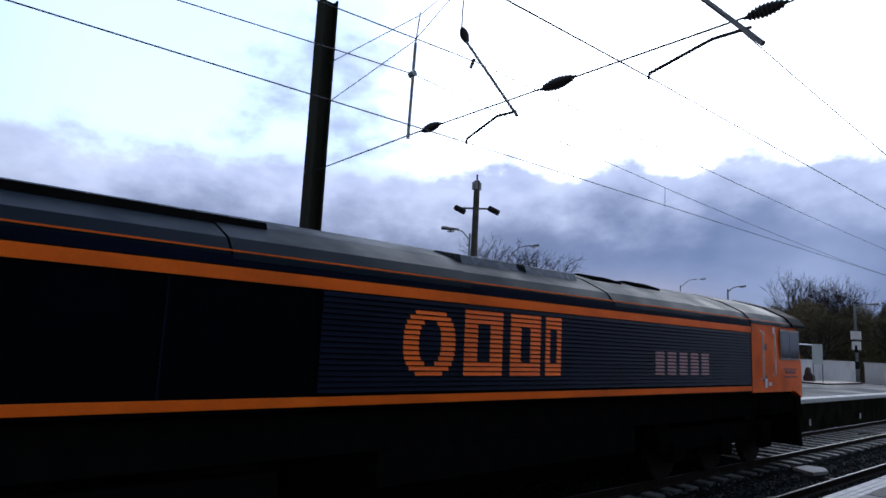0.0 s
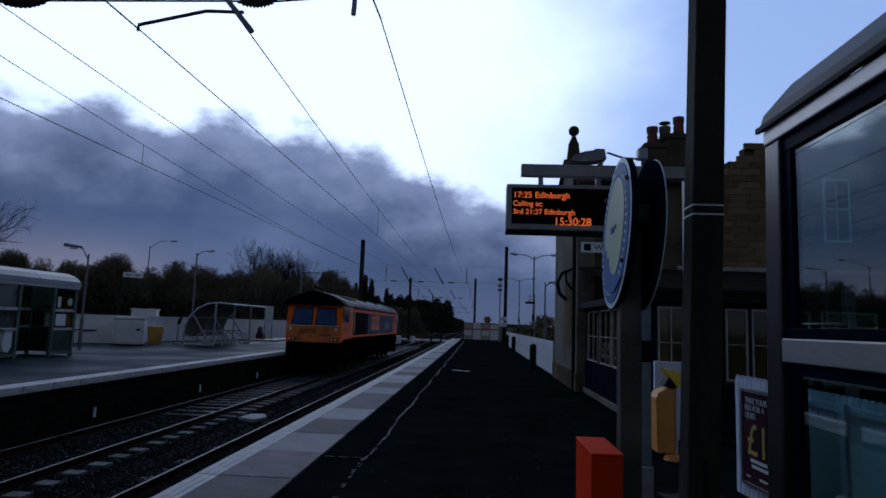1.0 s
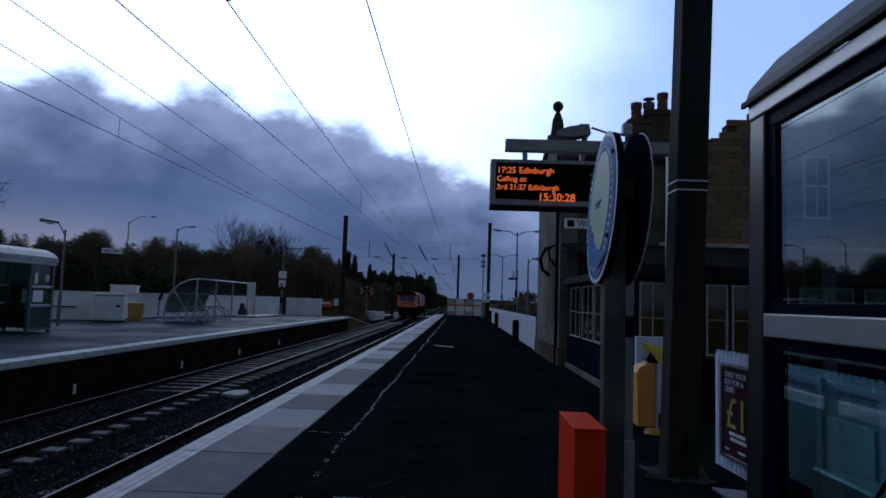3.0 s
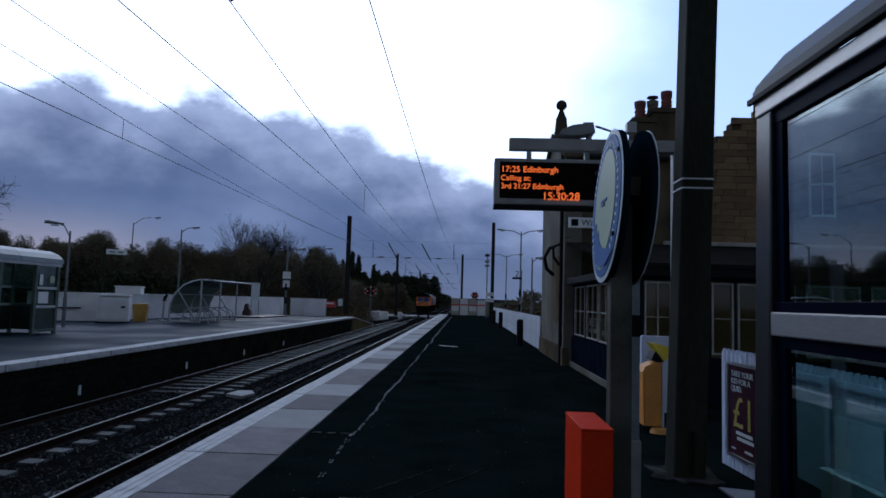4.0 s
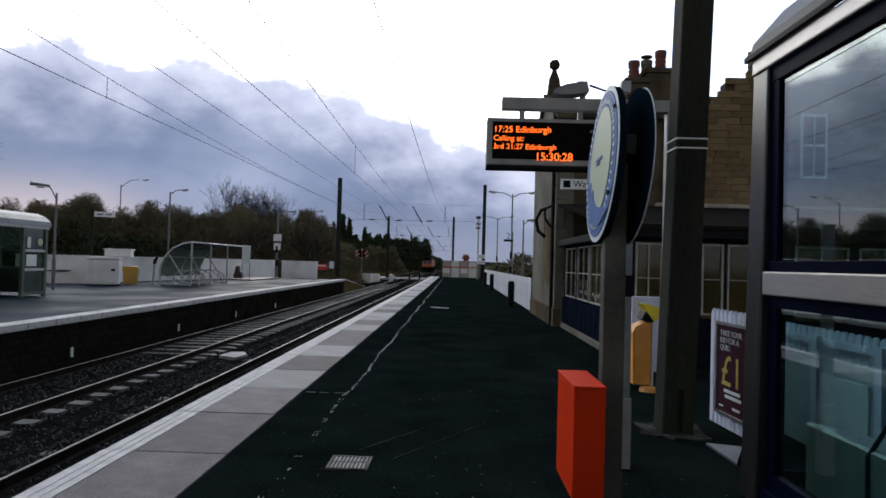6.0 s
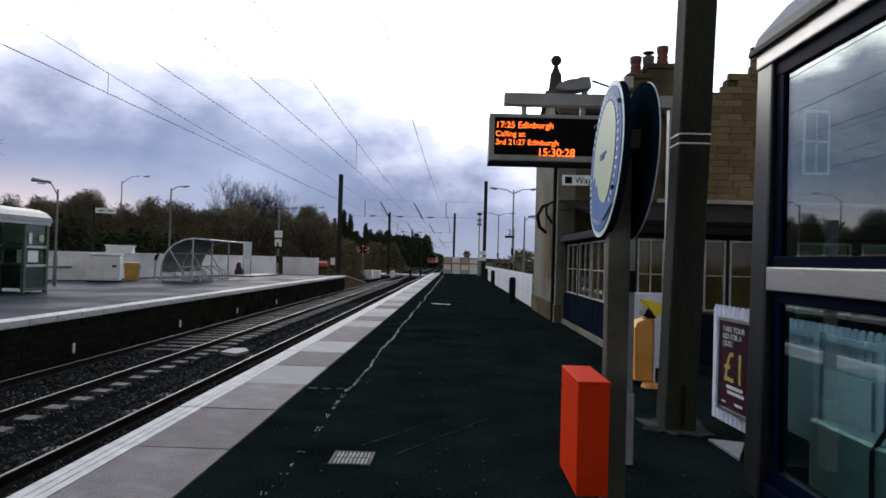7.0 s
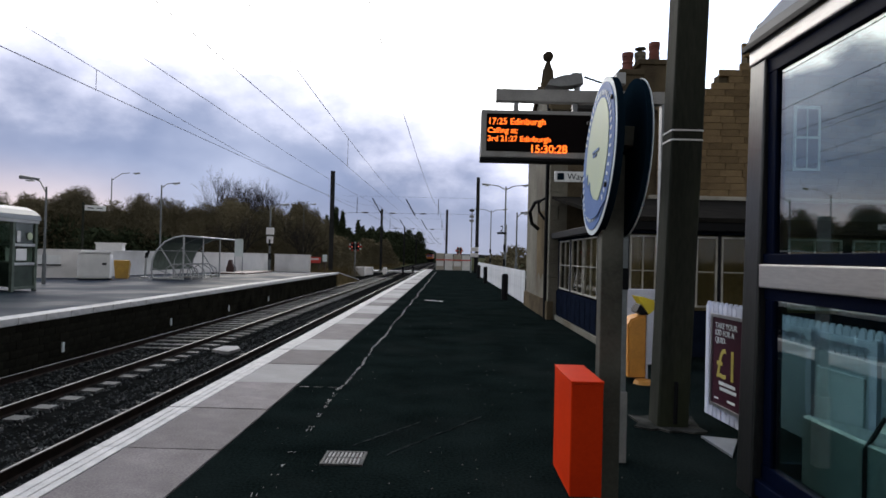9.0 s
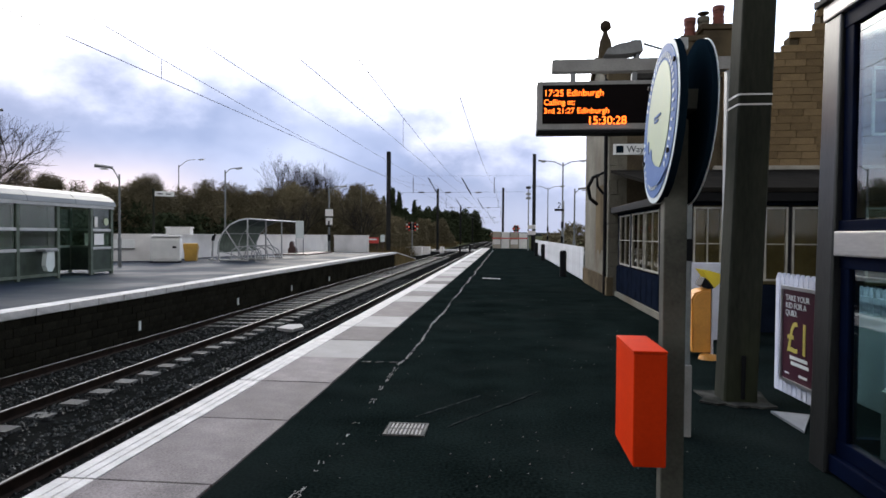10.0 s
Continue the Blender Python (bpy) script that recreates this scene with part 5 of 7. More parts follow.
def sash(x0, x1, z0, z1, along, at, bars=2):
    """A white framed window: along 'x' faces the camera, along 'y' faces the track."""
    def put(b, a0, a1, c0, c1, d0=-0.02, d1=0.03):
        if along == "x":
            box(b, a0, a1, at + d0, at + d1, c0, c1)
        else:
            box(b, at + d0, at + d1, a0, a1, c0, c1)
    t = 0.03
    bm = bmesh.new()
    put(bm, x0 + t, x1 - t, z0 + t, z1 - t, 0.004, 0.010)
    win = part("window", bm, M["glass_station"], station, "small-paned window in a worn white frame")
    zm = (z0 + z1) / 2
    pieces = [("stile", x0, x0 + t, z0, z1), ("stile", x1 - t, x1, z0, z1), ("frame_rail", x0 + t, x1 - t, z0, z0 + t), ("frame_rail", x0 + t, x1 - t, z1 - t, z1),
              ("glazing_bar", x0 + t, x1 - t, zm - 0.008, zm + 0.008)]
    pieces += [("glazing_bar", x0 + (x1 - x0) * k / bars - 0.008, x0 + (x1 - x0) * k / bars + 0.008, z0 + t, z1 - t) for k in range(1, bars)]
    for nm_, a0, a1, c0, c1 in pieces:
        bm = bmesh.new()
        put(bm, a0, a1, c0, c1, -0.02 if nm_ != "glazing_bar" else -0.012)
        part(nm_, bm, M["white_frame"], win, "worn white paint")


for a, b_ in ((11.48, 12.58), (12.72, 13.85)):
    sash(a, b_, 0.78, 1.92, "y", LX + 0.02, 2)
sash(14.05, 15.3, 0.78, 1.92, "y", LX + 0.02, 2)
sash(10.15, 11.3, 0.78, 1.92, "y", LX + 0.02, 2)
for a, b_, n in ((2.87, 3.30, 2), (3.32, 3.78, 2), (3.91, 4.25, 1), (4.31, 4.75, 1), (4.77, 5.2, 1), (5.36, 6.2, 2), (6.36, 7.2, 2)):
    sash(a, b_, 0.78, 1.90, "x", LY + 0.02, n)
# rusty gable lamp bracket and pipes, way out sign
sp("scroll_bracket", lambda b: bent(b, [(GX - 0.05, 17.4, 2.3), (GX - 0.25, 17.3, 2.45), (GX - 0.32, 17.2, 2.75), (GX - 0.2, 17.1, 3.0), (GX - 0.05, 17.1, 3.05)], 0.05), M["black"], "black iron scroll bracket")
sp("scroll_bracket", lambda b: bent(b, [(GX - 0.05, 16.3, 2.5), (GX - 0.2, 16.3, 2.7), (GX - 0.22, 16.3, 2.95), (GX - 0.05, 16.3, 3.05)], 0.035), M["black"], "black iron scroll bracket")
sp("downpipe", lambda b: [tube(b, (GX - 0.06, WALL_Y + 0.25, 0), (GX - 0.06, WALL_Y + 0.25, 5.4), 0.05, 8)], M["black"], "black downpipe")

way = thing("exit_sign", 2.42, 14.6, 3.26, "small white hanging sign with dark lettering on the building", "sign")
bm = bmesh.new()
box(bm, 0.0, 1.15, 0.0, 0.05, 0.02, 0.26, 0.006)
part("board", bm, M["white_sash"], way, "white sign board")
bm = bmesh.new()
box(bm, 0.06, 0.22, -0.006, 0.004, 0.06, 0.22)
part("symbol", bm, M["sign_back"], way, "dark square symbol")
text("lettering", "Way out", 0.2, M["sign_back"], way, Matrix.Translation((0.29, -0.006, 0.075)) @ up, "dark lettering")
for xx in (0.2, 0.95):
    bm = bmesh.new()
    tube(bm, (xx, 0.03, 0.255), (xx, 1.02, 0.255), 0.012)
    part("hanger", bm, M["black"], way)

# ---- right-hand fence, bollards and lamps ----
fence = thing("white_board_fence", 2.5, 20.4, 0.0, "white painted vertical-board fence along the platform", "fence")
bm = bmesh.new()
box(bm, -0.012, 0.012, 0.0, 0.19, 0.03, 1.09, 0.004)
pale_mesh = finish("pale", bm, M["white_fence"])
for k in range(160):
    o = new("pale", pale_mesh)
    o.parent = fence
    o.matrix_basis = pose(0, k * 0.20, 0)
for zz in (0.3, 0.85):
    bm = bmesh.new()
    box(bm, 0.014, 0.07, 0, 32.2, zz, zz + 0.09)
    part("rail", bm, M["white_fence"], fence)
for y_, x_, h_ in ((22.7, 2.06, 0.92), (37.0, 2.2, 0.95), (45.0, 2.2, 0.95)):
    b0 = thing("bollard", x_, y_, 0, "short black bollard beside the white fence", "bollard", "bollards")
    bm = bmesh.new()
    tube(bm, (0, 0, 0), (0, 0, h_ - 0.06), 0.12, 14)
    tube(bm, (0, 0, h_ - 0.06), (0, 0, h_), 0.12, 14, 0.08)
    part("post", bm, M["black"], b0)


def street_lamp(x, y, h, heads, label, name="platform_lamp", banded=False, z0=0.0, style="box", r=0.05, group="platform lamps"):
    th = thing(name, x, y, z0, label, "lamp", group)
    bm = bmesh.new()
    tube(bm, (0, 0, 0), (0, 0, 1.2), r * 1.5, 10)
    tube(bm, (0, 0, 1.2), (0, 0, h), r, 10, r * 0.75)
    part("column", bm, M["lamp_post"], th)
    for dx, dy, dz in heads:
        bm = bmesh.new()
        bent(bm, [(0, 0, h - 0.25), (dx * 0.4, dy * 0.4, h + dz * 0.9 - 0.05), (dx * 0.75, dy * 0.75, h + dz)], r * 0.5)
        part("arm", bm, M["lamp_post"], th)
        bm = bmesh.new()
        n = Vector((dx, dy, 0)).normalized()
        c = Vector((dx, dy, h + dz))
        tube(bm, c - n * 0.32, c + n * 0.36 + Vector((0, 0, 0.07)), 0.055, 10, 0.11)
        for v in bm.verts:
            v.co.z = c.z + (v.co.z - c.z) * 0.75
        hd = part("head", bm, M["lamp_head"], th, "grey lamp head")
        bm = bmesh.new()
        box(bm, c.x - 0.14, c.x + 0.14, c.y - 0.07, c.y + 0.07, c.z - 0.10, c.z - 0.05)
        part("lens", bm, M["lamp_lens"], hd)
    if banded:
        for zz in (0.9, 2.0):
            bm = bmesh.new()
            tube(bm, (0, 0, zz), (0, 0, zz + 0.5), r * 1.55, 10)
            part("band", bm, M["black"], th, "black band")
    return th


street_lamp(4.25, 47.8, 6.9, ((-1.45, 0, 0.1), (1.45, 0, 0.1)), "grey double-headed lamp column behind the white fence", banded=True, r=0.07)
street_lamp(4.95, 74.8, 7.1, ((-1.55, 0, 0.1), (1.55, 0, 0.1)), "grey double-headed lamp column near the level crossing", banded=True, r=0.07)
street_lamp(3.6, 33.5, 3.9, ((0.5, 0, 0.0),), "short grey lamp column behind the white fence", r=0.05)
num = thing("platform_number_sign", 3.35, 39.85, 0, "small dark platform number sign on a thin post", "sign")
bm = bmesh.new()
tube(bm, (0.28, 0.03, 0), (0.28, 0.03, 3.6), 0.03)
part("post", bm, M["galv"], num)
bm = bmesh.new()
box(bm, -0.3, 0.28, -0.02, 0.02, 2.98, 3.12, 0.006)
part("bar", bm, M["black"], num, "black bar")
text("numeral", "2", 0.52, M["black"], num, Matrix.Translation((-0.14, 0, 3.16)) @ up, "black numeral")
cm = thing("camera_column", 2.2, 61.0, 0, "thin column with cameras and small white boxes", "mast")
bm = bmesh.new()
tube(bm, (0, 0, 0), (0, 0, 6.2), 0.06)
part("column", bm, M["galv"], cm)
for zz, m_ in ((5.9, M["mast_dark"]), (5.3, M["lamp_head"]), (4.9, M["lamp_head"])):
    bm = bmesh.new()
    box(bm, -0.25, 0.2, -0.12, 0.12, zz, zz + 0.22, 0.02)
    part("camera_box", bm, m_, cm)
box_ = thing("post_boxes", 2.55, 60.0, 0, "white boxes fixed on a post at the platform end", "box")
bm = bmesh.new()
box(bm, -0.1, 0.1, -0.1, 0.1, 0, 1.6)
part("post", bm, M["black"], box_)
for zz in (1.5, 2.05):
    bm = bmesh.new()
    box(bm, -0.45, 0.3, -0.15, 0.12, zz, zz + 0.38, 0.02)
    part("box", bm, M["white_wall"], box_)

# ---- grit bin with yellow scoop, low white wall, poster cage, loose sheet ----
grit = thing("grit_bin", 2.36, 7.95, 0.0, "orange plastic grit bin with a yellow hood", "grit bin")
bm = bmesh.new()
prism(bm, [(-0.11, 0.06), (-0.125, 0.70), (-0.09, 0.77), (0.0, 0.81), (0.10, 0.83), (0.105, 0.06)], -0.15, 0.16)
bmesh.ops.bevel(bm, geom=[e for e in bm.edges if abs(e.verts[0].co.y - e.verts[1].co.y) < 0.01], offset=0.02, segments=2, affect="EDGES")
part("tub", bm, M["orange_bin"], grit, "orange plastic tub with a rounded shoulder")
bm = bmesh.new()
box(bm, 0.108, 0.135, -0.13, -0.10, 0.0, 1.02, 0.004)
part("stake", bm, M["white_pale"], grit, "thin white stake")
bm = bmesh.new()
prism(bm, [(-0.02, 1.055), (0.06, 1.045), (0.19, 1.01), (0.20, 0.90), (0.13, 0.835), (0.08, 0.90), (0.03, 0.985)], -0.15, 0.10)
part("hood", bm, M["yellow_bright"], grit, "bright yellow curved hood")
bm = bmesh.new()
prism(bm, [(0.02, 0.96), (0.075, 0.895), (0.125, 0.832), (0.05, 0.825), (-0.03, 0.865)], -0.16, 0.08)
part("mouth", bm, M["black"], grit, "black opening")
bm = bmesh.new()
tube(bm, (0.05, -0.22, 0.0), (0.05, -0.22, 0.05), 0.115, 16, 0.095)
part("foot", bm, M["orange_bin"], grit, "round orange foot")
bm = bmesh.new()
box(bm, 2.60, 3.3, 9.18, 9.28, 0.0, 1.08, 0.01)
solid("low_white_panel", bm, M["white_pale"], "low pale white panel beside the lean-to", "panel")

cage = thing("poster_board", 2.60, 6.37, 0.0, "dark plum advertising poster on white palings", "poster board", rz=-87)
bm = bmesh.new()
prism(bm, [(-0.034, 0.0), (-0.034, 1.06), (0.0, 1.11), (0.034, 1.06), (0.034, 0.0)], 0.0, 0.03)
pl = finish("paling", bm, M["white_pale"])
for k in range(13):
    o = new("paling", pl)
    o.parent = cage
    o.matrix_basis = pose(0.04 + k * 0.085, 0, 0)
for a, b_, c, d in ((0.17, 0.90, 0.12, 0.15), (0.17, 0.90, 0.97, 1.00), (0.17, 0.20, 0.15, 0.97), (0.87, 0.90, 0.15, 0.97)):
    bm = bmesh.new()
    box(bm, a, b_, -0.035, -0.005, c, d)
    part("frame_bar", bm, M["chrome"], cage, "bright steel poster frame")
bm = bmesh.new()
box(bm, 0.20, 0.87, -0.022, -0.006, 0.15, 0.97)
pst = part("poster", bm, M["poster_dark"], cage, "dark plum poster with yellow price")
text("price", "£1", 0.40, M["poster_yellow"], pst, Matrix.Translation((0.27, -0.024, 0.41)) @ up, "yellow price")
for k, body in enumerate(("TAKE YOUR", "KID FOR A", "QUID.")):
    text("slogan", body, 0.075, M["sign_white"], pst, Matrix.Translation((0.25, -0.024, 0.87 - k * 0.068)) @ up, "small white capitals")
for k, (x_, w_, zz, h_) in enumerate(((0.34, 0.30, 0.345, 0.03), (0.36, 0.30, 0.295, 0.03), (0.25, 0.08, 0.20, 0.015), (0.50, 0.14, 0.205, 0.022))):
    bm = bmesh.new()
    box(bm, x_, x_ + w_, -0.025, -0.0225, zz, zz + h_)
    part("text_bar", bm, M["sign_white"], pst)
bm = bmesh.new()
prism(bm, [(2.19, 5.42), (2.21, 4.88), (2.46, 5.34)], 0.004, 0.022, axis="z")
solid("loose_sheet", bm, M["galv"], "flat triangular grey metal sheet on the asphalt", "sheet")

# ---- glazed shelter beside the camera ----
SX, SY0, SY1, SD = 2.05, 4.28, -2.4, 1.02
shelter = thing("glazed_shelter", SX, 0, 0, "navy and grey aluminium waiting shelter with large glass panes", "shelter")


def shp(name, fn, material, label="", parent=None, smooth=False):
    bm = bmesh.new()
    fn(bm)
    return part(name, bm, material, parent or shelter, label, smooth)


shp("corner_post", lambda b: box(b, -0.04, 0.03, SY0 - 0.20, SY0, 0, 2.80, 0.012), M["alu_dark"], "dull grey aluminium corner post")
for v in shelter.children[0].data.vertices:
    if v.co.z < 1.0 and v.co.x < 0:
        v.co.x -= 0.045
shp("inner_post", lambda b: box(b, -0.015, 0.05, SY0 - 0.30, SY0 - 0.202, 0, 2.79, 0.008), M["navy"], "navy painted inner post")
shp("post", lambda b: box(b, -0.03, 0.05, 2.02, 2.12, 0, 2.86, 0.01), M["navy"])
shp("post", lambda b: box(b, -0.03, 0.05, 0.0, 0.1, 0, 2.86, 0.01), M["navy"])
shp("post", lambda b: box(b, -0.03, 0.05, SY1, SY1 + 0.1, 0, 2.86, 0.01), M["navy"])
shp("mid_rail", lambda b: box(b, -0.055, 0.02, SY1, SY0 - 0.08, 1.335, 1.485, 0.01), M["shelter_alu"], "broad grey aluminium rail")
shp("rail_trim", lambda b: box(b, -0.03, 0.04, SY1, SY0 - 0.08, 1.487, 1.55, 0.006), M["navy"])
shp("head_rail", lambda b: box(b, -0.05, 0.05, SY1, SY0, 2.80, 2.90, 0.012), M["shelter_alu"], "grey aluminium head rail")
shp("head_trim", lambda b: box(b, -0.02, 0.04, SY1, SY0 - 0.08, 2.70, 2.798, 0.006), M["navy"])
shp("lower_trim", lambda b: box(b, -0.02, 0.04, SY1, SY0 - 0.08, 1.26, 1.343, 0.006), M["navy"])
shp("sill_trim", lambda b: box(b, -0.02, 0.04, SY1, SY0 - 0.08, 0.13, 0.22, 0.006), M["navy"])
shp("bottom_rail", lambda b: box(b, -0.06, 0.03, SY1, SY0 - 0.08, 0.02, 0.125, 0.01), M["navy"], "navy bottom rail")
for ya, yb in ((2.12, SY0 - 0.30), (0.1, 2.02), (SY1 + 0.1, 0.0)):
    for za, zb in ((1.56, 2.70), (0.22, 1.26)):
        g_ = shp("pane", lambda b: box(b, 0.004, 0.012, ya, yb, za, zb), M["glass"], "large reflecting glass pane")
        g_.visible_shadow = False
# back wall with glass, far end wall
shp("end_post", lambda b: box(b, SD - 0.05, SD + 0.05, SY0 - 0.08, SY0, 0, 2.86), M["navy"])
shp("end_rail", lambda b: [box(b, 0.05, SD - 0.05, SY0 - 0.07, SY0 - 0.02, z, z + 0.10) for z in (0.08, 2.74)], M["navy"])
shp("back_rail", lambda b: [box(b, SD - 0.03, SD + 0.03, SY1, SY0 - 0.08, z, z + 0.09) for z in (2.78,)], M["navy"])
# curved roof
shp("roof", lambda b: prism(b, [(-0.06, 2.92), (-0.02, 3.04), (0.18, 3.28), (0.45, 3.44), (0.62, 3.49), (0.8, 3.44), (1.02, 3.22), (1.14, 2.92), (1.10, 2.90), (0.98, 3.18), (0.78, 3.38), (0.62, 3.43), (0.45, 3.38), (0.21, 3.22), (0.02, 3.0), (-0.02, 2.92)], SY1 - 0.1, SY0 + 0.05), M["shelter_dark"], "dark curved shelter roof", smooth=False)
shp("roof_edge", lambda b: box(b, -0.078, -0.052, SY1 - 0.1, SY0 + 0.06, 2.905, 2.945, 0.006), M["black"])
# seats inside
bench = thing("metal_bench", SX, 0, 0, "row of pale perforated metal seats inside the shelter", "bench")
for k in range(5):
    bm = bmesh.new()
    y0_ = 4.1 - k * 0.62
    prism(bm, [(0.25, 0.10), (0.25, 0.515), (0.27, 0.53), (0.74, 0.43), (0.78, 0.52), (0.80, 0.52), (0.77, 0.40), (0.29, 0.49), (0.27, 0.10)], y0_ - 0.60, y0_)
    st_ = part("seat", bm, M["seat"], bench, "pale perforated metal seat")
    bm = bmesh.new()
    tube(bm, (0.245, y0_ - 0.61, 0.05), (0.245, y0_ - 0.61, 0.50), 0.014)
    bent(bm, [(0.25, y0_ - 0.61, 0.5), (0.35, y0_ - 0.61, 0.66), (0.6, y0_ - 0.61, 0.66), (0.72, y0_ - 0.61, 0.46)], 0.014)
    part("armrest", bm, M["black"], st_, "dark tubular divider between the seats")
bm = bmesh.new()
for y_ in (3.9, 2.5, 1.2):
    tube(bm, (0.5, y_, 0), (0.5, y_, 0.44), 0.03)
tube(bm, (0.5, 1.0, 0.42), (0.5, 4.05, 0.42), 0.03)
part("frame", bm, M["galv"], bench)
# palings behind the shelter, seen through the glass
back = thing("paling_fence", 3.17, 0.0, -0.18, "pale grey-green pointed paling fence behind the shelter", "fence")
bm = bmesh.new()
prism(bm, [(-0.036, 0.0), (-0.036, 1.155), (-0.012, 1.195), (0.012, 1.195), (0.036, 1.155), (0.036, 0.0)], 0.0, 0.025, axis="x")
pl2 = finish("paling", bm, M["white_pale"])
for k in range(76):
    o = new("paling", pl2)
    o.parent = back
    o.matrix_basis = pose(0, 6.3 - k * 0.095, 0)
bm = bmesh.new()
box(bm, -0.05, -0.002, -0.9, 6.34, 1.06, 1.115)
box(bm, -0.05, -0.002, -0.9, 6.34, 0.25, 0.32)
for y_ in (5.36, 4.55, 3.7, 2.9):
    box(bm, -0.10, -0.052, y_, y_ + 0.08, 0.0, 1.14)
part("rail", bm, M["white_pale"], back)
for ya, yb_ in ((5.44, 6.30), (4.63, 5.36), (3.78, 4.55), (2.98, 3.70), (2.1, 2.90)):
    bm = bmesh.new()
    box(bm, -0.075, -0.053, ya + 0.01, yb_ - 0.01, 0.06, 0.97, 0.004)
    part("infill_panel", bm, M["infill"], back, "pale blue-grey panel between the fence posts")
bm = bmesh.new()
box(bm, 3.075, 3.093, 4.70, 5.30, 0.15, 0.66, 0.004)
tagged(new("notice_board", finish("notice_board", bm, M["sign_white"])), "pale notice board on the paling fence", "notice board")
# house beyond, with a white sash window
win = thing("window_1", 8.68, WALL_Y - 0.2, 1.35, "tall white sash window in the stepped gable", "window", kind="structure")
bm = bmesh.new()
for a in ((-0.32, -0.27, 2.5, 4.0), (0.27, 0.32, 2.5, 4.0), (-0.32, 0.32, 2.44, 2.5), (-0.32, 0.32, 3.95, 4.02), (-0.27, 0.27, 3.22, 3.28), (-0.012, 0.012, 2.5, 3.95)):
    box(bm, a[0], a[1], -0.03, 0.03, a[2], a[3])
part("window_frame", bm, M["white_sash"], win)
bm = bmesh.new()
box(bm, -0.27, 0.27, 0.0, 0.01, 2.5, 3.95)
part("pane", bm, M["pane_dark"], win)

# ---- far platform: shelter ----
FX = -13.95
fs = thing("green_shelter", FX, -0.35, 0, "olive-framed waiting shelter with smoked glass and barrel roof", "shelter")


def fsp(name, fn, material, label="", parent=None):
    bm = bmesh.new()
    fn(bm)
    return part(name, bm, material, parent or fs, label)


ys = (15.5, 17.2, 18.85, 20.45, 21.55)
for y in ys:
    fsp("post", lambda b: box(b, -0.05, 0.05, y - 0.06, y + 0.06, 0, 2.32, 0.008), M["green_frame"], "olive green post")
    fsp("post", lambda b: box(b, -1.6, -1.5, y - 0.05, y + 0.05, 0, 2.32, 0.008), M["green_frame"])
for ya, yb in ((15.5, 17.2), (17.2, 18.85), (20.45, 21.55)):
    for z in (0.08, 0.86, 1.48):
        fsp("rail", lambda b: box(b, -0.045, 0.045, ya + 0.06, yb - 0.06, z, z + 0.09, 0.006), M["lamp_column"] if z > 0.1 else M["green_frame"], "pale worn rail")
    fsp("lower_panel", lambda b: box(b, -0.015, 0.015, ya + 0.06, yb - 0.06, 0.17, 0.86), M["shelter_panel"], "dull green lower panel")
    for za, zb in ((0.95, 1.48), (1.57, 2.25)):
        fsp("pane", lambda b: box(b, -0.006, 0.006, ya + 0.06, yb - 0.06, za, zb), M["glass_far"], "smoked glass pane")
for ya, yb in zip(ys, ys[1:]):
    fsp("back_panel", lambda b: box(b, -1.57, -1.53, ya + 0.05, yb - 0.05, 0.1, 0.9), M["shelter_panel"])
    for z_ in (0.9, 1.5):
        fsp("back_rail", lambda b: box(b, -1.59, -1.51, ya + 0.05, yb - 0.05, z_, z_ + 0.08), M["lamp_column"])
    fsp("back_pane", lambda b: box(b, -1.556, -1.544, ya + 0.05, yb - 0.05, 0.98, 2.25), M["glass_far"])
for y in (15.5, 21.55):
    fsp("end_panel", lambda b: box(b, -1.5, -0.05, y - 0.02, y + 0.02, 0.1, 0.9), M["shelter_panel"])
    fsp("end_pane", lambda b: box(b, -1.5, -0.05, y - 0.006, y + 0.006, 0.98, 2.25), M["glass_far"])
    fsp("end_rail", lambda b: [box(b, -1.5, -0.05, y - 0.04, y + 0.04, z, z + 0.08) for z in (0.9, 1.5)], M["green_frame"])
fsp("eaves_rail", lambda b: box(b, -0.07, 0.07, 15.4, 21.65, 2.26, 2.36, 0.01), M["lamp_column"], "pale eaves rail")
for ya, yb in ((15.35, 17.5), (17.52, 19.6), (19.62, 21.7)):
    fsp("roof_sheet", lambda b: prism(b, [(0.10, 2.36), (0.06, 2.52), (-0.12, 2.68), (-0.42, 2.80), (-0.8, 2.83), (-1.2, 2.80), (-1.5, 2.68), (-1.66, 2.5), (-1.68, 2.36), (-1.62, 2.36), (-1.46, 2.62), (-1.18, 2.74), (-0.8, 2.78), (-0.44, 2.75), (-0.16, 2.62), (0.02, 2.48), (0.05, 2.36)], ya, yb), M["roof_grey"], "grey barrel roof sheet with pale streaks")
fsp("notice", lambda b: box(b, 0.02, 0.03, 20.62, 20.78, 1.62, 1.98), M["white_label"], "white notice behind the glass")
fsp("round_notice", lambda b: tube(b, (0.02, 21.25, 1.82), (0.03, 21.25, 1.82), 0.13, 16), M["sign_cream"], "round pale notice")
fsp("notice", lambda b: box(b, 0.02, 0.03, 20.6, 21.1, 1.02, 1.4), M["grey_box"])
bagstand = thing("litter_bag", FX + 0.15, 17.75, 0, "clear litter bag hanging from a hoop on the shelter", "litter bag")
bm = bmesh.new()
prism(bm, [(-0.14, 0.86), (-0.20, 0.45), (-0.12, 0.28), (0.06, 0.25), (0.18, 0.42), (0.16, 0.86)], 0.06, 0.2, axis="x")
part("bag", bm, M["sign_white"], bagstand, "whitish plastic bag")
bm = bmesh.new()
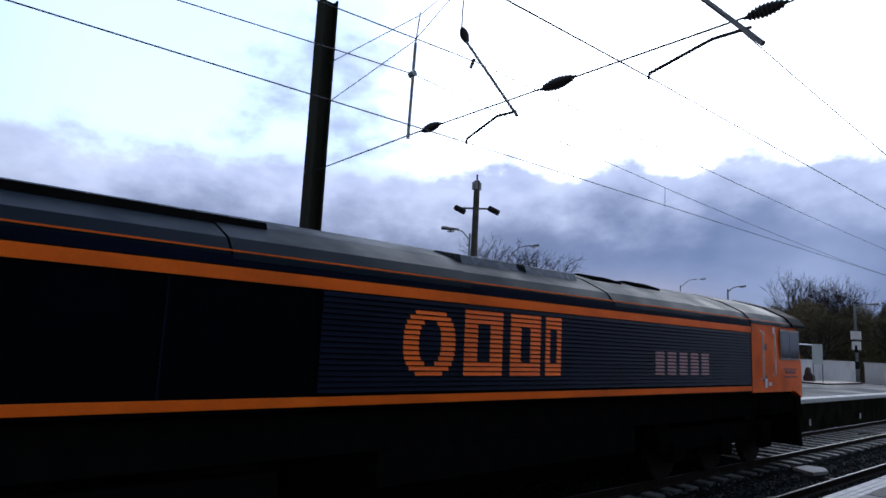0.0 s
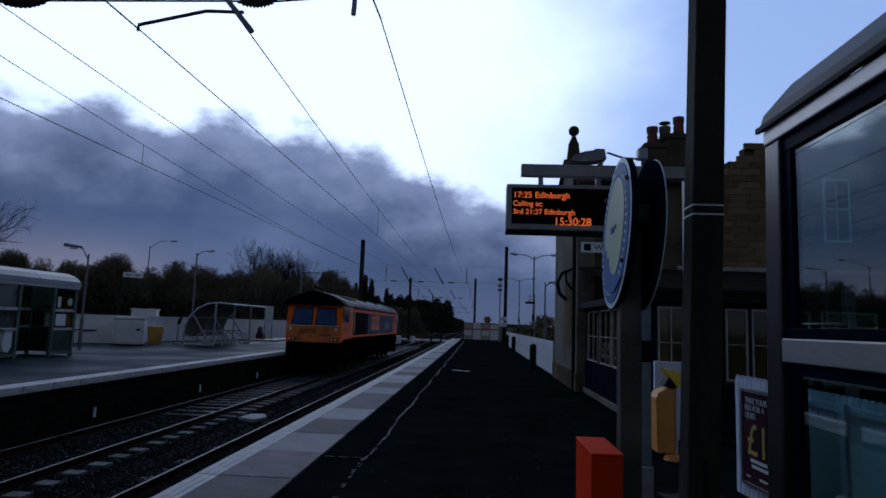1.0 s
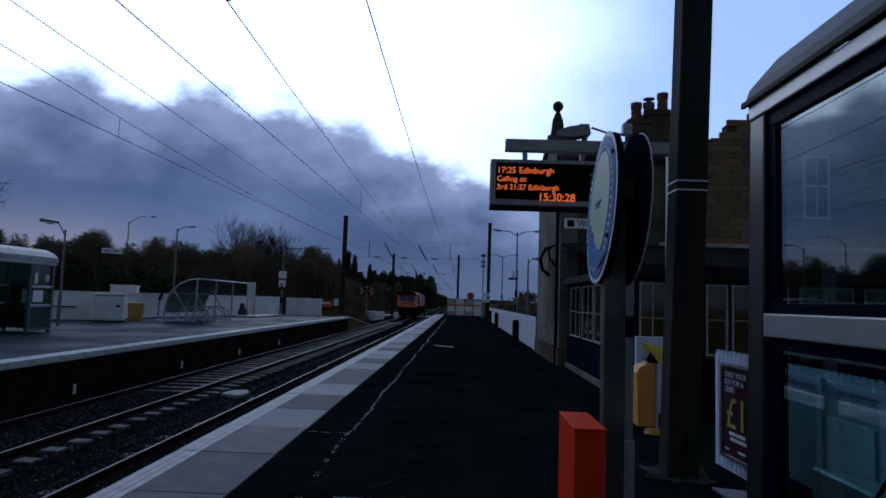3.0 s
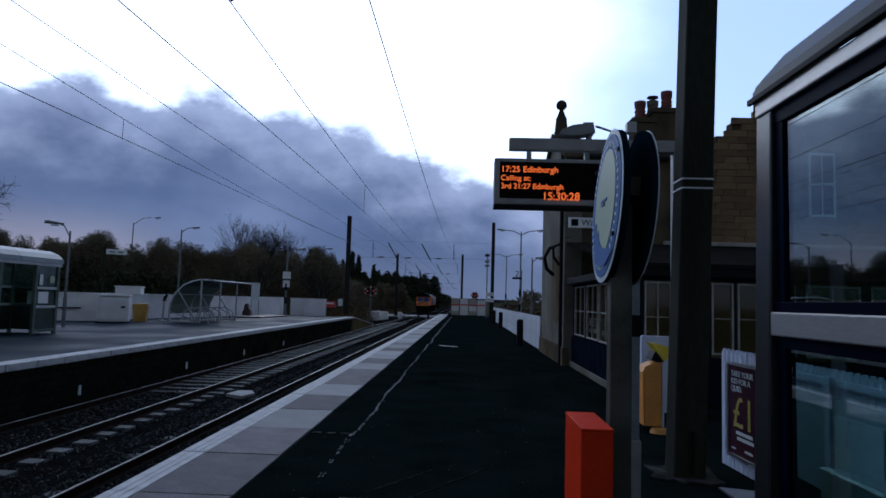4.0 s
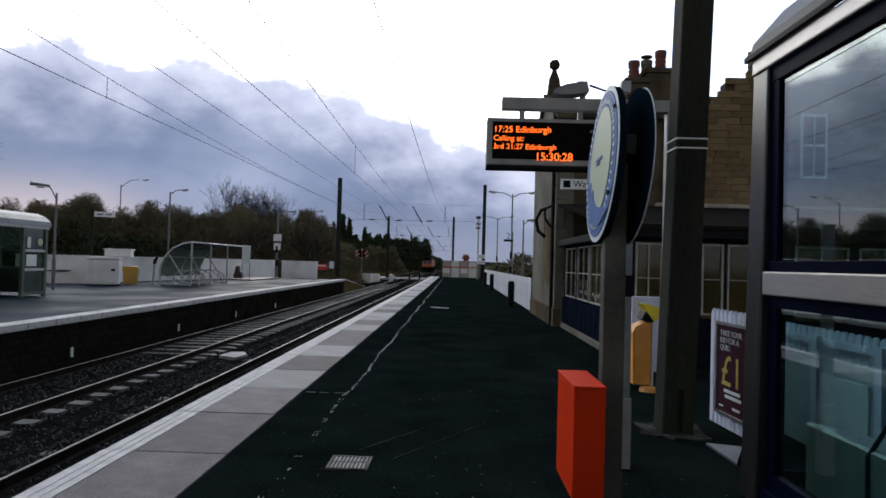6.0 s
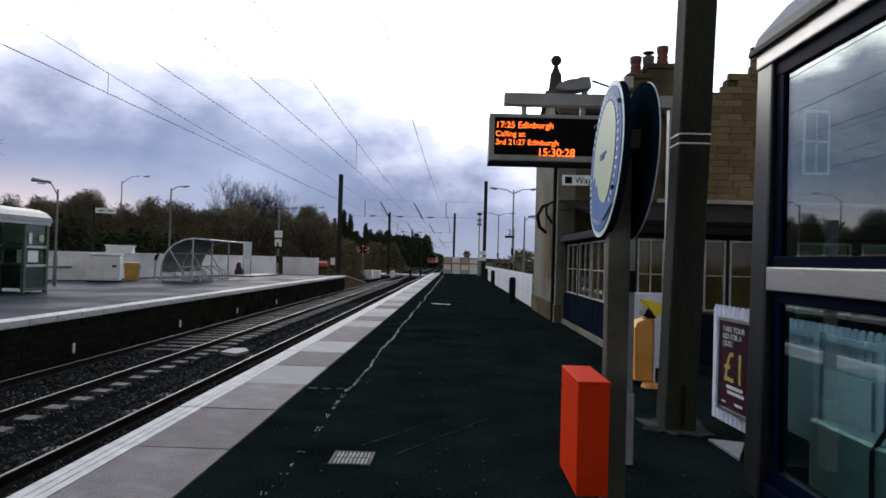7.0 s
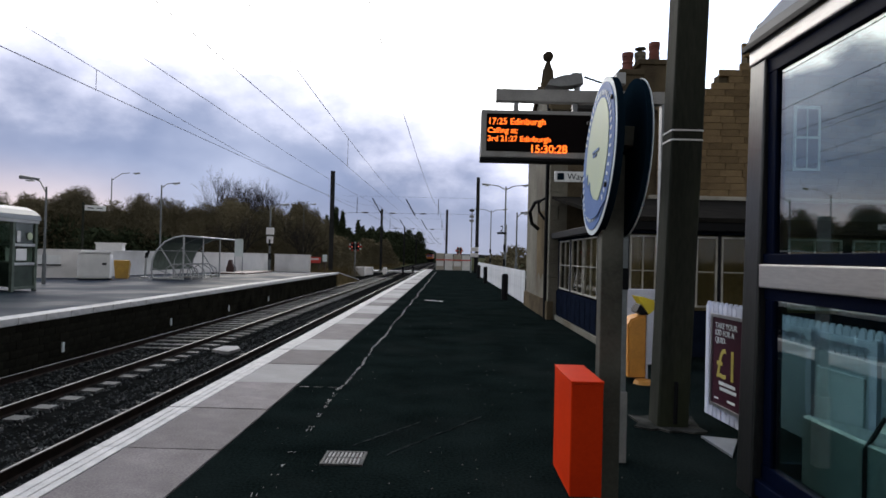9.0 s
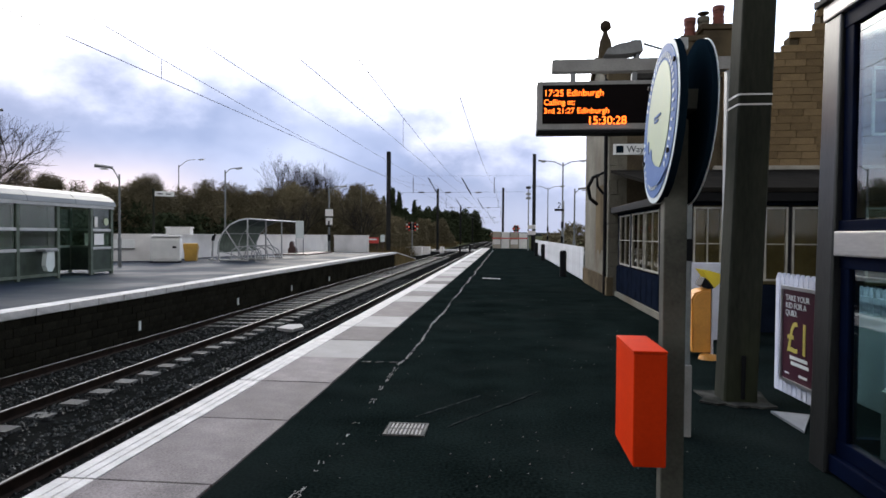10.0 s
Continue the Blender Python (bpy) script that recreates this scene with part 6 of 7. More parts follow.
box(bm, -0.08, 0.24, -0.26, 0.3, 0.86, 0.93, 0.01)
part("hoop", bm, M["galv"], bagstand)

# ---- white wall of the far platform ----
def wall_run(name, pts, z1, thick, label):
    bm = bmesh.new()
    for (xa, ya), (xb, yb) in zip(pts, pts[1:]):
        d = Vector((xb - xa, yb - ya, 0)).normalized()
        n = Vector((-d.y, d.x, 0)) * thick
        q = [(xa, ya), (xb, yb), (xb + n.x, yb + n.y), (xa + n.x, ya + n.y)]
        prism(bm, q, -0.05, z1, axis="z")
        q2 = [(xa - n.x * 0.3 - d.x * 0.02, ya - n.y * 0.3 - d.y * 0.02), (xb - n.x * 0.3, yb - n.y * 0.3), (xb + n.x * 1.3, yb + n.y * 1.3), (xa + n.x * 1.3, ya + n.y * 1.3)]
        prism(bm, q2, z1 + 0.003, z1 + 0.07, axis="z")
    return solid(name, bm, M["white_wall"], label, "wall", "structure")


wall_run("wall_white", [(-20.6, 29.2), (-18.05, 30.8), (-17.75, 36.4), (-15.9, 45.0), (-15.55, 54.7)], 1.32, 0.22, "white painted platform wall with coping")
wall_run("wall_white_end", [(-14.2, 51.5), (-10.95, 49.6)], 1.30, 0.18, "pale panelled wall at the platform end")
nb = thing("wall_notice", -19.3, 29.9, 0, "small white notice with a dark lower edge on the wall", "notice", rz=32)
bm = bmesh.new()
box(bm, -0.2, 0.75, -0.06, -0.02, 0.66, 1.10, 0.004)
part("panel", bm, M["white_sash"], nb)
bm = bmesh.new()
box(bm, -0.2, 0.75, -0.07, -0.021, 0.60, 0.655)
part("edge", bm, M["black"], nb)

cabn = thing("equipment_cabinet", -16.55, 29.6, 0, "pale grey equipment cabinet with rounded corners", "cabinet", rz=20)
bm = bmesh.new()
box(bm, -0.75, 0.65, -0.4, 0.4, 0.04, 1.24, 0.16)
part("body", bm, M["grey_box"], cabn)
bm = bmesh.new()
box(bm, -0.78, 0.68, -0.43, 0.43, 1.243, 1.32, 0.03)
part("lid", bm, M["white_wall"], cabn, "flat paler top")
bm = bmesh.new()
box(bm, 0.3, 0.48, -0.415, -0.402, 0.7, 0.8)
part("label", bm, M["black"], cabn)
bm = bmesh.new()
box(bm, -0.75, 0.65, -0.4, 0.4, 0, 0.04)
part("plinth", bm, M["black"], cabn)
c2 = thing("equipment_cabinet", -18.6, 34.6, 0, "tall pale grey cabinet behind the white wall", "cabinet", rz=15)
bm = bmesh.new()
box(bm, -0.65, 0.65, -0.4, 0.4, 0.0, 1.72, 0.03)
part("body", bm, M["grey_box"], c2)
bm = bmesh.new()
box(bm, -0.7, 0.7, -0.45, 0.45, 1.723, 1.80, 0.02)
part("lid", bm, M["white_wall"], c2)

yb = thing("grit_bin", -16.35, 31.6, 0, "yellow plastic grit bin with a sloping lid", "grit bin", rz=20)
bm = bmesh.new()
prism(bm, [(-0.28, 0.0), (-0.33, 0.62), (0.33, 0.62), (0.28, 0.0)], -0.33, 0.33)
part("tub", bm, M["yellow"], yb)
bm = bmesh.new()
prism(bm, [(-0.36, 0.625), (-0.36, 0.90), (-0.28, 0.92), (0.36, 0.70), (0.36, 0.625)], -0.35, 0.35, axis="x")
part("lid", bm, M["yellow"], yb)
hp = thing("hydrant_post", -15.65, 32.5, 0, "thin pale post with a small dark sign and round foot", "post")
bm = bmesh.new()
tube(bm, (0, 0, 0), (0.05, 0, 1.15), 0.05)
part("post", bm, M["lamp_column"], hp)
bm = bmesh.new()
tube(bm, (0, 0, 0), (0, 0, 0.07), 0.22, 14)
part("foot", bm, M["lamp_column"], hp)
bm = bmesh.new()
prism(bm, [(-0.02, 1.05), (0.02, 1.28), (0.16, 1.42), (0.22, 1.36), (0.14, 1.2), (0.12, 1.05)], -0.05, 0.05)
part("plate", bm, M["black"], hp)

# station name board (unreadable)
nm = thing("station_name_sign", -18.25, 31.3, 0, "small white name board on a thin dark post", "sign", rz=30)
bm = bmesh.new()
tube(bm, (0, 0, 0), (0, 0, 3.75), 0.055)
part("post", bm, M["mast"], nm)
bm = bmesh.new()
box(bm, 0.06, 1.0, -0.03, 0.03, 3.36, 3.62, 0.006)
bd = part("board", bm, M["white_sash"], nm, "white board")
for k in range(2):
    bm = bmesh.new()
    box(bm, 0.18 + k * 0.42, 0.46 + k * 0.38, -0.036, -0.031, 3.46, 3.51)
    part("text_bar", bm, M["black"], bd)

# ---- cycle rack canopy ----
rk = thing("cycle_shelter", -14.75, 31.5, 0, "open pale steel cycle shelter with a curved grey back", "cycle shelter")
arc = [(0.0, 0.0), (-0.10, 0.45), (-0.06, 0.95), (0.15, 1.45), (0.55, 1.88), (1.05, 2.12), (1.5, 2.2)]
for y_ in (0.0, 2.5, 5.0):
    bm = bmesh.new()
    bent(bm, [(x, y_, z) for x, z in arc] + [(2.35, y_, 2.15)], 0.045)
    tube(bm, (1.5, y_, 0), (1.5, y_, 2.2), 0.045)
    tube(bm, (0, y_, 0.04), (1.5, y_, 0.04), 0.045)
    tube(bm, (0.3, y_, 1.65), (1.3, y_, 0.1), 0.035)
    if y_ == 0.0:
        tube(bm, (-0.08, y_, 0.55), (1.5, y_, 0.1), 0.02)
    part("hoop", bm, M["lamp_column"], rk, "pale steel hoop and post")
bm = bmesh.new()
for (xa, za), (xb, zb) in zip(arc[1:], arc[2:]):
    prism(bm, [(xa, za), (xb, zb), (xb + 0.012, zb - 0.012), (xa + 0.012, za - 0.012)], 0.05, 4.95)
part("curved_sheet", bm, M["green_frame"], rk, "dark grey curved back sheet")
bm = bmesh.new()
for x, z in ((0.15, 1.45), (1.5, 2.2), (2.35, 2.15)):
    tube(bm, (x, 0, z), (x, 5.0, z), 0.035)
part("purlin", bm, M["lamp_column"], rk)
for k in range(5):
    bm = bmesh.new()
    y_ = 0.6 + k * 0.9
    bent(bm, [(0.3, y_, 0), (0.4, y_, 0.55), (0.7, y_, 0.75), (1.2, y_, 0.75), (1.6, y_, 0.5), (1.7, y_, 0)], 0.03)
    part("bike_stand", bm, M["lamp_column"], rk)
fig = thing("planter_statue", -15.0, 43.5, 0, "small dark red-brown ornament in a low bed", "ornament")
bm = bmesh.new()
prism(bm, [(-0.25, 0.0), (-0.30, 0.3), (-0.2, 0.5), (-0.18, 0.75), (-0.08, 0.92), (0.06, 0.9), (0.12, 0.6), (0.30, 0.4), (0.32, 0.0)], -0.15, 0.15)
part("body", bm, M["cone_red"], fig)
bm = bmesh.new()
box(bm, -15.4, -13.2, 41.0, 47.5, 0.004, 0.09, 0.02)
solid("flower_bed", bm, M["cone_red"], "reddish-brown gravel bed beside the platform wall", "bed", "structure")
pn = thing("information_panel", -13.9, 41.75, 0, "white information panel on two posts", "notice board", rz=18)
bm = bmesh.new()
box(bm, -0.27, 0.27, -0.03, 0.03, 1.15, 2.32, 0.01)
part("panel", bm, M["sign_white"], pn)
bm = bmesh.new()
for xx in (-0.24, 0.24):
    tube(bm, (xx, 0, 0), (xx, 0, 1.16), 0.03)
part("post", bm, M["galv"], pn)

# lamps of the far side
street_lamp(-16.2, 25.2, 3.9, ((-0.5, -0.25, 0.28),), "grey curved-neck lamp column on the far platform", r=0.05)
street_lamp(-24.2, 52.7, 6.9, ((1.0, 0.35, 0.2),), "white-banded lamp column behind the far wall", r=0.08)
street_lamp(-35.6, 66.0, 8.9, ((2.1, 0.9, 0.65),), "tall street lamp with a long straight arm", "street_lamp", r=0.07, group="street lamps")
lc = street_lamp(-14.2, 50.0, 5.2, ((1.0, 0.3, 0.1),), "lamp column with white boxes and black-and-white base", banded=True, r=0.08)
bm = bmesh.new()
box(bm, -0.3, 0.3, -0.1, 0.1, 2.9, 3.45, 0.02)
box(bm, -0.25, 0.25, -0.1, 0.1, 2.2, 2.75, 0.02)
part("box", bm, M["white_wall"], lc, "white boxes")
street_lamp(-16.9, 73.1, 6.9, ((1.0, 0.2, 0.3),), "street lamp beyond the platform wall", "street_lamp", r=0.06, group="street lamps")
street_lamp(-27.4, 29.2, 7.1, ((1.2, 1.0, 0.6),), "street lamp behind the far platform", "street_lamp", r=0.06, group="street lamps")
street_lamp(-17.45, 16.4, 5.6, ((-0.55, -0.5, 0.15),), "thin street lamp beside the camera mast", "street_lamp", r=0.05, group="street lamps")

# security camera mast
cc = thing("camera_mast", -13.45, 12.85, 0, "grey leaning mast with security cameras on a cross arm", "camera mast")
bm = bmesh.new()
tube(bm, (-0.05, 0, 0), (0, 0, 6.3), 0.13, 12, 0.09)
part("column", bm, M["post_grey"], cc)
bm = bmesh.new()
tube(bm, (0, 0, 6.25), (0, 0, 6.5), 0.03)
box(bm, -0.1, 0.08, -0.12, 0.12, 6.02, 6.26, 0.02)
part("head_box", bm, M["lamp_head"], cc)
bm = bmesh.new()
tube(bm, (-0.35, -0.35, 5.45), (0.35, 0.35, 5.45), 0.03)
part("cross_arm", bm, M["galv"], cc)
for s in (-1, 1):
    bm = bmesh.new()
    c = Vector((0.36 * s, 0.36 * s, 5.42))
    tube(bm, c - Vector((0.12, 0.05, -0.06)), c + Vector((0.16, 0.07, -0.10)), 0.085, 10)
    part("camera", bm, M["mast_dark"], cc, "dark security camera")
bm = bmesh.new()
tube(bm, (-0.02, 0, 2.7), (-0.02, 0, 2.95), 0.15, 12)
part("band", bm, M["mast_dark"], cc)

# dark close-boarded fence with a yellow poster and benches
bm = bmesh.new()
for k in range(150):
    y_ = -22 + k * 0.25
    box(bm, -16.2, -16.14, y_, y_ + 0.235, 0, 2.15 + 0.03 * math.sin(k * 1.7))
ob = solid("dark_board_fence", bm, M["black"], "tall dark close-boarded fence behind the far platform", "fence", "stuff")
yp = thing("yellow_poster", -15.5, 11.6, 0, "yellow poster board on a dark frame by the fence", "poster board", rz=60)
bm = bmesh.new()
box(bm, -0.62, 0.62, -0.04, -0.02, 0.32, 1.75)
pp = part("poster", bm, M["yellow"], yp, "yellow poster")
for a, b_, c, d in ((-0.3, 0.2, 1.5, 1.58), (0.1, 0.45, 1.1, 1.25), (-0.45, 0.4, 0.5, 0.55)):
    bm = bmesh.new()
    box(bm, a, b_, -0.044, -0.0405, c, d)
    part("text_bar", bm, M["orange_bin"], pp)
bm = bmesh.new()
box(bm, -0.68, 0.68, -0.02, 0.04, 0.0, 1.82, 0.01)
part("frame", bm, M["black"], yp)
br = thing("hand_rail", -14.4, 7.6, 0, "low pale handrail on the far platform", "rail", rz=60)
bm = bmesh.new()
for xx in (-0.55, 0.55):
    tube(bm, (xx, 0, 0), (xx, 0, 0.9), 0.025)
tube(bm, (-0.55, 0, 0.6), (0.55, 0, 0.6), 0.02)
part("frame", bm, M["galv"], br)
sgn = thing("white_direction_sign", -15.0, 15.2, 0, "white flag sign on a short banded post", "sign", rz=45)
bm = bmesh.new()
box(bm, -0.75, 0.75, -0.03, 0.03, 2.45, 2.8, 0.01)
part("board", bm, M["sign_white"], sgn)
bm = bmesh.new()
tube(bm, (0, 0, 0), (0, 0, 2.45), 0.06)
part("post", bm, M["white_wall"], sgn)

# houses behind the far platform
def cottage(x, y, w, d, h, roof, rz, label):
    c = thing("house", x, y, -1.35, label, "house", "houses", rz)
    bm = bmesh.new()
    box(bm, -w / 2, w / 2, -d / 2, d / 2, 0, h)
    part("wall", bm, M["house_wall"], c)
    bm = bmesh.new()
    prism(bm, [(-d / 2 - 0.4, h), (0, h + roof), (d / 2 + 0.4, h)], -w / 2 - 0.3, w / 2 + 0.3, axis="x")
    part("roof", bm, M["slate"], c, "dark slate roof")
    bm = bmesh.new()
    box(bm, -w / 2 + 0.2, -w / 2 + 1.0, -0.4, 0.4, h + roof * 0.6, h + roof + 0.9)
    part("chimney", bm, M["stone_dark"], c)
    for xx in (-w * 0.32, 0.0, w * 0.32):
        bm = bmesh.new()
        box(bm, xx - 0.55, xx + 0.55, -d / 2 - 0.05, -d / 2 - 0.01, h - 1.9, h - 0.6)
        w_ = part("window", bm, M["white_frame"], c)
        bm = bmesh.new()
        box(bm, xx - 0.45, xx + 0.45, -d / 2 - 0.07, -d / 2 - 0.052, h - 1.8, h - 0.7)
        part("pane", bm, M["pane_dark"], w_)


cottage(-51.5, 32.5, 13, 7, 5.6, 2.6, 58, "pale-walled house with a dark slate roof")
cottage(-44.0, 44.0, 10, 6, 3.2, 2.0, 50, "low pale house with a flat dark roof")
cottage(-68.0, 20.0, 12, 7, 5.4, 2.6, 70, "pale-walled house with a dark slate roof")

# ---- level crossing gear ----
gate = thing("crossing_gate", 0.6, 80.0, 0, "white and brown crossing gate panels beyond the platform", "gate")
for k in range(4):
    bm = bmesh.new()
    box(bm, -2.15 + k * 1.1, -1.15 + k * 1.1, -0.05, 0.05, -0.9, 1.9 - 0.06 * k, 0.02)
    part("panel", bm, M["grey_box"] if k % 2 else M["house_wall"], gate)
    bm = bmesh.new()
    box(bm, -2.1 + k * 1.1, -1.2 + k * 1.1, -0.08, -0.052, 0.3, 0.9)
    part("board", bm, M["white_wall"], gate)
bm = bmesh.new()
box(bm, -2.2, 2.2, -0.09, -0.055, 1.0, 1.14)
part("top_rail", bm, M["red_sign"], gate, "faded red rail")
for x_, y_, nm_ in ((-11.7, 79.0, "left"), (1.4, 82.0, "right")):
    sg = thing("crossing_signal", x_, y_, -1.3 if x_ < 0 else -1.0, "level crossing wig-wag light with a black round backing", "signal", "crossing signals")
    bm = bmesh.new()
    tube(bm, (0, 0, 0), (0, 0, 4.2), 0.08)
    part("post", bm, M["galv"], sg)
    bm = bmesh.new()
    prism(bm, [(0.75 * math.cos(a * 0.524), 3.75 + 0.5 * math.sin(a * 0.524)) for a in range(12)], -0.05, 0.0)
    bk = part("backing", bm, M["black"], sg, "black backing board")
    for a in range(12):
        bm = bmesh.new()
        cx_, cz_ = 0.75 * math.cos(a * 0.524), 3.75 + 0.5 * math.sin(a * 0.524)
        box(bm, cx_ - 0.09, cx_ + 0.09, -0.06, -0.052, cz_ - 0.09, cz_ + 0.09)
        part("border_bar", bm, M["sign_white"] if a % 2 else M["red_sign"], bk)
    for cx_, cz_ in ((-0.42, 3.72), (0.40, 3.78)):
        bm = bmesh.new()
        tube(bm, (cx_, -0.05, cz_), (cx_, -0.12, cz_), 0.09, 12)
        part("red_lamp", bm, M["signal_red"], bk, "lit red warning lamp")
    if x_ > 0:
        sg.matrix_basis = sg.matrix_basis @ Matrix.Diagonal((0.62, 0.62, 0.88, 1))
for x_, y_, w_, h_ in ((-11.9, 82.0, 2.2, 1.0), (-10.5, 84.0, 1.0, 0.95), (-8.6, 86.0, 0.5, 0.9)):
    b_ = thing("trackside_cabinet", x_, y_, -1.3, "pale trackside equipment cabinet near the crossing", "cabinet", "trackside cabinets")
    bm = bmesh.new()
    box(bm, -w_ / 2, w_ / 2, -0.4, 0.4, 0, h_ + 0.2, 0.08)
    part("body", bm, M["white_wall"], b_)
for x_, y_ in ((-6.0, 84.0), (-5.0, 90.0)):
    b_ = thing("marker_post", x_, y_, -1.1, "short black marker post between the tracks", "post", "marker posts")
    bm = bmesh.new()
    box(bm, -0.12, 0.12, -0.1, 0.1, 0, 1.1, 0.01)
    part("post", bm, M["black"], b_)
rs = thing("warning_board", -10.55, 49.9, 0, "red and white warning board on posts at the platform end", "sign")
bm = bmesh.new()
box(bm, -0.5, 0.45, -0.03, 0.03, 0.72, 1.2, 0.01)
part("board", bm, M["red_sign"], rs, "red board")
bm = bmesh.new()
box(bm, -0.42, 0.3, -0.036, -0.031, 0.98, 1.1)
part("text_bar", bm, M["sign_white"], rs)
bm = bmesh.new()
box(bm, 0.6, 0.95, -0.03, 0.03, 0.85, 1.4, 0.01)
part("side_board", bm, M["sign_white"], rs, "white side board")
for xx in (-0.35, 0.3, 0.78):
    bm = bmesh.new()
    box(bm, xx - 0.03, xx + 0.03, -0.02, 0.04, 0, 0.9)
    part("post", bm, M["cone_red"], rs)

# ---- vegetation ----


def bare_tree(x, y, z, h, spread, seed, label, levels=5, r0=0.16):
    rnd = random.Random(seed)
    th = thing("bare_tree", x, y, z, label, "tree", "bare trees")
    trunk_bm = bmesh.new()
    tube(trunk_bm, (0, 0, 0), (0.05, 0, h * 0.3), r0, 8, r0 * 0.72)
    part("trunk", trunk_bm, M["bark"], th)
    verts, faces = [], []

    def limb(p, d, length, r, level):
        n = 3
        a = p
        for i in range(n):
            d = (d + Vector((rnd.uniform(-0.25, 0.25), rnd.uniform(-0.25, 0.25), rnd.uniform(-0.05, 0.18)))).normalized()
            b = a + d * length / n
            ra, rb = r * (1 - 0.25 * i / n), r * (1 - 0.25 * (i + 1) / n)
            u = d.orthogonal().normalized()
            w = d.cross(u)
            k = len(verts)
            for c, rr in ((a, ra), (b, rb)):
                for j in range(3):
                    t = 2.094 * j
                    verts.append(c + (u * math.cos(t) + w * math.sin(t)) * rr)
            for j in range(3):
                faces.append((k + j, k + (j + 1) % 3, k + 3 + (j + 1) % 3, k + 3 + j))
            a = b
            if level > 0 and i > 0 or level > 2:
                for _ in range(2 if level > 1 else 2):
                    ang = rnd.uniform(0, 6.28)
                    side = (d.orthogonal().normalized() * math.cos(ang) + d.cross(d.orthogonal().normalized()) * math.sin(ang))
                    nd = (d * rnd.uniform(0.5, 0.9) + side * rnd.uniform(0.5, 0.95) * spread + Vector((0, 0, 0.12))).normalized()
                    if level > 0:
                        limb(b, nd, length * rnd.uniform(0.55, 0.75), r * 0.55, level - 1)

    for i in range(5):
        a = i * 1.26 + rnd.uniform(-0.3, 0.3)
        limb(Vector((0.03, 0, h * rnd.uniform(0.2, 0.3))), Vector((math.cos(a) * spread * 0.7, math.sin(a) * spread * 0.7, 1.0)).normalized(), h * 0.30, r0 * 0.5, levels - 1)
    me = bpy.data.meshes.new("crown")
    me.from_pydata([tuple(v) for v in verts], [], faces)
    me.materials.append(M["bark"])
    o = new("crown", me)
    o.parent = th
    return th


bare_tree(-33.0, 36.0, -1.3, 11.6, 0.85, 4, "bare winter tree with a wide twiggy crown", 5, 0.2)
bare_tree(-26.2, 75.6, -1.3, 12.6, 0.7, 9, "bare upright winter tree above the scrub", 5, 0.17)
bare_tree(-23.2, 77.0, -1.3, 12.0, 0.65, 10, "bare upright winter tree above the scrub", 5, 0.16)
bare_tree(-20.0, 60.0, -1.3, 7.2, 0.8, 12, "small bare winter tree behind the wall", 4, 0.12)
bare_tree(-15.2, 66.0, -1.3, 7.4, 0.8, 15, "small bare winter tree behind the wall", 4, 0.12)
bare_tree(-37.0, 44.0, -1.3, 7.5, 0.9, 17, "bare winter tree behind the far platform", 4, 0.14)


def scrub(name, pts, material, label, seed, leaf=0.2, density=320, slim=0.16, kind="stuff", category="scrub", spike=False):
    """Clumps of small blades filling mounds (x, y, radius, height, z0): uneven outline with gaps."""
    rnd = random.Random(seed)
    verts, faces = [], []
    for x, y, r, h, z0 in pts:
        n = int(density * (r * h) ** 0.75 / 4)
        for _ in range(n):
            a = rnd.uniform(0, 6.283)
            u = rnd.random() ** 0.5
            v = rnd.random()
            rr = r * u * (1 - 0.85 * v if spike else math.sqrt(max(0.02, 1 - v * v * 0.92))) * rnd.uniform(0.8, 1.12)
            c = Vector((x + rr * math.cos(a), y + rr * math.sin(a), z0 + h * v * rnd.uniform(0.9, 1.08)))
            s = leaf * rnd.uniform(0.6, 1.7)
            d1 = Vector((rnd.uniform(-1, 1), rnd.uniform(-1, 1), rnd.uniform(-0.3, 1))).normalized() * s
            d2 = Vector((rnd.uniform(-1, 1), rnd.uniform(-1, 1), rnd.uniform(-1, 1))).normalized() * s * slim
            k = len(verts)
            verts += [c - d1, c + d2, c + d1 * 1.2, c - d2 * 0.8]
            faces.append((k, k + 1, k + 2, k + 3))
    me = bpy.data.meshes.new(name)
    me.from_pydata([tuple(v) for v in verts], [], faces)
    me.materials.append(material)
    return tagged(new(name, me), label, category, "", kind)


rnd = random.Random(31)
belt = []
for k in range(90):
    u = k / 89
    x = -45 + 31 * u + rnd.uniform(-1.2, 1.2)
    y = 56 + 22 * u + rnd.uniform(-3, 5)
    top = 7.3 + 0.7 * math.sin(k * 0.35) + rnd.uniform(-0.8, 0.6) - (2.0 if u > 0.93 else 0)
    belt.append((x, y, rnd.uniform(1.6, 3.0), top, -1.3))
scrub("scrub_belt", belt, M["scrub"], "belt of brown-black leafless winter scrub behind the far wall", 41, 0.24, 3200, 0.10)
belt2 = [(-36 + k * 0.86 + rnd.uniform(-1, 1), 108 + k * 1.6 + rnd.uniform(-3, 3), rnd.uniform(1.8, 3.2), 5.0 + rnd.uniform(-1.5, 1.2), -1.3) for k in range(26)]
scrub("scrub_far", belt2, M["scrub"], "leafless brown scrub beyond the level crossing", 42, 0.36, 2200, 0.12)
con = []
for k in range(46):
    u = k / 45
    con.append((-34 + 22 * u + rnd.uniform(-1, 1), 150 + 90 * u + rnd.uniform(-5, 5), rnd.uniform(2.2, 3.4), (9.2 if k % 4 == 1 else 7.6) + rnd.uniform(-1.2, 1.0) + 2.2 * u, -1.3))
scrub("conifer_belt", con, M["evergreen"], "dark evergreen trees along the line in the distance", 43, 0.5, 600, 0.35, category="trees", spike=False)
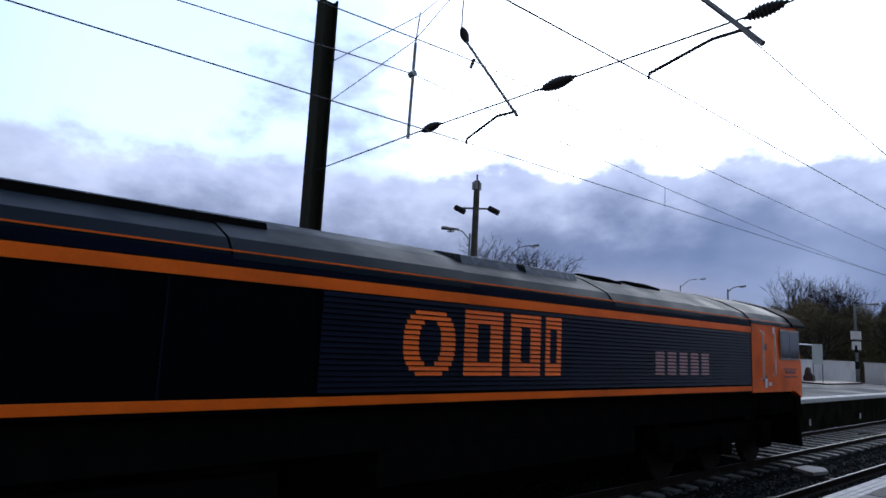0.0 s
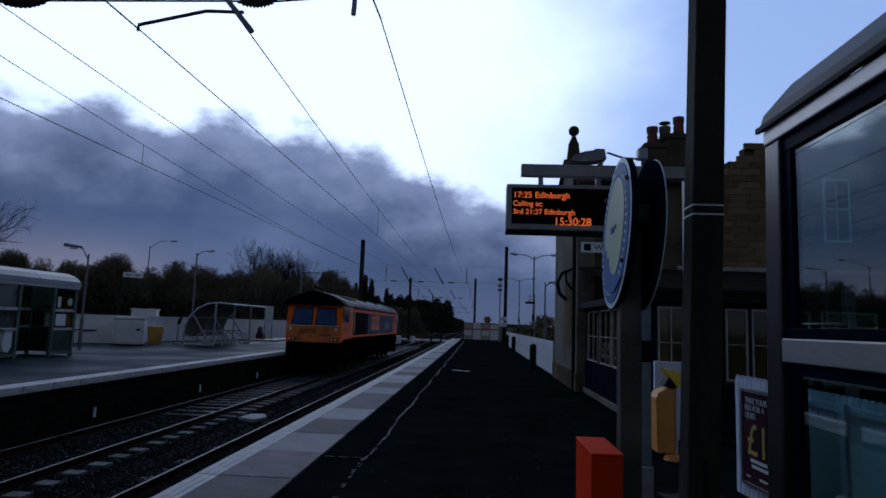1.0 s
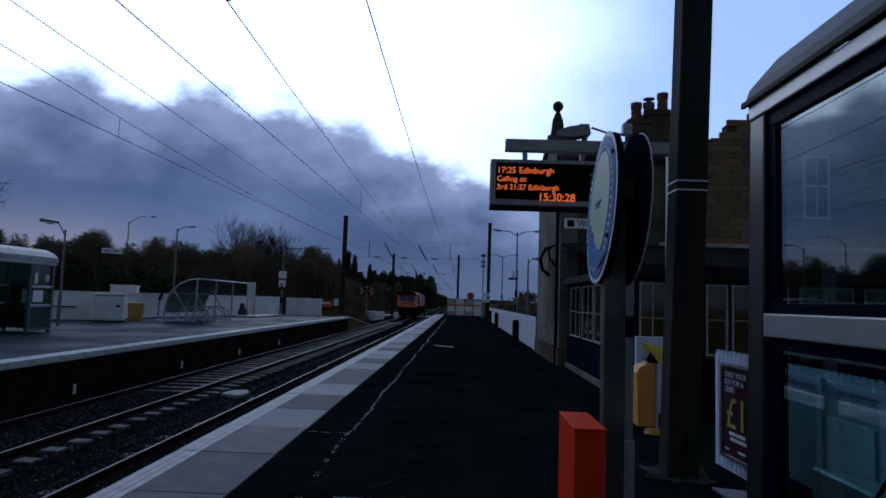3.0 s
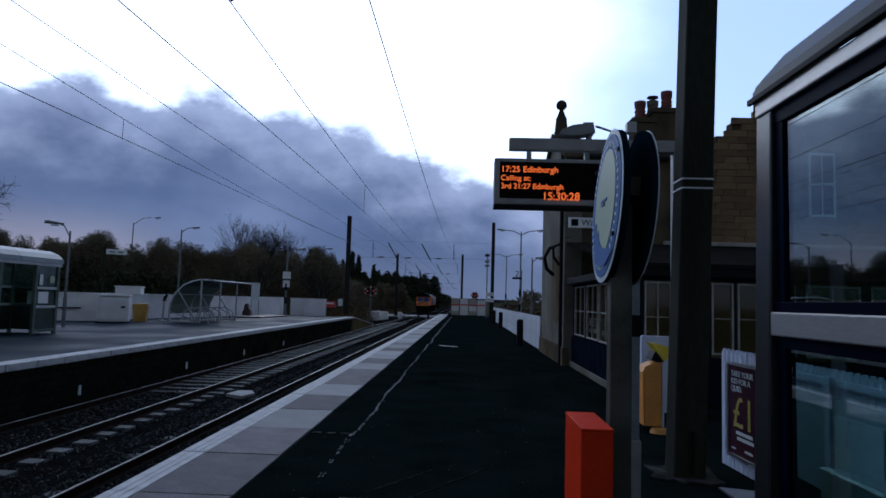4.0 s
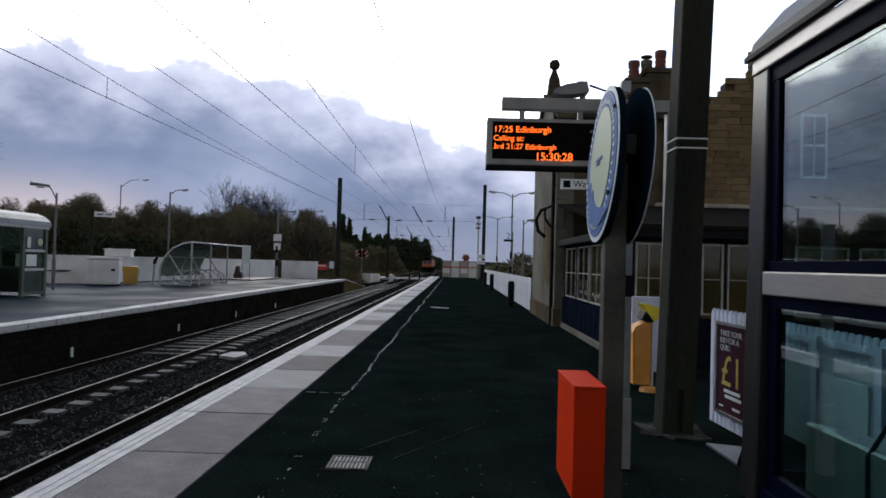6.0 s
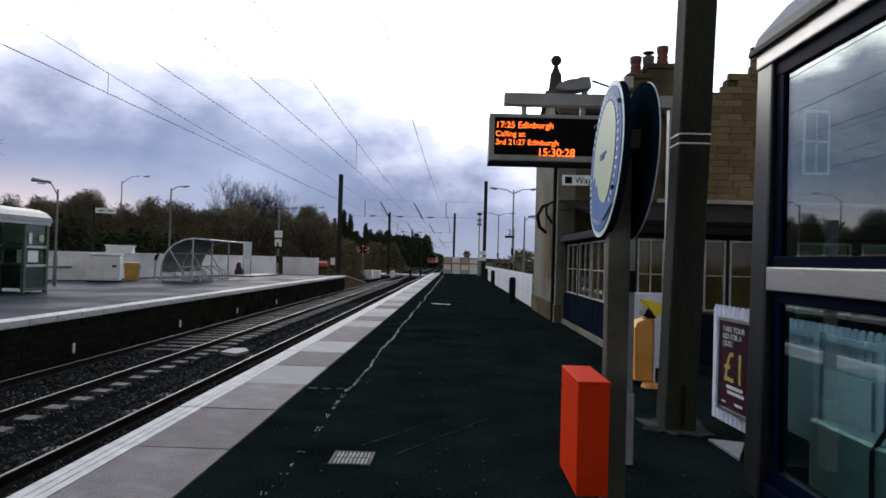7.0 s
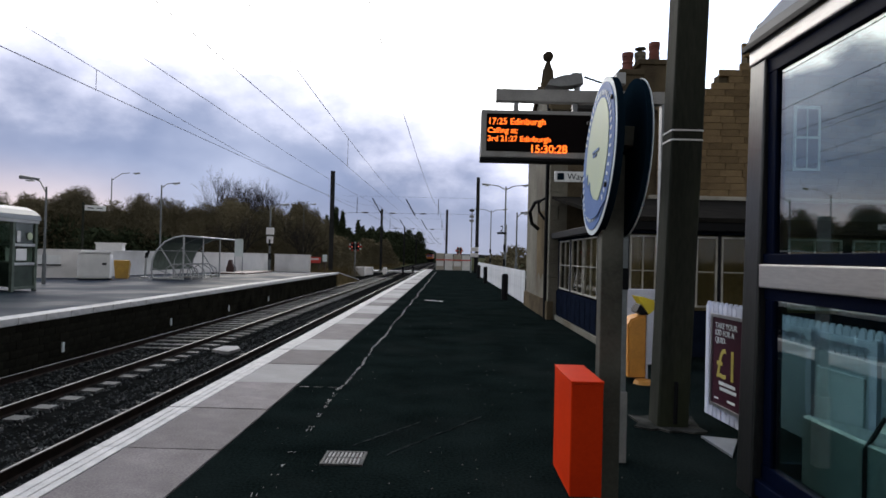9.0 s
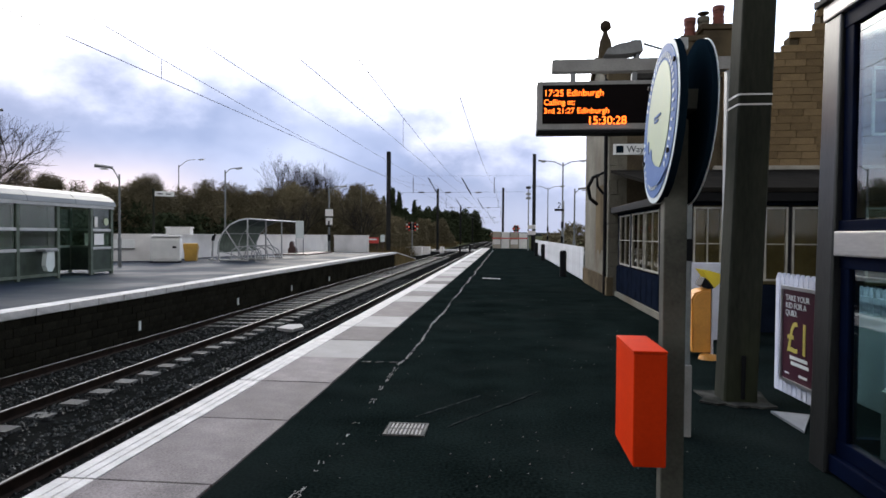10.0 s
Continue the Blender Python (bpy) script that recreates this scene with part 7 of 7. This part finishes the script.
tips = [(-31.5, 146, 2.0, 10.2, -1.3), (-28.8, 148, 1.9, 10.6, -1.3), (-27.0, 150, 2.2, 12.6, -1.3), (-25.4, 150, 2.0, 11.8, -1.3), (-22.0, 152, 1.8, 9.8, -1.3)]
for i, tpt in enumerate(tips):
    tr = thing("conifer", tpt[0], tpt[1], tpt[4], "tall pointed dark conifer beyond the crossing", "tree", "conifers")
    bm = bmesh.new()
    tube(bm, (0, 0, 0), (0, 0, tpt[3] * 0.9), 0.18, 6, 0.04)
    part("trunk", bm, M["bark"], tr)
    o = scrub("crown", [(0, 0, tpt[2], tpt[3], 0.6)], M["evergreen"], "dark evergreen crown", 60 + i, 0.32, 1100, 0.35, spike=True)
    o.parent = tr
    del o["category"], o["kind"]
far_belt = [(-14 + 10 * math.sin(k * 1.3) * 0.3 - k * 0.15, 260 + k * 14, 7, 6.5 + rnd.uniform(-1.5, 1.5), -1.3) for k in range(14)]
scrub("distant_wood", far_belt, M["evergreen"], "dark woodland closing the view along the line", 44, 0.9, 200, 0.4, category="trees")
right_belt = [(9 + k * 5 + rnd.uniform(-2, 2), 120 + k * 9, 4, 4.0 + rnd.uniform(-1, 1), -1.3) for k in range(24)]
scrub("distant_hedge", right_belt, M["scrub"], "low dark hedge in the distance beyond the fence", 45, 0.6, 260, 0.3, category="hedge")
scrub("evergreen_bush", [(3.3, 21.6, 0.7, 1.9, 0.0)], M["evergreen"], "dark evergreen bush behind the white fence", 46, 0.07, 1800, 0.5, kind="", category="bush")
left_belt = [(-75 + k * 2.2 + rnd.uniform(-2, 2), 10 + k * 2.6 + rnd.uniform(-4, 4), 3.0, 5.0 + rnd.uniform(-1.2, 1.6), -1.3) for k in range(22)]
scrub("garden_hedge", left_belt, M["evergreen"], "dark garden hedges round the houses", 47, 0.34, 600, 0.35, category="hedge")
grass_pts = [(-11.5 + 1.0 * math.sin(k), 53 + k * 1.1, 1.1, 0.9 + 0.3 * math.sin(k * 2.1), -0.9) for k in range(16)]
grass_pts += [(-13.4 + rnd.uniform(-3.0, 1.0), 108 + k * 2.2, 1.5, 0.8, -1.3) for k in range(40)]
scrub("dry_grass", grass_pts, M["dry_grass"], "tufts of dry yellow-brown grass beside the line", 48, 0.13, 700, category="grass")
# low hills that close the horizon
bm = bmesh.new()
for s in range(60):
    a0, a1 = 2 * math.pi * s / 60, 2 * math.pi * (s + 1) / 60
    h0, h1 = 9 + 7 * math.sin(s * 0.9) + 4 * math.sin(s * 2.3), 9 + 7 * math.sin((s + 1) * 0.9) + 4 * math.sin((s + 1) * 2.3)
    if s == 59:
        h1 = 9
    vs = [bm.verts.new((1900 * math.cos(a), 800 + 1900 * math.sin(a), z)) for a, z in ((a0, -3), (a1, -3), (a1, h1), (a0, h0))]
    bm.faces.new(vs)
solid("backdrop_hills", bm, M["hill"], "low dark hills on the horizon", "hills", "structure")

# ---- platform marks, drain and the pieces of edges and walls ----
dr = thing("drain_cover", -0.705, 4.62, 0, "pale slotted metal drain cover in the asphalt", "drain cover")
bm = bmesh.new()
for a in ((-0.15, 0.15, -0.15, -0.13), (-0.15, 0.15, 0.13, 0.15), (-0.15, -0.13, -0.13, 0.13), (0.13, 0.15, -0.13, 0.13)):
    box(bm, *a, 0.0, 0.012)
part("frame", bm, M["sleeper"], dr, "pale metal frame")
bm = bmesh.new()
box(bm, -0.13, 0.13, -0.13, 0.13, 0.001, 0.005)
part("well", bm, M["black"], dr)
for k in range(9):
    for ya, yb in ((-0.125, -0.012), (0.012, 0.125)):
        bm = bmesh.new()
        box(bm, -0.12 + k * 0.0283, -0.107 + k * 0.0283, ya, yb, 0.004, 0.012)
        part("bar", bm, M["slab_white"], dr)

# worn seam line along the platform, broken into crumbs, and a short painted mark
rnd = random.Random(77)
bm = bmesh.new()
y = 3.2
while y < 60:
    # a thin ragged run of slivers and crumbs; fainter and more broken on the near stretch
    near = y < 7
    ln = rnd.uniform(0.03, 0.11) * (0.5 + y / 16)
    worn = 0.5 + 0.5 * math.sin(y * 2.3 + math.sin(y * 0.8) * 2)
    if rnd.random() < (0.12 + 0.45 * worn if near else 0.62 + 0.33 * worn):
        for _ in range(3 if near else 2):
            w = (rnd.uniform(0.002, 0.006) + 0.0007 * y) * (0.45 if near else 0.55 + 0.45 * worn)
            xo = -1.13 + rnd.uniform(-0.012, 0.012) * (2.0 if near else 1.0) + 0.018 * math.sin(y * 1.7) + 0.008 * math.sin(y * 6.1) + (0.03 * (y > 22) * math.sin(y * 0.9))
            y0, l = y + rnd.uniform(-0.3, 0.3) * ln, ln * rnd.uniform(0.35, 1.2)
            skew = rnd.uniform(-0.012, 0.012)
            pts = [(xo - w * 0.3, y0), (xo + w, y0 + l * rnd.uniform(0.2, 0.4)), (xo + w * 0.7 + skew, y0 + l * 0.75), (xo + skew, y0 + l), (xo - w + skew * 0.5, y0 + l * rnd.uniform(0.5, 0.7)), (xo - w * rnd.uniform(0.4, 1.2), y0 + l * 0.25)]
            prism(bm, pts, 0.003, 0.006, axis="z")
    y += ln * rnd.uniform(0.6, 1.0)
tagged(new("worn_line", finish("worn_line", bm, M["slab_white"])), "broken remains of a pale line along the platform", "line", "", "stuff")
bm = bmesh.new()
for k in range(9):
    x0 = -1.60 + k * 0.052
    s = rnd.uniform(-0.012, 0.008)
    if k in (2, 5):
        continue
    prism(bm, [(x0, 7.02 + rnd.uniform(-0.03, 0.03)), (x0 + 0.045, 7.03 + rnd.uniform(-0.02, 0.02)), (x0 + 0.05, 7.05 + s), (x0 + 0.01, 7.04 + s)], 0.003, 0.007, axis="z")
tagged(new("cross_seam", finish("cross_seam", bm, M["patch"])), "broken pale seam across the asphalt", "seam", "", "stuff")
bm = bmesh.new()
prism(bm, [(-0.75, 21.35), (-0.75, 21.15), (-0.14, 20.8), (-0.14, 20.98)], 0.003, 0.007, axis="z")
solid("painted_mark", bm, M["white_line"], "short white painted mark across the asphalt", "mark", "structure")
bm = bmesh.new()
for xa, ya, xb, yb_, n_ in ((-0.42, 4.72, 0.33, 5.89, 48), (-0.70, 4.93, -0.20, 5.68, 30), (0.40, 4.15, 0.44, 4.32, 4)):
    for k in range(n_):
        u = (k + rnd.uniform(0, 0.7)) / n_
        x0, y0 = xa + (xb - xa) * u + rnd.uniform(-0.012, 0.012), ya + (yb_ - ya) * u
        s = rnd.uniform(0.05, 0.12)
        dx, dy = (xb - xa) * s, (yb_ - ya) * s
        w = rnd.uniform(0.004, 0.011)
        prism(bm, [(x0, y0), (x0 + dx * 0.5 + w, y0 + dy * 0.45), (x0 + dx, y0 + dy), (x0 + dx * 0.5 - w, y0 + dy * 0.55)], 0.002, 0.004, axis="z")
tagged(new("scuff_marks", finish("scuff_marks", bm, M["scuff"])), "faint pale scuffs on the asphalt", "scuffs", "", "stuff")
bm = bmesh.new()
for k in range(240):
    x0, y0 = rnd.uniform(-1.5, 1.9), 2.6 + 13 * rnd.random() ** 1.6
    s = rnd.uniform(0.003, 0.011)
    prism(bm, [(x0, y0), (x0 + s, y0 + s * 0.3), (x0 + s * 0.6, y0 + s)], 0.002, 0.006, axis="z")
tagged(new("grit", finish("grit", bm, M["slab"])), "scattered pale specks of grit", "grit", "", "stuff")

# near platform edge: coping slabs with a white nosing
edge = thing("kerb_near_edge", EDGE, 0, 0, "pale worn concrete edge slabs with a white line", "platform edge", kind="structure")
cache = {}
y, k = -3.92, 0
rnd = random.Random(8)
while y < NEAR_END - 1:
    ln = (1.23, 1.21, 1.26, 1.24)[k % 4]
    if ln not in cache:
        bm = bmesh.new()
        box(bm, 0.21, 0.915, 0.008, ln - 0.008, -0.09, 0.012, 0.008)
        a = finish("slab", bm, M["slab"])
        aw = a.copy()
        aw.materials[0] = M["slab_white"]
        bm = bmesh.new()
        for x0, x1 in ((-0.02, 0.062), (0.068, 0.132), (0.138, 0.204)):
            box(bm, x0, x1, 0.006, ln - 0.006, -0.09, 0.014, 0.005)
        cache[ln] = (a, aw, finish("nosing", bm, M["white_line"]))
    # some slabs are paler; most far ones are, with their glisten put into the colour
    pale = k in (9, 11, 14, 16, 17) or (k > 18 and k % 5)
    for nm_, me in (("slab", cache[ln][1 if pale else 0]), ("nosing", cache[ln][2])):
        o = new(nm_, me)
        o.parent = edge
        o.matrix_basis = pose(rnd.uniform(-0.004, 0.004), y, rnd.uniform(-0.003, 0.003), 0, 0, rnd.uniform(-0.12, 0.12))
    y += ln
    k += 1
bm = bmesh.new()
box(bm, EDGE + 0.06, EDGE + 0.118, -40, NEAR_END, -1.3, -0.1)
solid("wall_near_face", bm, M["brick_dark"], "dark brick face under the platform edge", "wall", "structure")

# far platform edge: white coping stones on a dark brick wall
fe = thing("kerb_far_edge", EDGE_FAR, 0, 0, "white-painted coping stones of the far platform", "platform edge", kind="structure")
bm = bmesh.new()
box(bm, -0.46, 0.03, 0.014, 0.886, -0.11, 0.03, 0.016)
cop = finish("coping", bm, M["coping"])
bm = bmesh.new()
prism(bm, [(-0.13, 0.032), (-0.13, 0.036), (0.034, 0.036), (0.04, -0.085), (0.034, -0.085), (0.03, 0.03)], 0.016, 0.884)
copw = finish("white_edge", bm, M["white_line"])
for k in range(58):
    for nm_, me in (("coping", cop), ("white_edge", copw)):
        o = new(nm_, me)
        o.parent = fe
        o.matrix_basis = pose(0, -2.6 + k * 0.9, 0)
bm = bmesh.new()
box(bm, -0.40, -0.1, -20, FAR_END, -1.34, -0.11)
part("backing", bm, M["mortar"], fe)
rnd = random.Random(9)
bm = bmesh.new()
box(bm, -0.1, -0.03, 0.006, 0.354, 0.005, 0.165, 0.006)
brk = finish("brick", bm, M["brick_dark"])
n = 0
verts, faces = [], []
for row in range(7):
    y = 5.2 + (0.18 if row % 2 else 0)
    while y < FAR_END - 0.5:
        z = -1.30 + row * 0.17
        if y < 20.5 and n < 300:
            o = new("brick", brk)
            o.parent = fe
            o.matrix_basis = pose(rnd.uniform(-0.012, 0.008), y, z)
            n += 1
        else:
            k = len(verts)
            dx = rnd.uniform(-0.012, 0.008)
            verts += [(a + dx, y + b, z + c) for a in (-0.1, -0.03) for b in (0.008, 0.352) for c in (0.008, 0.162)]
            faces += [(k + 4, k + 6, k + 7, k + 5), (k + 1, k + 5, k + 7, k + 3), (k, k + 2, k + 6, k + 4), (k, k + 4, k + 5, k + 1), (k + 2, k + 3, k + 7, k + 6)]
        y += 0.36
me = bpy.data.meshes.new("brickwork")
me.from_pydata(verts, [], faces)
me.materials.append(M["brick_dark"])
o = tagged(new("brickwork", me), "rest of the dark brickwork", "", "", "stuff")
o.parent = fe
for y_ in (14.25, 19.83, 25.06, 30.58):
    bm = bmesh.new()
    box(bm, -0.03, 0.0, y_, y_ + 0.08, -0.89, -0.67, 0.004)
    part("datum_plate", bm, M["sign_white"], fe, "small white plate on the wall")


def motions():
    rows = [(0.0, -3.1), (0.2, 3.0), (0.4, 9.1), (0.7, 18.4), (1.0, 28.6), (1.5, 44.0), (2.0, 59.0), (2.5, 73.5), (3.2, 94.0), (4.0, 115.0), (4.5, 129.0), (5.5, 156.0), (7.5, 208.0), (10.0, 275.0)]
    walk(locomotive, [(t, pose(-7.41, y, RAIL)) for t, y in rows])


motions()
